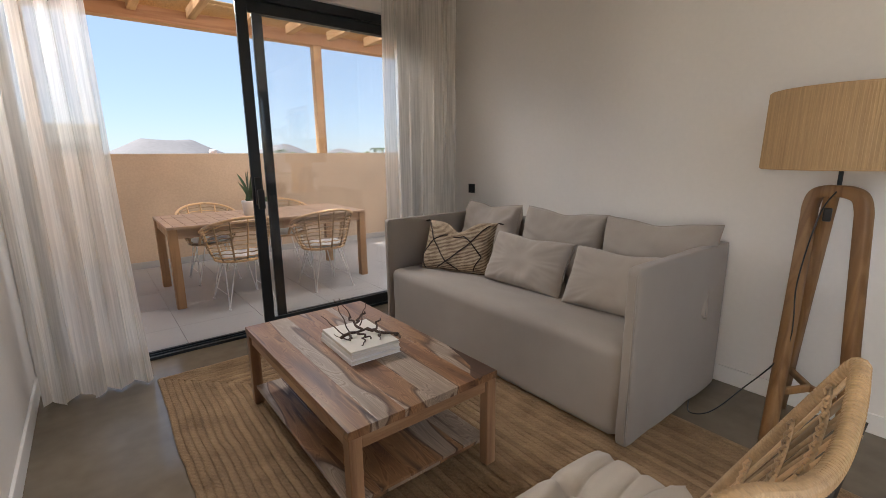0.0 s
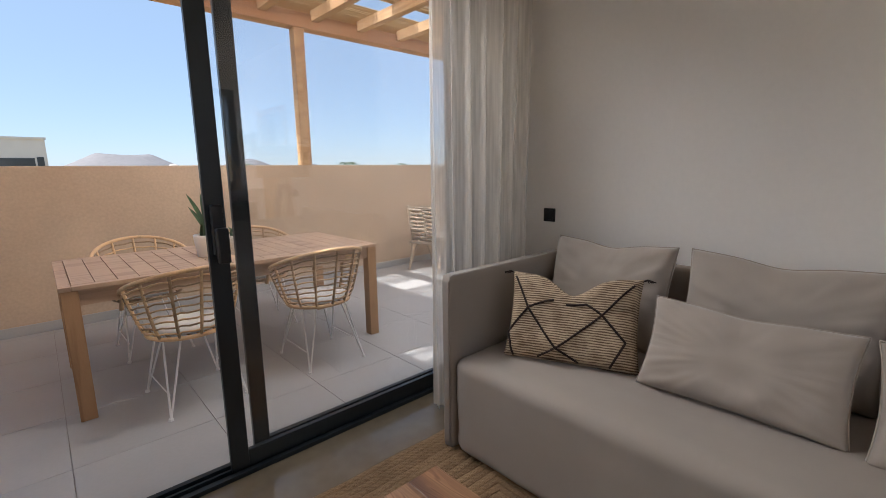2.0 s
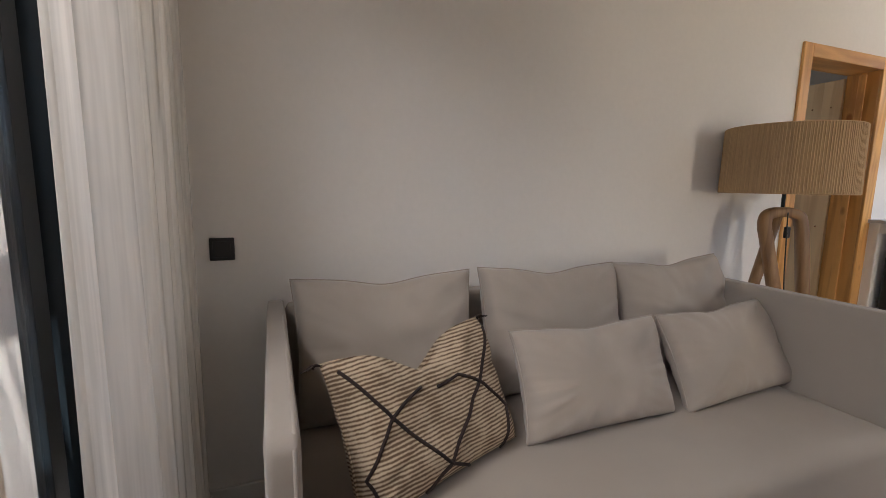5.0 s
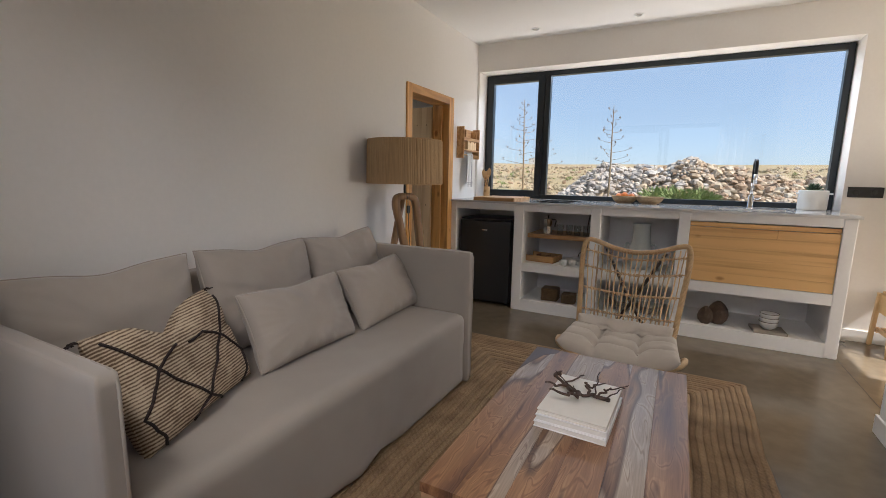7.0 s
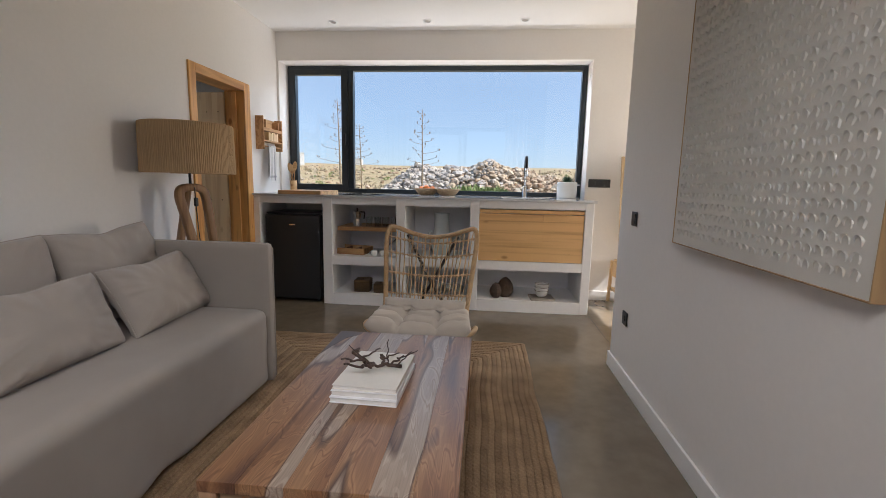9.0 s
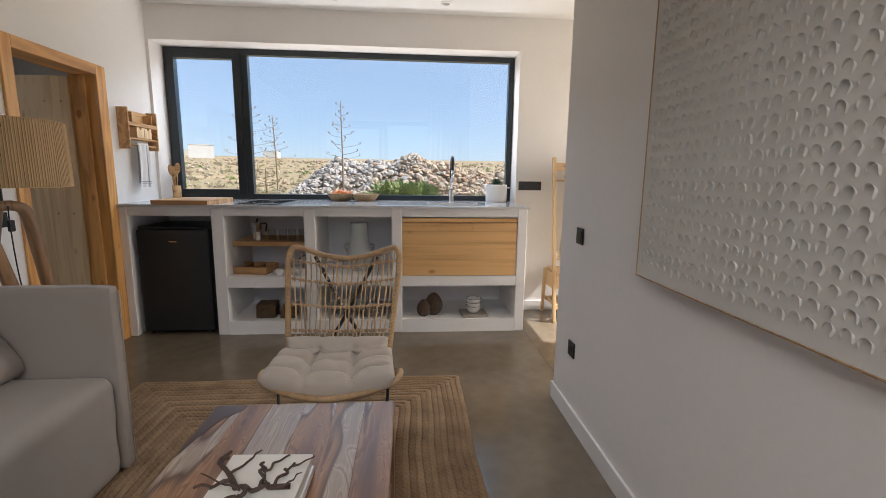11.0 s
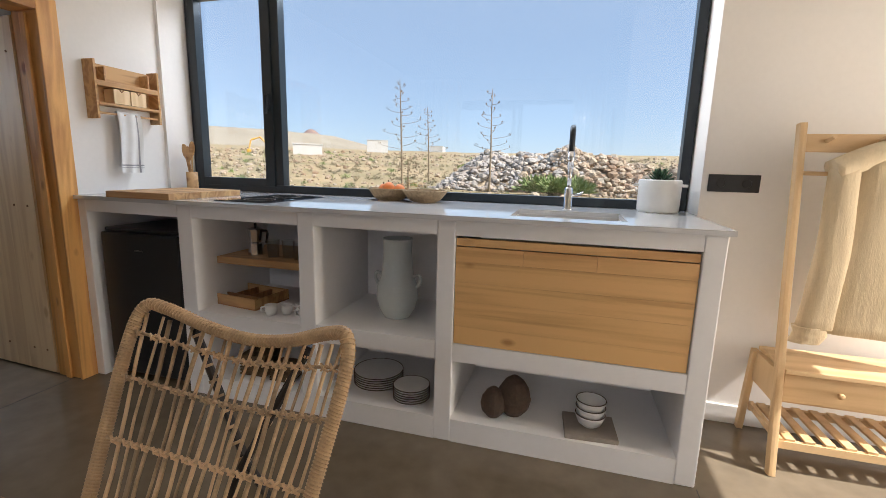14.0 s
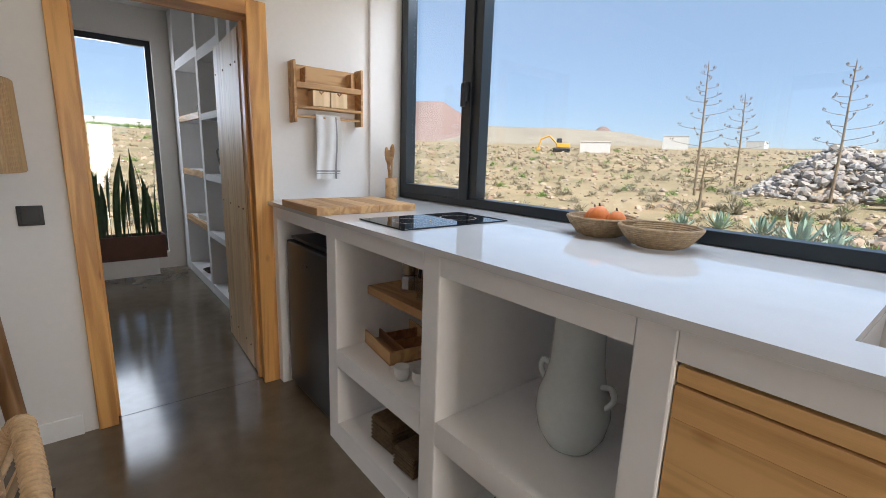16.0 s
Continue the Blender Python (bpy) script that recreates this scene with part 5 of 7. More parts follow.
# ---- things on and in the kitchen counter ----
cb = thing("cutting_board", "thick light wooden cutting board overhanging the worktop edge", "cutting board", (2.545, -1.07, CT), 0)
for k in range(5):
    part("stave", B(-0.215, 0.215, -0.265 + k * 0.106, -0.265 + k * 0.106 + 0.1055, 0.0, 0.035, bevel=0.003), M["oak"], cb)
hb = thing("hob", "black glass two-ring electric hob lying on the worktop", "hob", (1.985, -1.195, CT), 0)
part("glass_plate", B(-0.165, 0.165, -0.28, 0.28, 0.0005, 0.006, bevel=0.0015), M["hob"], hb)
for y in (-0.13, 0.12):
    part("heating_ring", lathe([(0.078, 0.0061), (0.081, 0.0064), (0.084, 0.0061)], 36, at=(0, y, 0)), M["stone"], hb)


def basket(at, r, h, label, turn=0):
    """Shallow coiled bowl."""
    t = thing("wicker_bowl", label, "bowl", at, turn, "bowls on the worktop")
    for k in range(10):
        v = k / 9
        rr = r * (0.52 + 0.48 * v ** 0.6)
        part("coil", T([(rr * math.cos(a), rr * math.sin(a), 0.006 + (h - 0.012) * v) for a in (2 * math.pi * j / 28 for j in range(28))], 0.0062, 6, closed=True), M["wicker"], t, smooth=True)
    part("bottom", lathe([(0, 0.001), (r * 0.53, 0.001), (r * 0.55, 0.008), (0, 0.008)], 28), M["wicker"], t)
    return t


basket((1.395, -1.53, CT), 0.125, 0.075, "seagrass bowl holding orange vegetables on the worktop")
basket((1.16, -1.50, CT), 0.128, 0.072, "empty shallow seagrass bowl on the worktop")
for dx, dy, dz, s in ((0.0, 0.02, 0.068, 0.041), (-0.065, 0.01, 0.062, 0.036), (0.06, -0.045, 0.055, 0.04)):
    f = solid("orange_fruit", lathe([(0, -s), (s * 0.6, -s * 0.8), (s, -s * 0.1), (s * 0.9, s * 0.45), (s * 0.45, s * 0.95), (0.006, s * 1.05), (0, s * 1.05)], 18), M["orange"], "round orange fruit lying in the seagrass bowl", "fruit", True, (1.395 + dx, -1.53 + dy, CT + dz), 0, "fruit in the bowl")
    part("stalk", T([(0, 0, s), (0.003, 0.002, s * 1.35)], 0.003, 5), M["twig"], f)

ut = thing("utensil_jar", "wooden utensil jar with spoons by the window", "utensil holder", (2.93, -1.57, CT))
part("jar", lathe([(0, 0), (0.035, 0), (0.037, 0.01), (0.037, 0.13), (0.031, 0.13), (0.031, 0.02), (0, 0.02)], 24), M["oak"], ut, smooth=True)
for a, ln in ((20, 0.32), (-14, 0.34), (6, 0.30)):
    s = part("spoon", T([(0, 0, 0.03), (0.25 * ln * math.sin(radians(a)), 0.01, ln * 0.7)], 0.006, 8), M["oak"], ut)
    bm = bmesh.new()
    bmesh.ops.create_uvsphere(bm, u_segments=12, v_segments=8, radius=1, matrix=Matrix.Translation((0.30 * ln * math.sin(radians(a)), 0.012, ln * 0.85)) @ Matrix.Rotation(radians(a * 0.6), 4, "Y") @ Matrix.Diagonal((0.027, 0.008, 0.055, 1)))
    part("bowl", bm, M["oak"], s, smooth=True)

pp = thing("succulent_pot", "white ceramic pot with a dark green succulent by the sink", "plant", (-0.13, -1.575, CT))
part("pot", lathe([(0, 0), (0.098, 0), (0.104, 0.012), (0.106, 0.165), (0.101, 0.172), (0.095, 0.165), (0.094, 0.13), (0, 0.13)], 32), M["whiteceramic"], pp, smooth=True)
part("ear", boxes((-0.135, -0.10, -0.018, 0.018, 0.135, 0.15), bevel=0.004), M["whiteceramic"], pp)
part("ear", boxes((0.10, 0.125, -0.018, 0.018, 0.135, 0.15), bevel=0.004), M["whiteceramic"], pp)
part("soil", lathe([(0, 0.131), (0.094, 0.131), (0, 0.14)], 20), M["soil"], pp)
pr = random.Random(8)
for k in range(38):
    a, tl = k * 2.4, 0.25 + 0.75 * k / 38
    ln = 0.085 * (0.55 + 0.45 * tl)
    bm = bmesh.new()
    tube(bm, spline([(0, 0, 0), (ln * 0.5, 0, ln * 0.15), (ln, 0, ln * 0.35)], 4), 0.014, 6, r_end=0.002)
    for v in bm.verts:
        v.co.y *= 1.3
        v.co.z *= 0.7
    part("leaf", bm, M["succulent"], pp, smooth=True).matrix_basis = pose(0, 0, 0.142 + 0.055 * (1 - tl), 0, -62 * (1 - tl) - 4, math.degrees(a))

# spice rack with two little drawers and a towel on its rail
rk = thing("wall_rack", "small pine wall rack with cubbyholes and two little drawers", "shelf", (WX, -1.175, 1.525), 270)
WK, HK, DK = 0.42, 0.325, 0.085
part("back_board", B(-WK / 2 + 0.014, WK / 2 - 0.014, -0.008, -0.001, 0.10, HK - 0.01), M["oak"], rk)
for s in (-1, 1):
    part("side", B(min(s * WK / 2, s * (WK / 2 - 0.014)), max(s * WK / 2, s * (WK / 2 - 0.014)), -DK, -0.001, 0, HK, bevel=0.002), M["oak"], rk)
    part("cubby_side", boxes((min(s * 0.145, s * 0.135), max(s * 0.145, s * 0.135), -DK + 0.006, -0.008, 0.215, HK - 0.03), bevel=0.002), M["oak"], rk)
part("shelf", B(-WK / 2 + 0.014, WK / 2 - 0.014, -DK, -0.008, 0.185, 0.215, bevel=0.002), M["oak"], rk)
part("shelf", B(-WK / 2 + 0.014, WK / 2 - 0.014, -DK, -0.008, 0.078, 0.092, bevel=0.002), M["oak"], rk)
for s in (-1, 1):
    d = part("drawer", B(min(0.004 * s, s * 0.105), max(0.004 * s, s * 0.105), -DK - 0.002, -0.01, 0.094, 0.178, bevel=0.002), M["pine_door"], rk)
    part("finger_notch", T([(s * 0.055 - 0.012, -DK - 0.0025, 0.176), (s * 0.055, -DK - 0.0025, 0.163), (s * 0.055 + 0.012, -DK - 0.0025, 0.176)], 0.004, 6), M["acacia"], d)
part("rail", T([(-WK / 2 + 0.007, -DK + 0.025, 0.035), (WK / 2 - 0.007, -DK + 0.025, 0.035)], 0.007, 10), M["oak"], rk)
tw_ = thing("tea_towel", "white cotton tea towel with grey stripes on the rack's rail", "towel", (WX, -1.165, 1.525), 270)


def towel_at(u, v, d):
    return Vector(((u - 0.5) * 0.15 + 0.006 * math.sin(v * 5), -DK + 0.025 - 0.011 - d - 0.006 * math.sin(u * 13 + v * 2), 0.045 - v * 0.355))


bm = bmesh.new()
grid_surface(bm, lambda u, v: towel_at(u, v, 0), 18, 22)
grid_surface(bm, lambda u, v: towel_at(u, v * 0.9, -0.022), 18, 20)
grid_surface(bm, lambda u, v: Vector(((u - 0.5) * 0.15, -DK + 0.025 - 0.011 * math.cos(v * math.pi), 0.045 + 0.010 * math.sin(v * math.pi))), 18, 6)
part("cloth", bm, M["towel"], tw_, smooth=True)
for u0, u1, v0, v1 in ((0.80, 0.86, 0, 1), (0, 1, 0.86, 0.885), (0, 1, 0.91, 0.92)):
    bm = bmesh.new()
    grid_surface(bm, lambda u, v: towel_at(u0 + (u1 - u0) * u, v0 + (v1 - v0) * v, 0.0015), 16, 16)
    part("stripe", bm, M["towelstripe"], tw_, smooth=True)

# first open bay: wooden shelf, glasses, pot, cutlery tray, cups, two boxes
shf = thing("wooden_shelf", "thick pine shelf board set into the counter bay", "shelf", (0, 0, 0))
part("board", B(1.602, 2.233, KY + 0.014, -1.0, 0.728, 0.768, bevel=0.003), M["oak"], shf)
for k in range(4):
    g = thing("drinking_glass", "clear drinking glass on the wooden shelf", "glass", (1.93 - k * 0.085, -1.10 - 0.02 * (k % 2), 0.768), 0, "glasses on the shelf")
    part("glass_body", lathe([(0, 0.004), (0.028, 0.004), (0.034, 0.10), (0.036, 0.10), (0.030, 0.0), (0, 0.0)], 24), M["clearglass"], g, smooth=True)
mo = thing("moka_pot", "polished aluminium moka pot on the wooden shelf", "coffee pot", (2.06, -1.12, 0.768))
part("base", lathe([(0, 0), (0.045, 0), (0.040, 0.07), (0.036, 0.075), (0, 0.075)], 8), M["chrome"], mo)
part("jug", lathe([(0, 0.075), (0.034, 0.078), (0.046, 0.15), (0.042, 0.152), (0, 0.155)], 8), M["chrome"], mo)
part("lid", lathe([(0, 0.168), (0.012, 0.165), (0.043, 0.154), (0, 0.154)], 8), M["chrome"], mo)
part("knob", lathe([(0, 0.168), (0.007, 0.168), (0.009, 0.185), (0, 0.188)], 10), M["blackplastic"], mo)
part("handle", T([(-0.04, 0, 0.145), (-0.075, 0, 0.145), (-0.08, 0, 0.13), (-0.07, 0, 0.075)], 0.007, 8), M["blackplastic"], mo)
ty = thing("cutlery_tray", "wooden cutlery tray with compartments in the counter bay", "tray", (2.10, -1.10, 0.49), -8)
part("bottom", B(-0.17, 0.17, -0.13, 0.13, 0.0, 0.008), M["acacia"], ty)
for a in ((-0.17, 0.17, 0.12, 0.13, 0.008, 0.062), (-0.17, 0.17, -0.13, -0.12, 0.008, 0.062), (-0.17, -0.16, -0.12, 0.12, 0.008, 0.062), (0.16, 0.17, -0.12, 0.12, 0.008, 0.062)):
    part("side", B(*a, bevel=0.0015), M["oak"], ty)
for a in ((-0.16, 0.16, 0.045, 0.053, 0.008, 0.05), (-0.05, -0.042, -0.12, 0.045, 0.008, 0.05), (0.06, 0.068, -0.12, 0.045, 0.008, 0.05)):
    part("divider", B(*a), M["acacia"], ty)


def cup(at, turn):
    t = thing("coffee_cup", "small white ceramic coffee cup in the counter bay", "cup", at, turn, "coffee cups")
    part("cup_body", lathe([(0, 0), (0.022, 0), (0.030, 0.02), (0.032, 0.055), (0.029, 0.055), (0.027, 0.02), (0, 0.006)], 20), M["whiteceramic"], t, smooth=True)
    part("handle", T(spline([(0.030, 0, 0.045), (0.048, 0, 0.042), (0.047, 0, 0.022), (0.028, 0, 0.018)], 5), 0.004, 6), M["whiteceramic"], t, smooth=True)


for x, y, a in ((1.835, -0.93, 30), (1.76, -0.965, 200), (1.70, -1.01, 120), (1.645, -0.95, 60)):
    cup((x, y, 0.49), a)
sc = thing("saucer_stack", "stack of small dark-rimmed saucers in the counter bay", "saucers", (1.665, -1.10, 0.49))
for k in range(4):
    part("saucer", lathe([(0, 0.002), (0.03, 0.0), (0.055, 0.010), (0.056, 0.012), (0.03, 0.005), (0, 0.005)], 24, at=(0, 0, k * 0.007)), M["stone"], sc)
for x, y, w, h in ((1.965, -0.995, 0.155, 0.125), (1.775, -0.965, 0.125, 0.095)):
    b = thing("woven_box", "dark woven seagrass storage box in the lower bay", "box", (x, y, 0.115), 3, "woven boxes")
    bm = B(-w / 2, w / 2, -w / 2, w / 2, 0, h * 0.72, bevel=0.012)
    part("box_body", bm, M["darkwicker"], b)
    part("lid", B(-w / 2 - 0.003, w / 2 + 0.003, -w / 2 - 0.003, w / 2 + 0.003, h * 0.72, h, bevel=0.012), M["darkwicker"], b)
    part("knob", lathe([(0, h + 0.012), (0.010, h + 0.011), (0.015, h + 0.005), (0.013, h - 0.001), (0, h - 0.001)], 12), M["darkwicker"], b, smooth=True)
    for k in range(6):
        z = 0.012 + k * h * 0.15
        q = w / 2 + 0.001
        part("woven_band", T([(-q, -q, z), (q, -q, z), (q, q, z), (-q, q, z)], 0.0045, 5, closed=True), M["darkwicker"], b)
part_c = thing("power_lead", "black power lead hanging in the counter bay", "cable")
part("lead", T(spline([(1.70, KY + 0.03, 0.98), (1.72, KY + 0.05, 0.8), (1.70, KY + 0.08, 0.62), (1.78, KY + 0.06, 0.55), (1.80, KY + 0.03, 0.50)], 6), 0.006, 6), M["blackplastic"], part_c, smooth=True)

# second bay: tall jug above, plates below
vs = thing("tall_vase", "tall pale grey glazed ceramic vase with two small handles", "vase", (1.18, -1.12, 0.50))
part("vase_body", lathe([(0, 0), (0.070, 0.0), (0.076, 0.008), (0.100, 0.05), (0.112, 0.11), (0.108, 0.165), (0.090, 0.215), (0.080, 0.27), (0.075, 0.36), (0.076, 0.415), (0.079, 0.425), (0.070, 0.425), (0.066, 0.36), (0.066, 0.25), (0, 0.22)], 40), M["ceramic"], vs, smooth=True)
for s in (-1, 1):
    part("handle", T(spline([(s * 0.088, 0, 0.225), (s * 0.120, 0, 0.232), (s * 0.128, 0, 0.20), (s * 0.106, 0, 0.165)], 6), 0.009, 8), M["ceramic"], vs, smooth=True)


def plates(at, r, n):
    t = thing("plate_stack", "stack of cream stoneware plates with brown rims in the lower bay", "plates", at, 0, "stacked plates")
    for k in range(n):
        z = k * 0.0125
        p = part("plate", lathe([(0, z), (r * 0.6, z), (r * 0.95, z + 0.012), (r, z + 0.020), (r * 0.93, z + 0.020), (r * 0.6, z + 0.007), (0, z + 0.006)], 40), M["whiteceramic"], t, smooth=True)
        part("rim", T([(r * 0.985 * math.cos(a), r * 0.985 * math.sin(a), z + 0.0195) for a in (2 * math.pi * j / 40 for j in range(40))], 0.0026, 5, closed=True), M["brownclay"], p)


plates((1.27, -1.08, 0.115), 0.135, 6)
plates((1.04, -0.97, 0.115), 0.095, 6)

# drawer bay below: two egg vases and bowls on a slab
for x, y, s in ((0.612, -0.95, 0.92), (0.52, -1.00, 1.22)):
    e = thing("egg_vase", "dark brown clay egg-shaped vase in the lower bay", "vase", (x, y, 0.115), 0, "egg vases")
    part("vase_body", lathe([(0, 0), (0.035 * s, 0), (0.06 * s, 0.03 * s), (0.068 * s, 0.065 * s), (0.06 * s, 0.105 * s), (0.038 * s, 0.14 * s), (0.015 * s, 0.158 * s), (0.012 * s, 0.152 * s), (0, 0.14 * s)], 14), M["brownclay"], e)
sl = thing("stone_slab", "square taupe stoneware slab under the bowls", "slab", (0.165, -0.965, 0.115), 4)
part("slab", B(-0.115, 0.115, -0.10, 0.10, 0, 0.022, bevel=0.003), M["stone"], sl)
for k in range(3):
    b = thing("bowl", "cream stoneware bowl with a dark rim, stacked on the slab", "bowl", (0.165, -0.965, 0.1375 + k * 0.034), 0, "stacked bowls")
    part("bowl_body", lathe([(0, 0), (0.03, 0), (0.052, 0.018), (0.066, 0.052), (0.067, 0.062), (0.063, 0.062), (0.049, 0.024), (0, 0.008)], 32), M["whiteceramic"], b, smooth=True)
    part("rim", T([(0.0652 * math.cos(a), 0.0652 * math.sin(a), 0.062) for a in (2 * math.pi * j / 32 for j in range(32))], 0.0024, 5, closed=True), M["brownclay"], b)
# ---- terrace ----
pg = thing("pergola", "timber pergola with a reed mat roof over the terrace", "pergola")
for x in (-0.1, 3.11, 6.08):
    part("post", B(x - 0.06, x + 0.06, TY + 0.03, TY + 0.15, 1.39, 2.90, bevel=0.005), M["beam"], pg)
part("front_beam", B(-3.6, 6.3, TY + 0.01, TY + 0.17, 2.90, 3.06, bevel=0.006), M["beamx"], pg)
part("wall_plate", B(-3.6, 6.3, SY + 0.275, SY + 0.33, 2.93, 3.05), M["beamx"], pg)
xr = -3.3
while xr < 6.3:
    part("rafter", B(xr - 0.045, xr + 0.045, SY + 0.28, TY + 0.02, 2.985, 3.10, bevel=0.004), M["beam"], pg)
    xr += 0.60
bm = bmesh.new()
rq = random.Random(4)
y = SY + 0.30
while y < TY + 0.30:
    r = rq.uniform(0.006, 0.0105)
    z = 3.112 + rq.uniform(0, 0.006)
    x1 = 0.9 if 5.74 < y < 6.02 else 6.35                # gap in the mat for the sunlit strip on the floor
    tube(bm, [(-3.6, y + rq.uniform(-0.008, 0.008), z), (0.2, y + rq.uniform(-0.006, 0.006), z), (x1, y + rq.uniform(-0.008, 0.008), z)], r, 5)
    y += r * 2 + rq.choice((0.0, 0.002, 0.005, 0.010, 0.016))
y = SY + 0.30
while y < TY + 0.30:                                     # a second, closed mat added over the first in the west, to block the sun
    r = rq.uniform(0.007, 0.010)
    tube(bm, [(-3.6, y, 3.134), (-0.15 if y < 4.4 else 0.8, y + rq.uniform(-0.004, 0.004), 3.134)], r, 5)
    y += r * 1.8
tagged(part("reed_mat", bm, M["reed"], pg), kind="stuff")
bm = bmesh.new()
for k in range(9):
    tube(bm, [(-3.4 + k * 1.15, SY + 0.3, 3.124), (-3.4 + k * 1.15, TY + 0.25, 3.124)], 0.003, 4)
part("wire", bm, M["dark_rattan"], pg)

# dining table with cross slats
tb = thing("outdoor_table", "weathered teak outdoor dining table with a slatted top", "table", (1.69, 4.92, 0))
TWX, TWY, TH = 0.965, 0.50, 0.745
NS = 18
for k in range(NS):
    x0 = -TWX + 0.055 + k * (2 * TWX - 0.11) / NS
    part("slat", B(x0 + 0.002, x0 + (2 * TWX - 0.11) / NS - 0.002, -TWY + 0.05, TWY - 0.05, TH - 0.022, TH, bevel=0.002), M["teaktop"], tb)
for s in (-1, 1):
    part("top_frame", B(min(s * TWX, s * (TWX - 0.053)), max(s * TWX, s * (TWX - 0.053)), -TWY, TWY, TH - 0.024, TH, bevel=0.003), M["teaktop"], tb)
    part("top_frame", B(-TWX + 0.053, TWX - 0.053, min(s * TWY, s * (TWY - 0.048)), max(s * TWY, s * (TWY - 0.048)), TH - 0.024, TH, bevel=0.003), M["teaktop"], tb)
    part("apron", B(-TWX + 0.08, TWX - 0.08, min(s * (TWY - 0.02), s * (TWY - 0.045)), max(s * (TWY - 0.02), s * (TWY - 0.045)), TH - 0.11, TH - 0.024), M["teaktop"], tb)
    part("apron", B(min(s * (TWX - 0.02), s * (TWX - 0.045)), max(s * (TWX - 0.02), s * (TWX - 0.045)), -TWY + 0.08, TWY - 0.08, TH - 0.11, TH - 0.024), M["teak"], tb)
    for q in (-1, 1):
        part("leg", B(min(s * (TWX - 0.005), s * (TWX - 0.08)), max(s * (TWX - 0.005), s * (TWX - 0.08)), min(q * (TWY - 0.005), q * (TWY - 0.08)), max(q * (TWY - 0.005), q * (TWY - 0.08)), 0, TH - 0.024, bevel=0.003), M["teak"], tb)


def rattan_tub(at, turn):
    """Woven tub chair on white hairpin legs; it looks along +y before the turn."""
    t = thing("rattan_chair", "woven rattan tub chair on white metal legs at the outdoor table", "chair", at, turn, "chairs round the outdoor table")

    def shell(th, v):
        a = radians(th)
        k = max(0.0, math.cos(a * 0.62))
        top = 0.62 + 0.20 * k ** 1.5
        r = 0.20 + 0.085 * v ** 0.7
        z = 0.42 + (top - 0.42) * v
        return Vector((r * 1.08 * math.sin(a), -r * math.cos(a) * (1.0 + 0.12 * v) + 0.02, z))

    ths = list(range(-118, 119, 8))
    rim = [shell(th, 1) for th in ths]
    rim = [rim[0] + Vector((-0.01, 0.05, -0.10))] + rim + [rim[-1] + Vector((0.01, 0.05, -0.10))]
    part("top_rail", T(rim, 0.013, 8), M["rattan"], t, smooth=True)
    seat = [shell(th, 0) for th in range(-180, 180, 12)]
    part("seat_ring", T(seat, 0.012, 8, closed=True), M["rattan"], t, smooth=True)
    for th in range(-112, 113, 28):
        part("rib", T([shell(th, v / 5) for v in range(6)], 0.0085, 6), M["rattan"], t, smooth=True)
    for k in range(1, 10):
        v = k / 10
        lim = 118 - 1.0 * (k % 2)
        part("strand", T([shell(th, v) + Vector((0, 0, 0.004 * math.sin(th * 0.5))) for th in range(-int(lim), int(lim) + 1, 8)], 0.0055, 5), M["rattan"], t, smooth=True)
    for k in range(9):
        x = -0.18 + k * 0.045
        yy = math.sqrt(max(0, 0.2 ** 2 - x * x))
        part("seat_cane", T([(x, -yy + 0.02, 0.42), (x, yy + 0.02, 0.42)], 0.008, 5), M["rattan"], t)
    part("seat_pad", lathe([(0, 0.43), (0.17, 0.43), (0.195, 0.445), (0.19, 0.465), (0.1, 0.478), (0, 0.478)], 24, at=(0, 0.02, 0)), M["whiteceramic"], t, "white seat cushion", smooth=True)
    for sx in (-1, 1):
        for sy in (-1, 1):
            foot = (sx * 0.205, sy * 0.235 + 0.02, 0.004)
            part("leg", tube(T([(sx * 0.09, sy * 0.15 + 0.02, 0.415), foot], 0.0055, 6), [(sx * 0.16, sy * 0.07 + 0.02, 0.415), foot], 0.0055, 6), M["whitemetal"], t)
            part("foot", lathe([(0, 0), (0.014, 0), (0.012, 0.012), (0, 0.012)], 10, at=(foot[0], foot[1], 0)), M["whitemetal"], t)
        part("brace", T([(sx * 0.185, -0.16, 0.12), (sx * 0.185, 0.20, 0.12)], 0.004, 6), M["whitemetal"], t)
    return t


c0 = rattan_tub((2.10, 4.33, 0), 0)
for x, y, a in ((1.28, 4.34, 4), (1.24, 5.43, 182), (2.08, 5.42, 177)):
    copy_thing(c0, pose(x, y, 0, 0, 0, a))


def blade(h, w, bend, seed, twist=0.5):
    """Upright sword-shaped leaf."""
    bm = bmesh.new()
    rb = random.Random(seed)
    ph = rb.uniform(0, 6)

    def f(u, v):
        ww = w * (0.55 + 0.9 * v) * (1 - v ** 3.5) if v < 1 else 0
        a = ph + twist * v
        x = (u - 0.5) * 2 * ww
        c = 0.25 * ww * (abs(u - 0.5) * 2) ** 2
        return Vector((x * math.cos(a) - c * math.sin(a) + bend * v * v * math.cos(ph), x * math.sin(a) + c * math.cos(a) + bend * v * v * math.sin(ph), h * v))

    grid_surface(bm, f, 4, 9)
    return bm


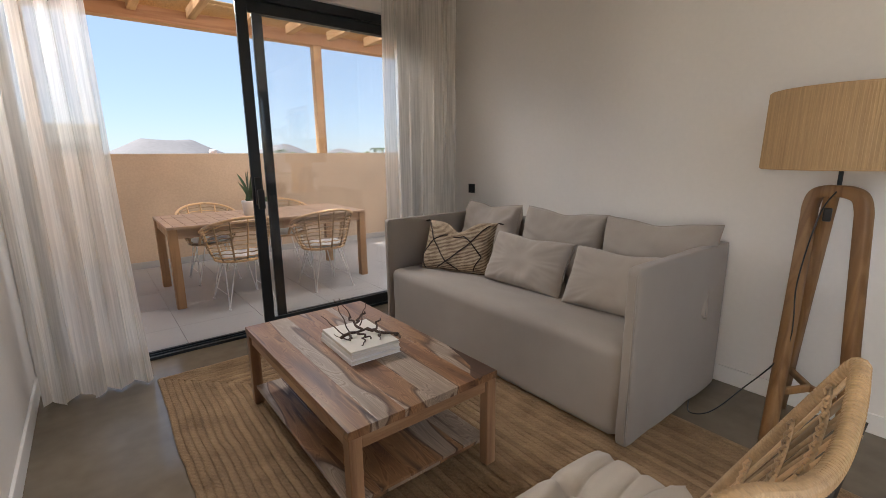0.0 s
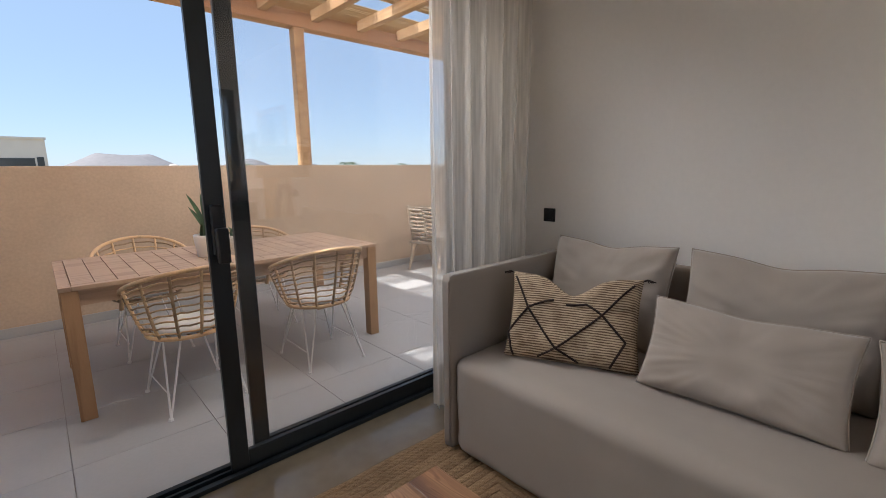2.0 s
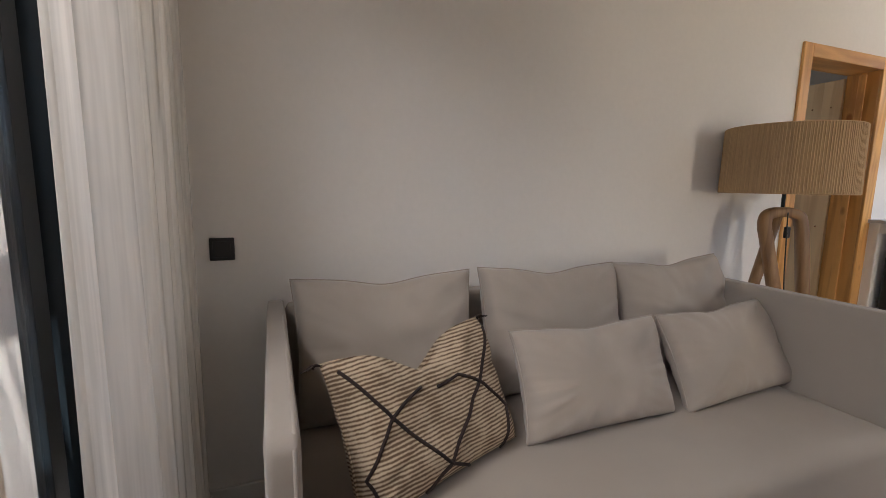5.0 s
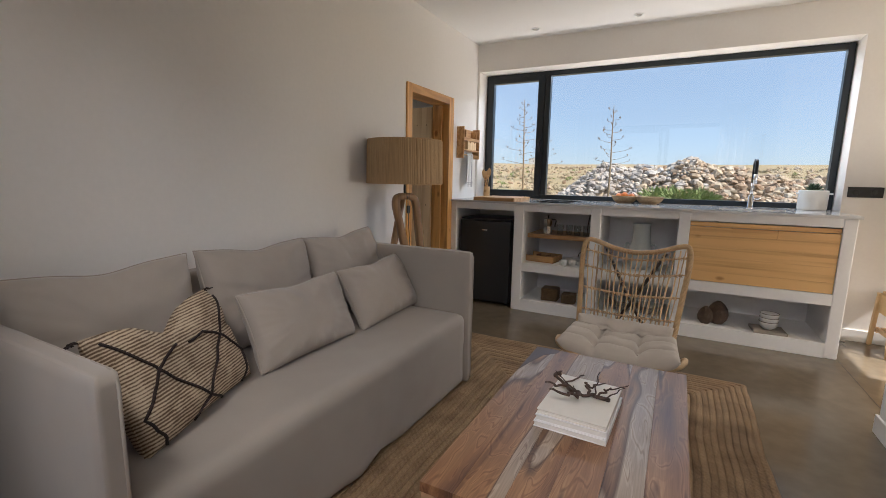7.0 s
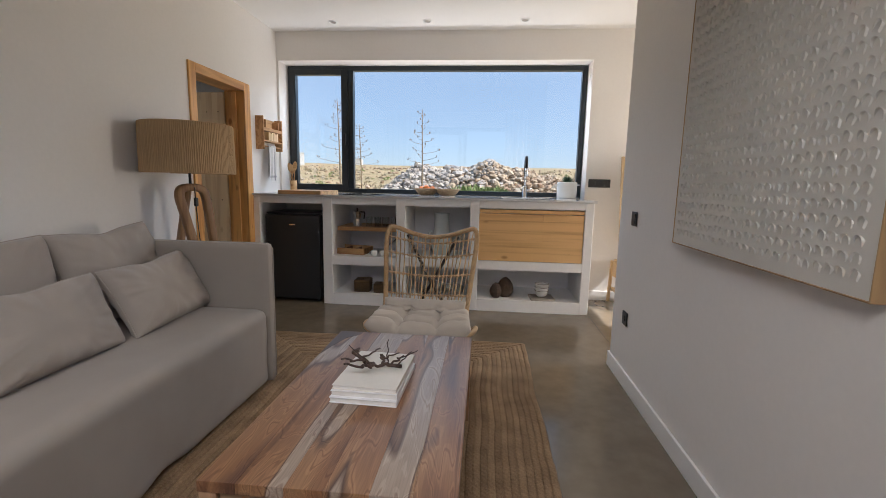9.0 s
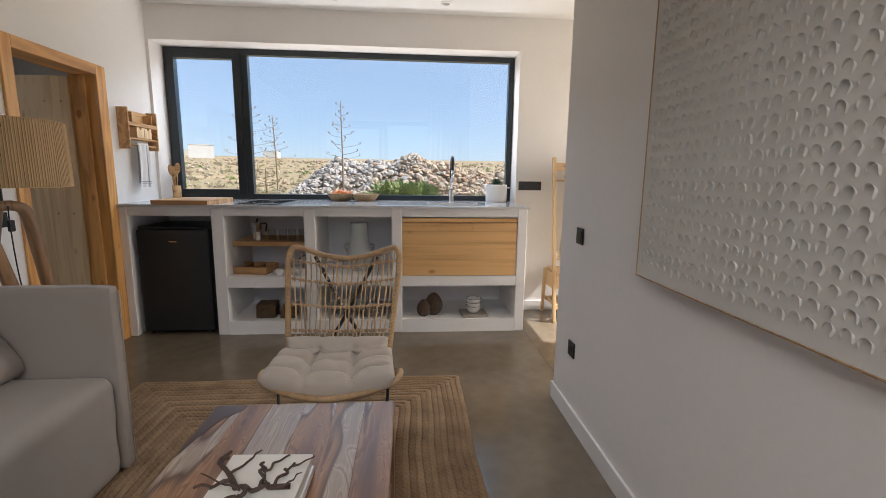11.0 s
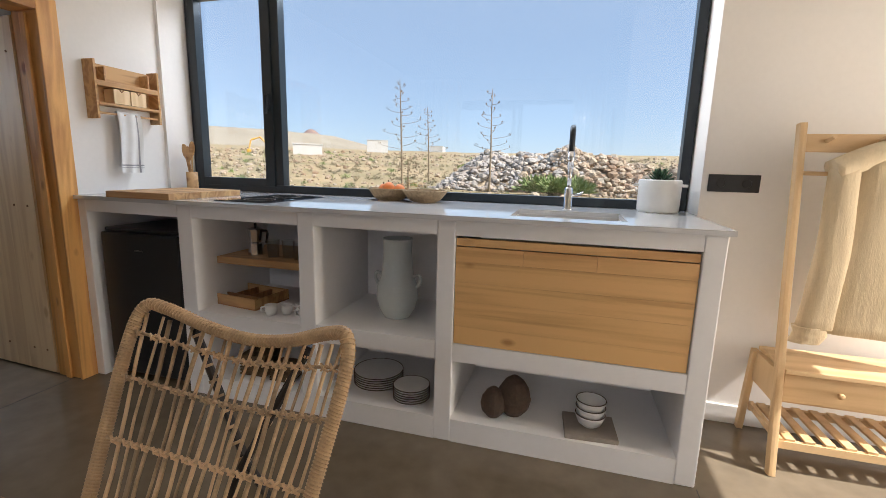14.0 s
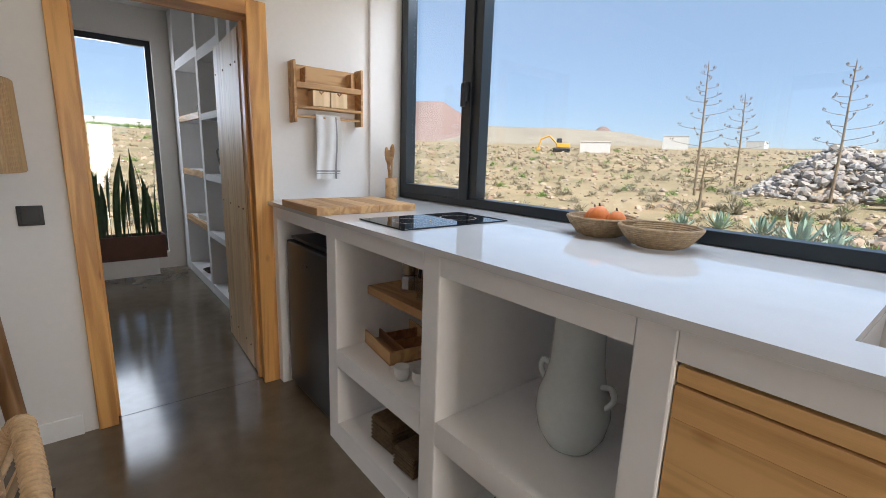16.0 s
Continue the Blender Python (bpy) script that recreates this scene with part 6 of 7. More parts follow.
def snake_pot(at, r, h, n, label, mat_pot, seed, tall):
    t = thing("potted_plant", label, "plant", at)
    part("pot", lathe([(0, 0), (r * 0.8, 0), (r, h * 0.9), (r, h), (r * 0.9, h), (r * 0.88, h * 0.85), (0, h * 0.85)], 28), mat_pot, t, smooth=True)
    part("soil", lathe([(0, h * 0.86), (r * 0.88, h * 0.86), (0, h * 0.9)], 16), M["soil"], t)
    q = random.Random(seed)
    for k in range(n):
        a, d = q.uniform(0, 6.28), q.uniform(0, r * 0.5)
        part("leaf", blade(tall * q.uniform(0.6, 1), 0.022, tall * q.uniform(0.2, 0.6), seed * 50 + k), M["leaf"], t, smooth=True).matrix_basis = pose(d * math.cos(a), d * math.sin(a), h * 0.86, 0, 0, math.degrees(a))
    return t


snake_pot((1.55, 4.86, TH), 0.085, 0.15, 9, "small snake plant in a pale ribbed pot on the outdoor table", M["whiteceramic"], 3, 0.34)
pot2 = snake_pot((1.73, 4.80, TH), 0.075, 0.135, 0, "white ribbed pot with a small green succulent on the outdoor table", M["whiteceramic"], 4, 0.1)
for k in range(22):
    a = k * 2.4
    part("leaf", blade(0.05 + 0.02 * (k % 3), 0.006, 0.03, 300 + k), M["succulent"], pot2, smooth=True).matrix_basis = pose(0.05 * math.cos(a) * (k / 22) ** 0.5, 0.05 * math.sin(a) * (k / 22) ** 0.5, 0.115, 0, 0, math.degrees(a))

# old rattan armchair and side table in the far corner
ac = thing("rattan_armchair", "weathered rattan armchair with a white seat cushion by the parapet", "chair", (4.62, 5.92, 0), -78)
for sx in (-1, 1):
    part("front_leg", T([(sx * 0.27, 0.25, 0), (sx * 0.27, 0.25, 0.62)], 0.016, 8), M["dark_rattan"], ac)
    part("back_leg", T(spline([(sx * 0.24, -0.30, 0), (sx * 0.24, -0.22, 0.4), (sx * 0.24, -0.30, 0.86)], 5), 0.016, 8), M["dark_rattan"], ac)
    part("arm", T([(sx * 0.25, -0.25, 0.60), (sx * 0.28, 0.0, 0.62), (sx * 0.275, 0.30, 0.60)], 0.019, 8), M["rattan"], ac, "pale wrapped arm rest")
    part("brace", T(spline([(sx * 0.27, 0.25, 0.05), (sx * 0.27, 0.12, 0.30), (sx * 0.26, 0.0, 0.37), (sx * 0.25, -0.12, 0.30), (sx * 0.24, -0.28, 0.05)], 5), 0.010, 6), M["dark_rattan"], ac)
for z, ya in ((0.37, 0.26), (0.37, -0.24)):
    part("seat_rail", T([(-0.27, ya, z), (0.27, ya, z)], 0.015, 8), M["dark_rattan"], ac)
part("seat_mat", B(-0.26, 0.26, -0.24, 0.26, 0.375, 0.395, bevel=0.005), M["dark_rattan"], ac)
for k in range(17):
    z = 0.42 + k * 0.026
    y = -0.225 - 0.075 * ((z - 0.4) / 0.46) ** 1.5
    part("woven_row", T([(-0.24, y, z), (-0.12, y - 0.018 * (1 if k % 2 else -1) - 0.01, z), (0, y, z), (0.12, y + 0.018 * (1 if k % 2 else -1) - 0.01, z), (0.24, y, z)], 0.012, 6), M["dark_rattan"], ac)
for x in (-0.12, 0.0, 0.12):
    part("back_stake", T([(x, -0.225, 0.38), (x, -0.30, 0.87)], 0.010, 6), M["dark_rattan"], ac)
part("cushion", soft_box(-0.25, 0.25, -0.22, 0.27, 0.396, 0.46, 0.025, 2, 0.004, 10), M["whiteceramic"], ac, "white seat cushion", smooth=True)
st = thing("rattan_side_table", "low square rattan side table on the terrace", "table", (4.62, 5.25, 0), 6)
for sx in (-1, 1):
    for sy in (-1, 1):
        part("leg", T([(sx * 0.25, sy * 0.22, 0), (sx * 0.25, sy * 0.22, 0.44)], 0.014, 8), M["dark_rattan"], st)
    for z in (0.13, 0.43):
        part("rail", T([(sx * 0.25, -0.22, z), (sx * 0.25, 0.22, z)], 0.012, 8), M["dark_rattan"], st)
        part("rail", T([(-0.25, sx * 0.22, z), (0.25, sx * 0.22, z)], 0.012, 8), M["dark_rattan"], st)
for k in range(11):
    part("top_cane", T([(-0.25 + k * 0.05, -0.22, 0.44), (-0.25 + k * 0.05, 0.22, 0.44)], 0.010, 6), M["dark_rattan"], st)
    part("shelf_cane", T([(-0.25, -0.22 + k * 0.044, 0.13), (0.25, -0.22 + k * 0.044, 0.13)], 0.008, 6), M["dark_rattan"], st)
# ---- hall: clothes stand with a bench ----
M["birch"] = wood("pale_birch", (0.66, 0.46, 0.25), (0.44, 0.27, 0.12), axis=2, ring=7, rough=0.5, knots=False, bands=1.2)
M["birchx"] = wood("pale_birch_rail", (0.66, 0.46, 0.25), (0.44, 0.27, 0.12), axis=0, ring=7, rough=0.5, knots=True, bands=1.2)
hs = thing("clothes_stand", "pale wooden clothes stand with a bench, drawers and shoe rack", "coat rack", (-1.06, -1.25, 0), 0)
HW = 0.45
for s in (-1, 1):
    part("post", oval_bar([(s * HW, 0.20, 0.0), (s * HW, 0.08, 0.75), (s * HW, -0.03, 1.52)], 0.015, 0.022, Vector((0, 1, 0))), M["birch"], hs)
    part("back_leg", oval_bar([(s * HW, -0.19, 0.0), (s * HW, -0.13, 0.45)], 0.015, 0.020, Vector((0, 1, 0))), M["birch"], hs)
    part("side_panel", B(min(s * HW, s * (HW - 0.02)), max(s * HW, s * (HW - 0.02)), -0.12, 0.11, 0.30, 0.448), M["birch"], hs)
    part("foot_rail", B(min(s * (HW - 0.02), s * (HW - 0.04)), max(s * (HW - 0.02), s * (HW - 0.04)), -0.17, 0.17, 0.13, 0.16), M["birch"], hs)
hb_ = part("hook_rail", B(-HW + 0.01, HW - 0.01, -0.03, -0.005, 1.40, 1.475, bevel=0.003), M["birchx"], hs)
for k in range(5):
    part("peg", T([(-0.36 + k * 0.18, -0.005, 1.445), (-0.36 + k * 0.18, 0.05, 1.462)], 0.009, 10), M["birch"], hb_)
part("hanging_bar", T([(-HW, 0.0, 1.31), (HW, 0.0, 1.31)], 0.009, 10), M["birchx"], hs)
part("bench_top", B(-HW + 0.02, HW - 0.02, -0.15, 0.14, 0.448, 0.468, bevel=0.003), M["birchx"], hs)
part("carcass", B(-HW + 0.021, HW - 0.021, -0.12, 0.10, 0.30, 0.447), M["birchx"], hs)
for a, b in ((-HW + 0.03, -0.005), (0.005, HW - 0.03)):
    d = part("drawer", B(a, b, 0.101, 0.118, 0.312, 0.440, bevel=0.002), M["birchx"], hs)
    part("knob", lathe([(0.006, 0), (0.006, 0.012), (0.014, 0.02), (0.010, 0.028), (0, 0.03)], 14), M["birch"], d).matrix_basis = pose((a + b) / 2, 0.118, 0.376, -90, 0, 0)
for y in (-0.17, 0.15):
    part("rack_rail", B(-HW + 0.02, HW - 0.02, y, y + 0.022, 0.115, 0.15), M["birchx"], hs)
for k in range(11):
    part("slat", B(-HW + 0.06 + k * 0.075, -HW + 0.10 + k * 0.075, -0.16, 0.165, 0.15, 0.162, bevel=0.002), M["birch"], hs)

M["knit"] = mat("cream_knit", (0.66, 0.54, 0.36), 0.95, var=0.08, scale=12, fine=70, bump=0.7, dist=0.006, stretch=(4, 4, 0.6))
sw = thing("knitted_cardigan", "cream knitted cardigan hanging from the clothes stand", "cardigan", (-1.0, -1.235, 0))


def limp(cx, cy, z0, z1, w0, w1, d, seed):
    bm = bmesh.new()
    n = 20
    rings = []
    for i in range(19):
        v = i / 18
        z = z1 + (z0 - z1) * v
        w = w0 + (w1 - w0) * v
        rings.append([bm.verts.new((cx + 0.03 * math.sin(v * 2 + seed) + w * math.cos(a) * (1 + 0.12 * noise.noise(Vector((a * 2, v * 3, seed)))), cy + d * math.sin(a) * (1 + 0.4 * noise.noise(Vector((a * 2.2, v * 2, seed + 3)))), z)) for a in (2 * math.pi * k / n for k in range(n))])
    for a, b in zip(rings, rings[1:]):
        for k in range(n):
            bm.faces.new((a[k], a[(k + 1) % n], b[(k + 1) % n], b[k]))
    bm.faces.new(rings[0][::-1])
    bm.faces.new(rings[-1])
    return bm


part("body", limp(0.0, 0, 0.62, 1.38, 0.16, 0.22, 0.055, 1), M["knit"], sw, smooth=True)
part("sleeve", limp(0.26, 0.02, 0.64, 1.33, 0.055, 0.07, 0.04, 4), M["knit"], sw, smooth=True)
part("sleeve", limp(-0.26, 0.02, 0.64, 1.33, 0.055, 0.07, 0.04, 9), M["knit"], sw, smooth=True)
part("cuff", limp(0.29, 0.02, 0.57, 0.645, 0.066, 0.060, 0.042, 4), M["knit"], sw, smooth=True)
part("shoulder", T(spline([(-0.28, 0.02, 1.32), (-0.1, 0.0, 1.40), (0.1, 0, 1.40), (0.28, 0.02, 1.32)], 6), 0.05, 10), M["knit"], sw, smooth=True)
part("hanger_hook", T(spline([(0, 0, 1.42), (0.0, 0, 1.455), (0.014, 0.004, 1.475), (0.0, 0.014, 1.49)], 5), 0.003, 6), M["chrome"], sw)

# ---- bedroom beyond the door ----
bw = tagged(thing("window_2", "tall black-framed bedroom window", "window"), kind="structure")
part("window_frame", boxes((BX + 0.07, BX + 0.13, -0.75, -0.70, 0.19, 2.48), (BX + 0.07, BX + 0.13, 0.40, 0.45, 0.19, 2.48), (BX + 0.07, BX + 0.13, -0.70, 0.40, 0.19, 0.24), (BX + 0.07, BX + 0.13, -0.70, 0.40, 2.42, 2.48)), M["black"], bw)
p = part("pane", B(BX + 0.095, BX + 0.103, -0.70, 0.40, 0.24, 2.42), M["glass"], bw)
p.visible_shadow = False
bs = thing("shelf_wall", "white masonry shelf wall with timber-edged shelves in the bedroom", "shelf")
YF = -0.92
for x in (3.98, 4.29, 5.07, 6.16):
    part("upright", B(x, x + (0.085 if x < 6 else 0.235), BY + 0.001, YF, 0, 2.788), M["masonry"], bs)
for a, b, zs in ((4.375, 5.07, (0.0, 0.56, 1.09, 1.62, 2.12)), (5.155, 6.16, (0.0, 0.60, 1.10, 1.64, 2.17))):
    for z in zs:
        part("shelf", B(a, b, BY + 0.001, YF - 0.002, z, z + (0.09 if z in (0.0, 2.12, 2.17) else 0.055)), M["masonry"], bs)
        if b > 6 and 0.3 < z < 2:
            part("timber_edge", B(a, b, YF - 0.03, YF + 0.004, z + 0.0, z + 0.06, bevel=0.003), M["oak"], bs)
part("plinth", B(3.23, 3.98, BY + 0.001, YF, 0, 0.09), M["masonry"], bs)
pl = thing("planter", "long rust-brown planter with upright snake plants at the window", "plant", (6.22, -0.21, 0.19))
part("trough", boxes((-0.12, 0.12, -0.48, 0.48, 0.0, 0.02), (-0.12, -0.10, -0.48, 0.48, 0.02, 0.25), (0.10, 0.12, -0.48, 0.48, 0.02, 0.25), (-0.10, 0.10, -0.48, -0.46, 0.02, 0.25), (-0.10, 0.10, 0.46, 0.48, 0.02, 0.25), bevel=0.003), M["rust"], pl)
part("soil", B(-0.10, 0.10, -0.46, 0.46, 0.02, 0.21), M["soil"], pl)
part("stand", B(-0.10, 0.10, -0.40, 0.40, -0.19, 0.0), M["masonry"], pl)
q = random.Random(12)
for k in range(26):
    part("leaf", blade(q.uniform(0.55, 1.05), 0.028, q.uniform(0.02, 0.16), 700 + k, 1.4), M["leaf"], pl, smooth=True).matrix_basis = pose(q.uniform(-0.06, 0.06), -0.42 + 0.84 * k / 25, 0.2, 0, 0, q.uniform(0, 360))
bk_ = thing("wire_basket", "dark round basket on the bedroom shelf", "basket", (4.72, -1.10, 0.09))
for k in range(9):
    part("hoop", T([(0.15 * math.cos(a), 0.12 * math.sin(a), 0.01 + k * 0.028) for a in (2 * math.pi * j / 24 for j in range(24))], 0.007, 5, closed=True), M["darkwicker"], bk_)
part("base", lathe([(0, 0), (0.13, 0), (0.13, 0.008), (0, 0.008)], 20), M["darkwicker"], bk_)
fz = thing("linen_bag", "bundled pale linen bag on the bedroom shelf", "bag", (4.72, -1.08, 1.147))
part("bag_body", limp(0, 0, 0.0, 0.22, 0.05, 0.16, 0.09, 5), M["towel"], fz, smooth=True)
part("strap", T(spline([(-0.1, 0.07, 0.1), (-0.04, 0.11, 0.22), (0.06, 0.11, 0.2), (0.12, 0.08, 0.08)], 6), 0.008, 6), M["stone"], fz)
dk = thing("driftwood", "pale carved driftwood piece on the bedroom shelf", "ornament", (5.5, -1.05, 1.697))
part("branch", tube(T(spline([(-0.18, 0, 0.03), (-0.05, 0.02, 0.06), (0.08, 0, 0.15), (0.1, 0.02, 0.28)], 6), 0.035, 8, r_end=0.012), spline([(0.0, 0, 0.05), (0.14, 0.03, 0.04), (0.22, 0.02, 0.10)], 6), 0.028, 8, r_end=0.012), M["stone"], dk, smooth=True)
fb = thing("book", "closed pale book on the bedroom shelf", "book", (5.5, -1.02, 0.66), 12)
part("page_block", B(-0.1, 0.1, -0.07, 0.07, 0.003, 0.05), M["paper"], fb)
part("cover", boxes((-0.105, 0.105, -0.075, 0.075, 0, 0.003), (-0.105, 0.105, -0.075, 0.075, 0.05, 0.053)), M["cover2"], fb)
for k, z in enumerate((0.09,)):
    tx = thing("pebble_dish", "small dark dish on the lowest bedroom shelf", "dish", (5.55, -1.03, z))
    part("dish_body", lathe([(0, 0), (0.06, 0), (0.1, 0.04), (0.093, 0.04), (0.055, 0.01), (0, 0.01)], 20), M["brownclay"], tx)
# ---- rocks, plants, houses and hills ----
def from_lists(name, verts, faces, material, smooth=False):
    me = bpy.data.meshes.new(name)
    me.from_pydata(verts, [], faces)
    me.materials.append(material)
    if smooth:
        for p in me.polygons:
            p.use_smooth = True
    return new(name, me)


def rock_shapes(n, subdiv):
    out = []
    for k in range(n):
        bm = bmesh.new()
        bmesh.ops.create_icosphere(bm, subdivisions=subdiv, radius=1)
        for v in bm.verts:
            d = v.co.normalized()
            f = 1 + 0.55 * noise.noise(d * 1.3 + Vector((k * 7, 0, 0))) + 0.25 * noise.noise(d * 3 + Vector((0, k * 5, 0)))
            for c in range(4):
                nrm = Vector((math.sin(k * 3 + c * 2.1), math.cos(k * 5 + c * 1.7), math.sin(c * 2.9 + k))).normalized()
                f = min(f, 0.82 / max(0.01, d.dot(nrm))) if d.dot(nrm) > 0.5 else f
            v.co = d * f
        vs = np.array([v.co[:] for v in bm.verts])
        fs = [[v.index for v in f.verts] for f in bm.faces]
        out.append((vs, fs))
        bm.free()
    return out


def scatter(name, spots, shapes, material, label="", parent=None):
    verts, faces = [], []
    q = random.Random(len(spots))
    for x, y, z, s in spots:
        vs, fs = shapes[q.randrange(len(shapes))]
        m = np.array(Euler((q.uniform(0, 6.28), q.uniform(0, 6.28), q.uniform(0, 6.28))).to_matrix()) * s
        m = np.diag((1, 1, q.uniform(0.55, 0.95))) @ m
        o = len(verts)
        verts.extend((vs @ m.T + np.array((x, y, z))).tolist())
        faces.extend([[o + i for i in f] for f in fs])
    ob = from_lists(name, verts, faces, material)
    tagged(ob, label, name.replace("_", " "), "", "stuff")
    return ob


def island_mat(name, cols, rough=0.9, bump=0.5, fine=25.0):
    """Each loose piece takes its own tone."""
    m = mat(name, cols[0], rough, var=0.2, scale=6, fine=fine, bump=bump, dist=0.02)
    nt = m.node_tree
    g, r, mx = nt.nodes.new("ShaderNodeNewGeometry"), nt.nodes.new("ShaderNodeValToRGB"), nt.nodes.new("ShaderNodeMix")
    e = r.color_ramp.elements
    e[0].color, e[1].color = (*cols[0], 1), (*cols[-1], 1)
    for k, c in enumerate(cols[1:-1]):
        n = e.new((k + 1) / (len(cols) - 1))
        n.color = (*c, 1)
    nt.links.new(g.outputs["Random Per Island"], r.inputs[0])
    mx.data_type, mx.blend_type = "RGBA", "MULTIPLY"
    mx.inputs[0].default_value = 1.0
    ramp = nt.nodes[m["ramp"]]
    ramp.color_ramp.elements[0].color, ramp.color_ramp.elements[1].color = (0.7, 0.7, 0.7, 1), (1.15, 1.15, 1.15, 1)
    nt.links.new(r.outputs[0], mx.inputs[6])
    nt.links.new(ramp.outputs[0], mx.inputs[7])
    nt.links.new(mx.outputs[2], nt.nodes["Principled BSDF"].inputs["Base Color"])
    return m


M["rock"] = island_mat("volcanic_rubble", ((0.26, 0.245, 0.24), (0.40, 0.33, 0.26), (0.38, 0.36, 0.34), (0.46, 0.40, 0.32), (0.22, 0.21, 0.205)))
M["rock2"] = island_mat("ochre_rubble", ((0.36, 0.26, 0.17), (0.45, 0.36, 0.25), (0.28, 0.18, 0.11), (0.46, 0.40, 0.31)))
M["bush"] = island_mat("dry_shrub", ((0.17, 0.28, 0.06), (0.26, 0.34, 0.10), (0.12, 0.20, 0.05)), 0.8, 0.2)
M["spurge"] = island_mat("spurge_leaf", ((0.20, 0.28, 0.085), (0.28, 0.34, 0.13), (0.14, 0.21, 0.06)), 0.8, 0.2)
M["ridge"] = mat("dry_ridge", (0.29, 0.25, 0.185), 1.0, var=0.15, scale=0.006, fine=0.05, bump=0.0)
M["drybush"] = island_mat("grey_dry_shrub", ((0.36, 0.31, 0.20), (0.26, 0.23, 0.14), (0.42, 0.36, 0.25)), 0.9, 0.2)
M["agave"] = mat("agave_leaf", (0.25, 0.33, 0.24), 0.5, var=0.15, scale=6, bump=0.1, rand=0.2)
M["stalk"] = mat("dry_agave_stalk", (0.24, 0.18, 0.11), 0.9, var=0.3, scale=10, bump=0.4)
M["palm"] = mat("palm_frond", (0.07, 0.11, 0.035), 0.6, var=0.3, scale=4, bump=0.1)
M["trunk"] = mat("palm_trunk", (0.18, 0.13, 0.08), 0.9, var=0.3, scale=10, bump=0.5)
M["hillmat"] = mat("hazy_hill", (0.20, 0.19, 0.19), 1.0, var=0.15, scale=0.006, fine=0.05, bump=0.0)
M["redhill"] = mat("red_volcano", (0.235, 0.165, 0.14), 1.0, var=0.15, scale=0.006, fine=0.05, bump=0.0)
M["house"] = mat("white_house_render", (0.62, 0.60, 0.56), 0.9, var=0.04, scale=1, bump=0.05)
M["darkglass"] = mat("dark_window", (0.03, 0.04, 0.05), 0.1, var=0.1, bump=0.0)
M["rooftile"] = mat("orange_roof", (0.52, 0.22, 0.10), 0.9, var=0.2, scale=4, bump=0.3)
M["yellow"] = mat("yellow_digger_paint", (0.62, 0.34, 0.04), 0.5, var=0.1, bump=0.0)

big, small = rock_shapes(7, 2), rock_shapes(6, 1)
q = random.Random(21)
spots = []


def pile_height(x, y):
    a = (x - 1.2) / 6.0
    prof = max(0.0, 1 - a ** 4) ** 0.8 * (1.0 + 0.10 * math.sin(x * 1.3 + 1) + 0.07 * math.sin(x * 2.9))
    return 2.05 * prof * max(0.0, 1 - ((y + 25.0) / 3.4) ** 2) ** 0.8


for k in range(5200):
    x, y = q.uniform(-5.4, 7.6), q.uniform(-28.0, -21.6)
    h = pile_height(x, y)
    if h > 0.05 or q.random() < 0.25:
        s = q.choice((0.06, 0.08, 0.10, 0.12, 0.15, 0.19, 0.24)) * q.uniform(0.8, 1.2)
        spots.append((x, y, ground_height(x, y) + h * q.uniform(0.72, 1.0) - 0.02, s))
ochre, grey = [], []
for p in spots:
    (ochre if q.random() < 0.5 - 0.22 * (p[0] - 0.4 + 1.2 * math.sin(p[2] * 2.3 + p[1])) else grey).append(p)
scatter("rock_pile", grey, small, M["rock"], "heap of pale and dark grey volcanic rocks on the dry land")
scatter("rock_pile", ochre, small, M["rock2"], "heap of ochre volcanic rocks on the dry land")
bm = bmesh.new()
grid_surface(bm, lambda u, v: Vector((-5.6 + 13.4 * u, -28.4 + 6.8 * v, ground_height(-5.6 + 13.4 * u, -28.4 + 6.8 * v) - 0.15 + 0.82 * pile_height(-5.6 + 13.4 * u, -28.4 + 6.8 * v))), 40, 24)
tagged(link_mesh("rubble_mound", bm, M["rock2"], True), "earth mound under the rock heap", "mound", "", "stuff")
spots = []
for k in range(420):                                     # lower heap further off
    x, y = q.uniform(-16, -4), q.uniform(-36, -29)
    h = 1.5 * max(0, 1 - ((x + 10) / 6) ** 2) * max(0, 1 - ((y + 32.5) / 3.5) ** 2)
    spots.append((x, y, ground_height(x, y) + h * q.uniform(0.7, 1), q.uniform(0.14, 0.45)))
scatter("rock_pile", spots, big, M["rock2"], "low heap of ochre rocks on the dry land")
spots = []
for k in range(8000):
    d = 8.2 * math.exp(q.random() ** 0.9 * 3.0)
    a = q.uniform(radians(-125), radians(12))
    x, y = 1.5 + d * math.cos(a), 1.0 + d * math.sin(a)
    spots.append((x, y, ground_height(x, y) + 0.01 * d / 10, q.choice((0.03, 0.05, 0.05, 0.08, 0.13)) * (0.7 + d / 40) * q.uniform(0.7, 1.3)))
scatter("loose_stones", spots, small, M["rock2"], "loose stones strewn over the dry land")
spots = []
for k in range(520):
    x, y = q.uniform(-9.0, 2.2), q.uniform(-19.0, -8.8)
    spots.append((x, y, ground_height(x, y) + 0.03, q.choice((0.07, 0.10, 0.14, 0.20, 0.26)) * q.uniform(0.8, 1.2)))
scatter("field_stones", spots, big, M["rock2"], "broken ochre field stones lying close to the house")


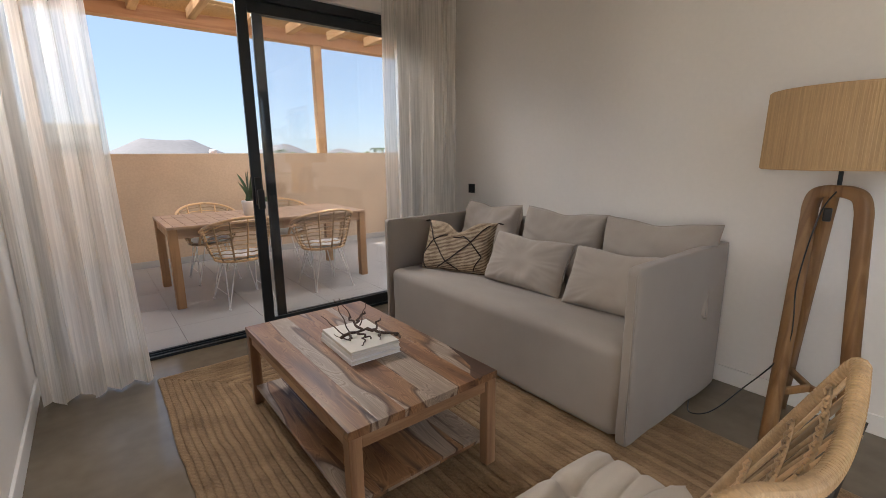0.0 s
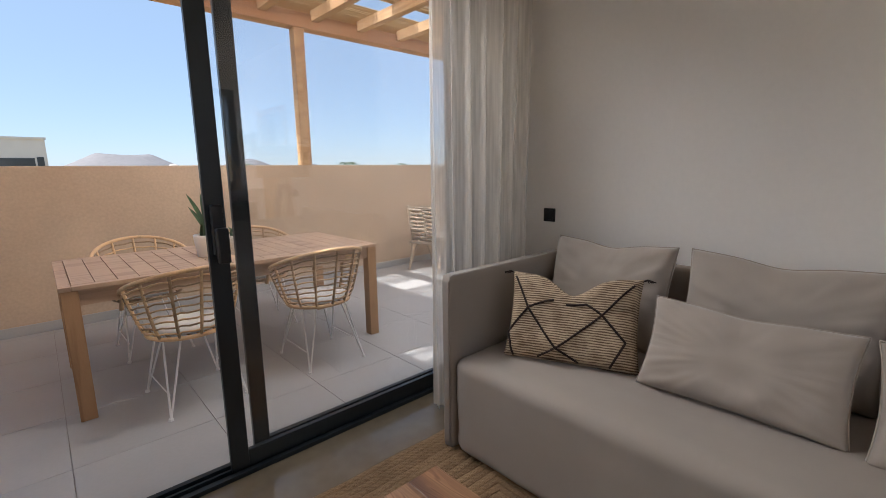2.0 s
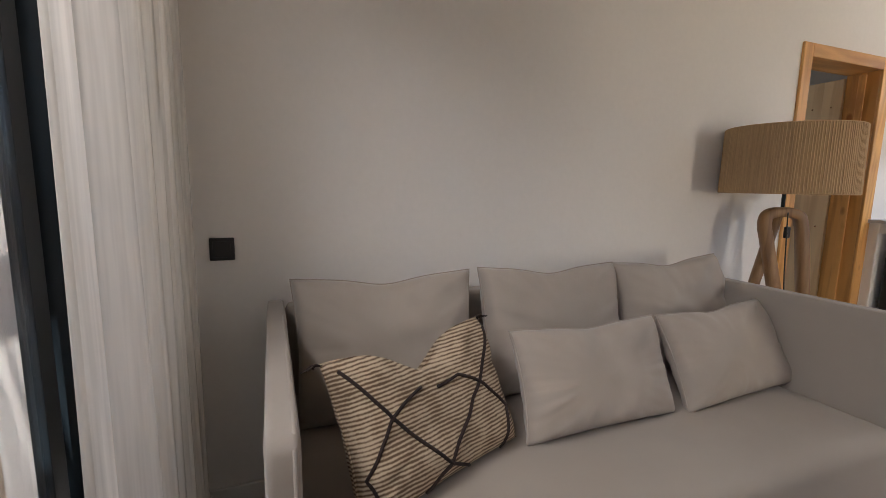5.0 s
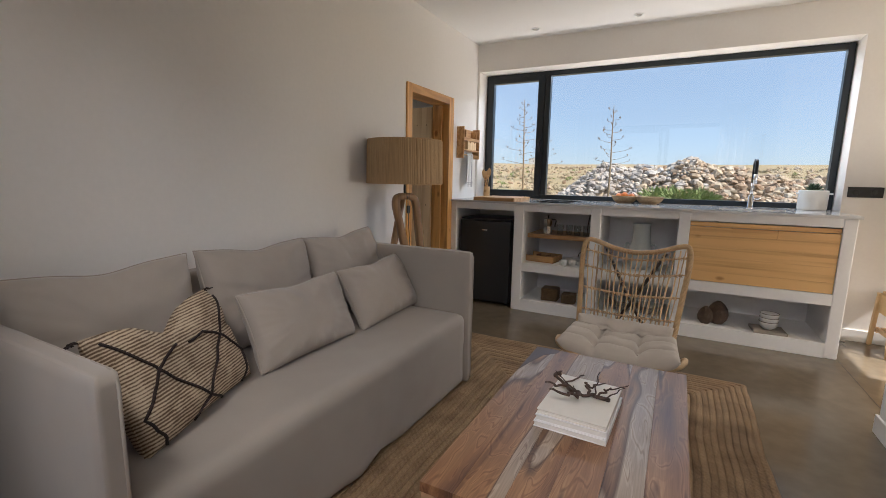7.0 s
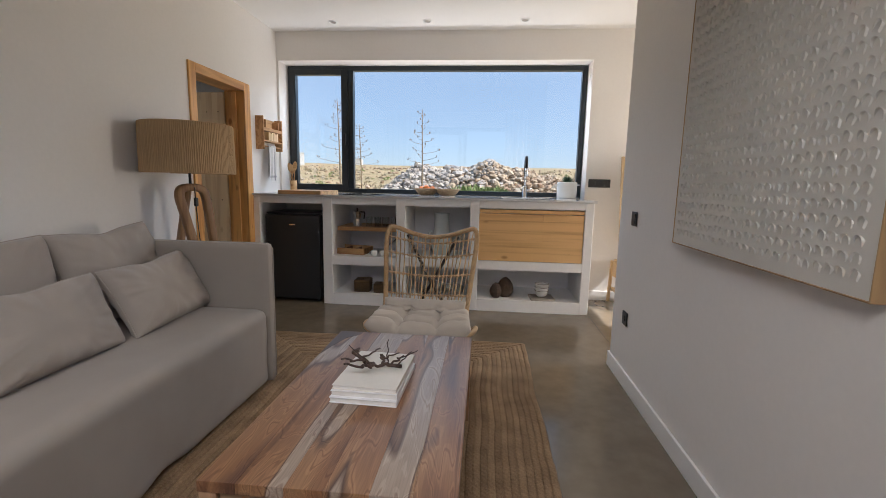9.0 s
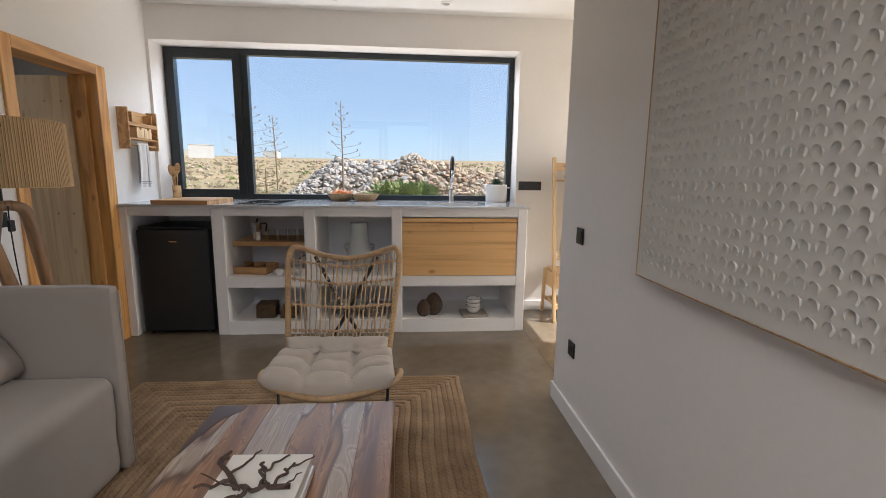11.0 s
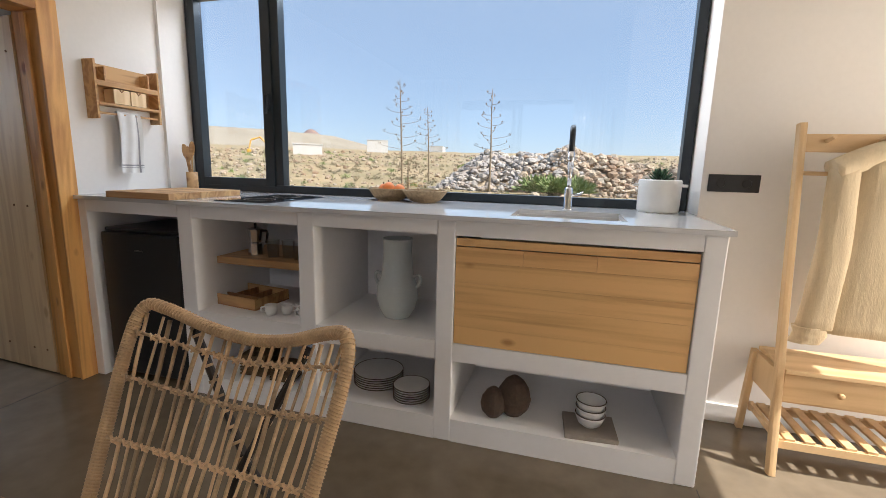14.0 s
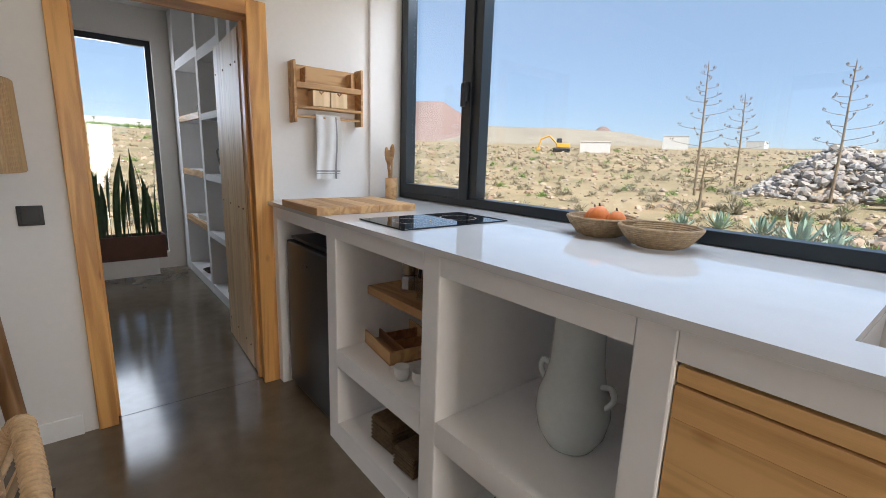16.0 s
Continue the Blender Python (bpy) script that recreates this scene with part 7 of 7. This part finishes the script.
def shrub(spots, name, material, label, n=70, thick=0.07, start=0.3):
    """Low shrubs of many short twig blades."""
    verts, faces = [], []
    s = random.Random(len(spots) + n)
    for x, y, z, r in spots:
        for k in range(n):
            a, e = s.uniform(0, 6.28), s.uniform(0.1, 1.5)
            d = Vector((math.cos(a) * math.cos(e), math.sin(a) * math.cos(e), math.sin(e) * 0.75))
            ln = r * s.uniform(0.55, 1.05) * (0.8 + 0.3 * math.sin(a * 3 + x))
            p0, p1 = Vector((x, y, z)) + d * ln * start, Vector((x, y, z)) + d * ln
            w = d.cross(Vector((s.uniform(-1, 1), s.uniform(-1, 1), s.uniform(-1, 1)))).normalized() * r * thick
            o = len(verts)
            verts += [(p0 - w)[:], (p0 + w)[:], (p1 + w * 0.4)[:], (p1 - w * 0.4)[:]]
            faces.append([o, o + 1, o + 2, o + 3])
    ob = from_lists(name, verts, faces, material)
    return tagged(ob, label, "shrubs", "", "stuff")


sp_dry, sp_green = [], []
for k in range(1900):
    d = 9.5 * math.exp(q.random() * 2.6)
    a = q.uniform(radians(-122), radians(10))
    x, y = 1.5 + d * math.cos(a), 1.0 + d * math.sin(a)
    if -29 < y < -21 and -5 < x < 7.5:
        continue
    (sp_green if q.random() < 0.2 else sp_dry).append((x, y, ground_height(x, y), q.uniform(0.14, 0.42) * (0.8 + d / 60)))
shrub(sp_dry, "dry_shrubs", M["drybush"], "grey dry shrubs scattered over the stony land", 90, 0.03, 0.45)
shrub(sp_green, "green_shrubs", M["bush"], "small green shrubs scattered over the stony land", 90, 0.03, 0.5)
shrub([(0.9 + q.uniform(-1.3, 1.3), -20.4 + q.uniform(-0.6, 0.6), ground_height(0.9, -20.4) + 0.15, q.uniform(0.6, 1.15)) for k in range(16)], "spurge_bush", M["spurge"], "bright green spurge bush before the rock heap", 900, 0.03, 0.78)
shrub([(4.6 + q.uniform(-1.6, 1.6), -16 + q.uniform(-0.8, 0.8), ground_height(4.5, -16), q.uniform(0.3, 0.55)) for k in range(12)], "dry_bush", M["drybush"], "straw-coloured dry bush beside the agaves", 140)


def agave(x, y, s, seed):
    t = thing("agave", "grey-green agave rosette growing on the stony land", "agave", (x, y, ground_height(x, y) - 0.02), seed * 40, "agaves outside")
    r = random.Random(seed)
    for k in range(26):
        e, ln = 12 + 70 * (k / 26) ** 1.1, s * r.uniform(0.75, 1.05)
        bm = bmesh.new()

        def f(u, v, e=e, ln=ln):
            w = ln * 0.075 * (0.7 + 1.2 * v) * (1 - v ** 2.2)
            c = radians(e + 14 * v * v)
            return Vector((ln * v * math.cos(c), (u - 0.5) * 2 * w, ln * v * math.sin(c) + 0.6 * w * (abs(u - 0.5) * 2) ** 2))

        grid_surface(bm, f, 4, 6)
        part("leaf", bm, M["agave"], t, smooth=True).matrix_basis = pose(0, 0, 0.03, 0, 0, k * 137.5)


for x, y, s, k in ((3.7, -12.2, 0.62, 1), (2.85, -11.6, 0.78, 2), (4.7, -12.5, 0.55, 3), (2.2, -11.2, 0.5, 4), (5.4, -12.0, 0.45, 5), (2.5, -12.6, 0.6, 6)):
    agave(x, y, s, k)


def flower_stalk(x, y, top, seed, lean=0.0):
    """Dead agave flower stalk with short candelabra branches."""
    g = ground_height(x, y)
    t = thing("agave_stalk", "tall dry agave flower stalk with short bare branches", "agave stalk", (x, y, g), seed * 30, "dry agave stalks")
    h = top - g
    r = random.Random(seed)
    axis = spline([(0, 0, -0.1), (lean * 0.3, 0.02, h * 0.4), (lean * 0.6, 0, h * 0.7), (lean, 0, h)], 6)
    part("stem", T(axis, 0.058, 8, r_end=0.014), M["stalk"], t, smooth=True)
    nb = 24
    for k in range(nb):
        v = 0.38 + 0.60 * k / nb
        p = Vector((lean * v, 0, h * v))
        a = k * 2.4 + r.uniform(-0.4, 0.4)
        ln = (0.75 * (1 - ((v - 0.55) / 0.75) ** 2) * (1.15 - v) * 1.9 + 0.06) * r.uniform(0.7, 1.1)
        e = p + Vector((math.cos(a) * ln, math.sin(a) * ln, ln * 0.22))
        bm = T(spline([p, p.lerp(e, 0.6) - Vector((0, 0, 0.03)), e], 4), 0.012, 5, r_end=0.007)
        for j in range(5):
            c = e + Vector((r.uniform(-0.1, 0.04) * math.cos(a) + r.uniform(-0.03, 0.03), r.uniform(-0.1, 0.04) * math.sin(a), r.uniform(-0.02, 0.05)))
            tube(bm, [c, c + Vector((r.uniform(-0.04, 0.04), r.uniform(-0.04, 0.04), 0.07))], 0.011, 4)
        part("branch", bm, M["stalk"], t)


flower_stalk(8.36, -19.95, 5.45, 1, 0.15)
flower_stalk(9.05, -26.5, 5.0, 2, 0.2)
flower_stalk(4.15, -20.97, 5.05, 3, 0.25)
flower_stalk(6.3, -15.2, 1.6, 4)


def polar(az, d, z=None):
    x, y = 0.47 + d * math.cos(radians(az)), d * math.sin(radians(az))
    return (x, y, ground_height(x, y) if z is None else z)


def hill(name, az, el, half, d, material, label, seed, base_el, skew=0.0, flat=0.25):
    c = polar(az, d, 0)
    wdt = d * math.tan(radians(half))
    top = 1.4 + d * math.tan(radians(el))
    low = -30 + d * math.tan(radians(base_el)) * 0.3
    bm = bmesh.new()
    across = Vector((-math.sin(radians(az)), math.cos(radians(az)), 0))
    away = Vector((math.cos(radians(az)), math.sin(radians(az)), 0))

    def f(u, v):
        a, b = u * 2 - 1, v * 2 - 1
        rr = math.hypot(a + skew * (1 - a * a), b)
        h = max(0.0, 1 - max(0.0, (rr - flat * 0.3) / (1 - flat * 0.3))) ** 1.1
        h *= 1 + 0.10 * noise.noise(Vector((a * 3 + seed, b * 3, seed)))
        p = Vector(c) + across * a * wdt + away * b * wdt
        p.z = low + (top - low) * h
        return p

    grid_surface(bm, f, 48, 24)
    tagged(link_mesh(name, bm, material, True), label, "hill", "", "structure")


hill("backdrop_volcano", -37.2, 6.7, 13, 2600, M["redhill"], "reddish volcano cone far away", 1, 3, 0, 0.5)
hill("backdrop_cone", -57.3, 4.2, 5.5, 2900, M["redhill"], "low brown volcanic cone far away", 2, 3, 0.15)
hill("backdrop_ridge", -50.0, 3.2, 24, 3000, M["ridge"], "long pale ridge far away", 3, 3, 0, 1.5)
hill("backdrop_hill", 83.5, 2.0, 9, 2800, M["hillmat"], "rounded hazy hills beyond the terrace", 4, 0, 0.1, 0.9)
hill("backdrop_hill_low", 70.5, 1.6, 6.5, 3100, M["hillmat"], "low hazy hill beyond the terrace", 5, 0, -0.1, 0.3)
hill("backdrop_hill_far", 64.0, 1.0, 6, 3300, M["hillmat"], "low hazy hill beyond the terrace", 6, 0)
hill("backdrop_hill_left", 92.0, 1.5, 9, 3200, M["hillmat"], "rounded hazy hills beyond the terrace", 8, 0)


def house(label, at, turn, w, d, h, wins=(), roof=None, up=0.0):
    t = thing("house", label, "house", (at[0], at[1], at[2] - 0.5), turn)
    part("wall", B(-w / 2, w / 2, -d / 2, d / 2, 0, h + 0.5), M["house"], t)
    part("roof", B(-w / 2 - 0.1, w / 2 + 0.1, -d / 2 - 0.1, d / 2 + 0.1, h + 0.5, h + 0.7), roof or M["house"], t)
    for x, z, ww, hh in wins:
        o = part("window", B(x - ww / 2, x + ww / 2, -d / 2 - 0.05, -d / 2 + 0.02, z + 0.5, z + hh + 0.5), M["darkglass"], t)
        part("frame", B(x - ww / 2 - 0.08, x + ww / 2 + 0.08, -d / 2 - 0.03, -d / 2 + 0.01, z + 0.42, z + 0.5), M["house"], o)
    return t


house("flat-roofed white house across the dry land", polar(-65.9, 185), 114 + 90 - 90, 13, 8, 4.2, ((-3, 1.2, 1.2, 1.4), (2.5, 0.8, 2.0, 2.0)))
house("small white flat-roofed shed across the dry land", polar(-57.4, 95), 30, 5.5, 4, 1.9, ((1, 0.6, 0.8, 0.8),))
house("low white house far across the dry land", polar(-73.5, 260), 100, 16, 7, 3.0, ((-4, 0.8, 1.6, 1.2), (3, 0.8, 1.6, 1.2)))
house("low white house far beyond the bedroom window", polar(-3.4, 300), 95, 34, 9, 4.5, ((-8, 1, 3, 1.6), (0, 1, 3, 1.6), (8, 1, 3, 1.6)))
house("modern white house with a corner window beyond the terrace", polar(93.2, 62, -2.0), 4, 9.4, 8, 6.6, ((2.3, 3.0, 3.0, 1.9), (4.2, 3.2, 0.5, 1.8), (-2.2, 3.9, 2.4, 0.7)))
th = house("house with an orange tiled roof beyond the terrace", polar(78.4, 140, -3.0), 0, 13, 8, 5.3, (), M["rooftile"])
part("satellite_dish", lathe([(0, 0), (1.0, 0.1), (1.1, 0.5), (0.9, 0.9), (0, 1.1)], 14, at=(-0.5, -2, 6.2)), M["house"], th)


def palm(at, h, seed):
    t = thing("palm_tree", "distant palm tree with a ragged crown", "palm tree", at, seed * 50, "distant palms")
    part("trunk", T(spline([(0, 0, -0.5), (0.1, 0, h * 0.5), (0.05, 0.1, h)], 5), 0.22, 7, r_end=0.14), M["trunk"], t)
    r = random.Random(seed)
    bm = bmesh.new()
    for k in range(20):
        a, e = k * 2.4, r.uniform(-0.3, 1.1)
        ln = r.uniform(1.3, 1.9)
        pts = [Vector((0.05, 0.1, h)) + Vector((math.cos(a) * ln * v * math.cos(e * (1 - v)), math.sin(a) * ln * v * math.cos(e * (1 - v)), ln * v * math.sin(e) * 0.9 - 0.75 * ln * v * v)) for v in (0, 0.25, 0.5, 0.75, 1)]
        for i in range(4):
            d = (pts[i + 1] - pts[i]).normalized()
            sd = d.cross(Vector((0, 0, 1))).normalized() * 0.22 * (1 - i * 0.18)
            for s in (-1, 1):
                for j in range(3):
                    p = pts[i].lerp(pts[i + 1], j / 3)
                    v3 = [bm.verts.new(c) for c in (p, p + d * 0.12, p + sd * s * 1.3 + d * 0.2 - Vector((0, 0, 0.14)))]
                    bm.faces.new(v3)
    part("crown", bm, M["palm"], t)


for k, (az, d, el) in enumerate(((60.1, 120, 0.95), (59.2, 110, 0.9), (53, 140, 0.75), (47.5, 130, 0.8), (40.6, 110, 1.25), (71.5, 95, 0.75), (-1.8, 290, 2.9), (-7.5, 270, 2.9), (-5.5, 250, 2.6))):
    g = polar(az, d)
    palm(g, max(2.5, 1.4 + d * math.tan(radians(el)) - g[2]), k + 1)
for k, (az, d, n) in enumerate(((62.6, 100, 24), (44.5, 130, 20), (71.0, 100, 14))):
    c = polar(az, d)
    top = 1.4 + d * 0.012
    shrub([(c[0] + q.uniform(-3.4, 3.4), c[1] + q.uniform(-1, 1), top - q.uniform(0.9, 1.8), q.uniform(0.8, 1.4)) for j in range(n)], "tree_belt", M["bush"], "row of green tree tops beyond the terrace wall", 120)
sp = []
for k in range(160):
    c = polar(q.uniform(-14, 6), q.uniform(230, 300))
    sp.append((c[0], c[1], c[2] + 0.6, q.uniform(1.2, 2.6)))
shrub(sp, "hedge_belt", M["bush"], "belt of green palms and hedges at the horizon", 60)

dg = thing("excavator", "yellow excavator working far off on the dry land", "excavator", polar(-53.5, 92), 40)
part("tracks", boxes((-1.6, 1.6, -1.1, -0.6, 0, 0.7), (-1.6, 1.6, 0.6, 1.1, 0, 0.7), bevel=0.15), M["blackplastic"], dg)
part("body", B(-1.5, 1.0, -1.0, 1.0, 0.8, 1.7, bevel=0.1), M["yellow"], dg)
part("cab", B(0.0, 1.0, -1.0, 0.0, 1.7, 2.6, bevel=0.08), M["darkglass"], dg)
part("boom", tube(T([(0.9, 0.2, 1.5), (2.4, 0.2, 3.0), (4.0, 0.2, 2.4)], 0.18, 6), [(4.0, 0.2, 2.4), (4.4, 0.2, 0.6)], 0.14, 6), M["yellow"], dg)
part("bucket", B(4.0, 4.8, -0.3, 0.7, 0.1, 0.7, bevel=0.1), M["yellow"], dg)

# paving slabs of the terrace
tm = bpy.data.meshes.new("tile")
bm = B(0.0015, 0.5985, 0.0015, 0.5985, -0.008, 0.0, bevel=0.0012, seg=1)
bm.to_mesh(tm)
bm.free()
tm.materials.append(M["tile"])
fl = tagged(new("terrace_floor"), "large pale grey porcelain terrace tiles", "", "", "structure")
for i in range(-6, 10):
    for j in range(6):
        y0, y1 = (3.495, 3.96) if j == 0 else (3.36 + j * 0.6, min(6.448, 3.96 + j * 0.6))
        if y1 - y0 < 0.01:
            continue
        o = new("tile", tm)
        o.parent = fl
        o.matrix_basis = pose(0.67 + i * 0.6, y0, 0) @ Matrix.Diagonal((1, (y1 - y0) / 0.6, 1, 1))
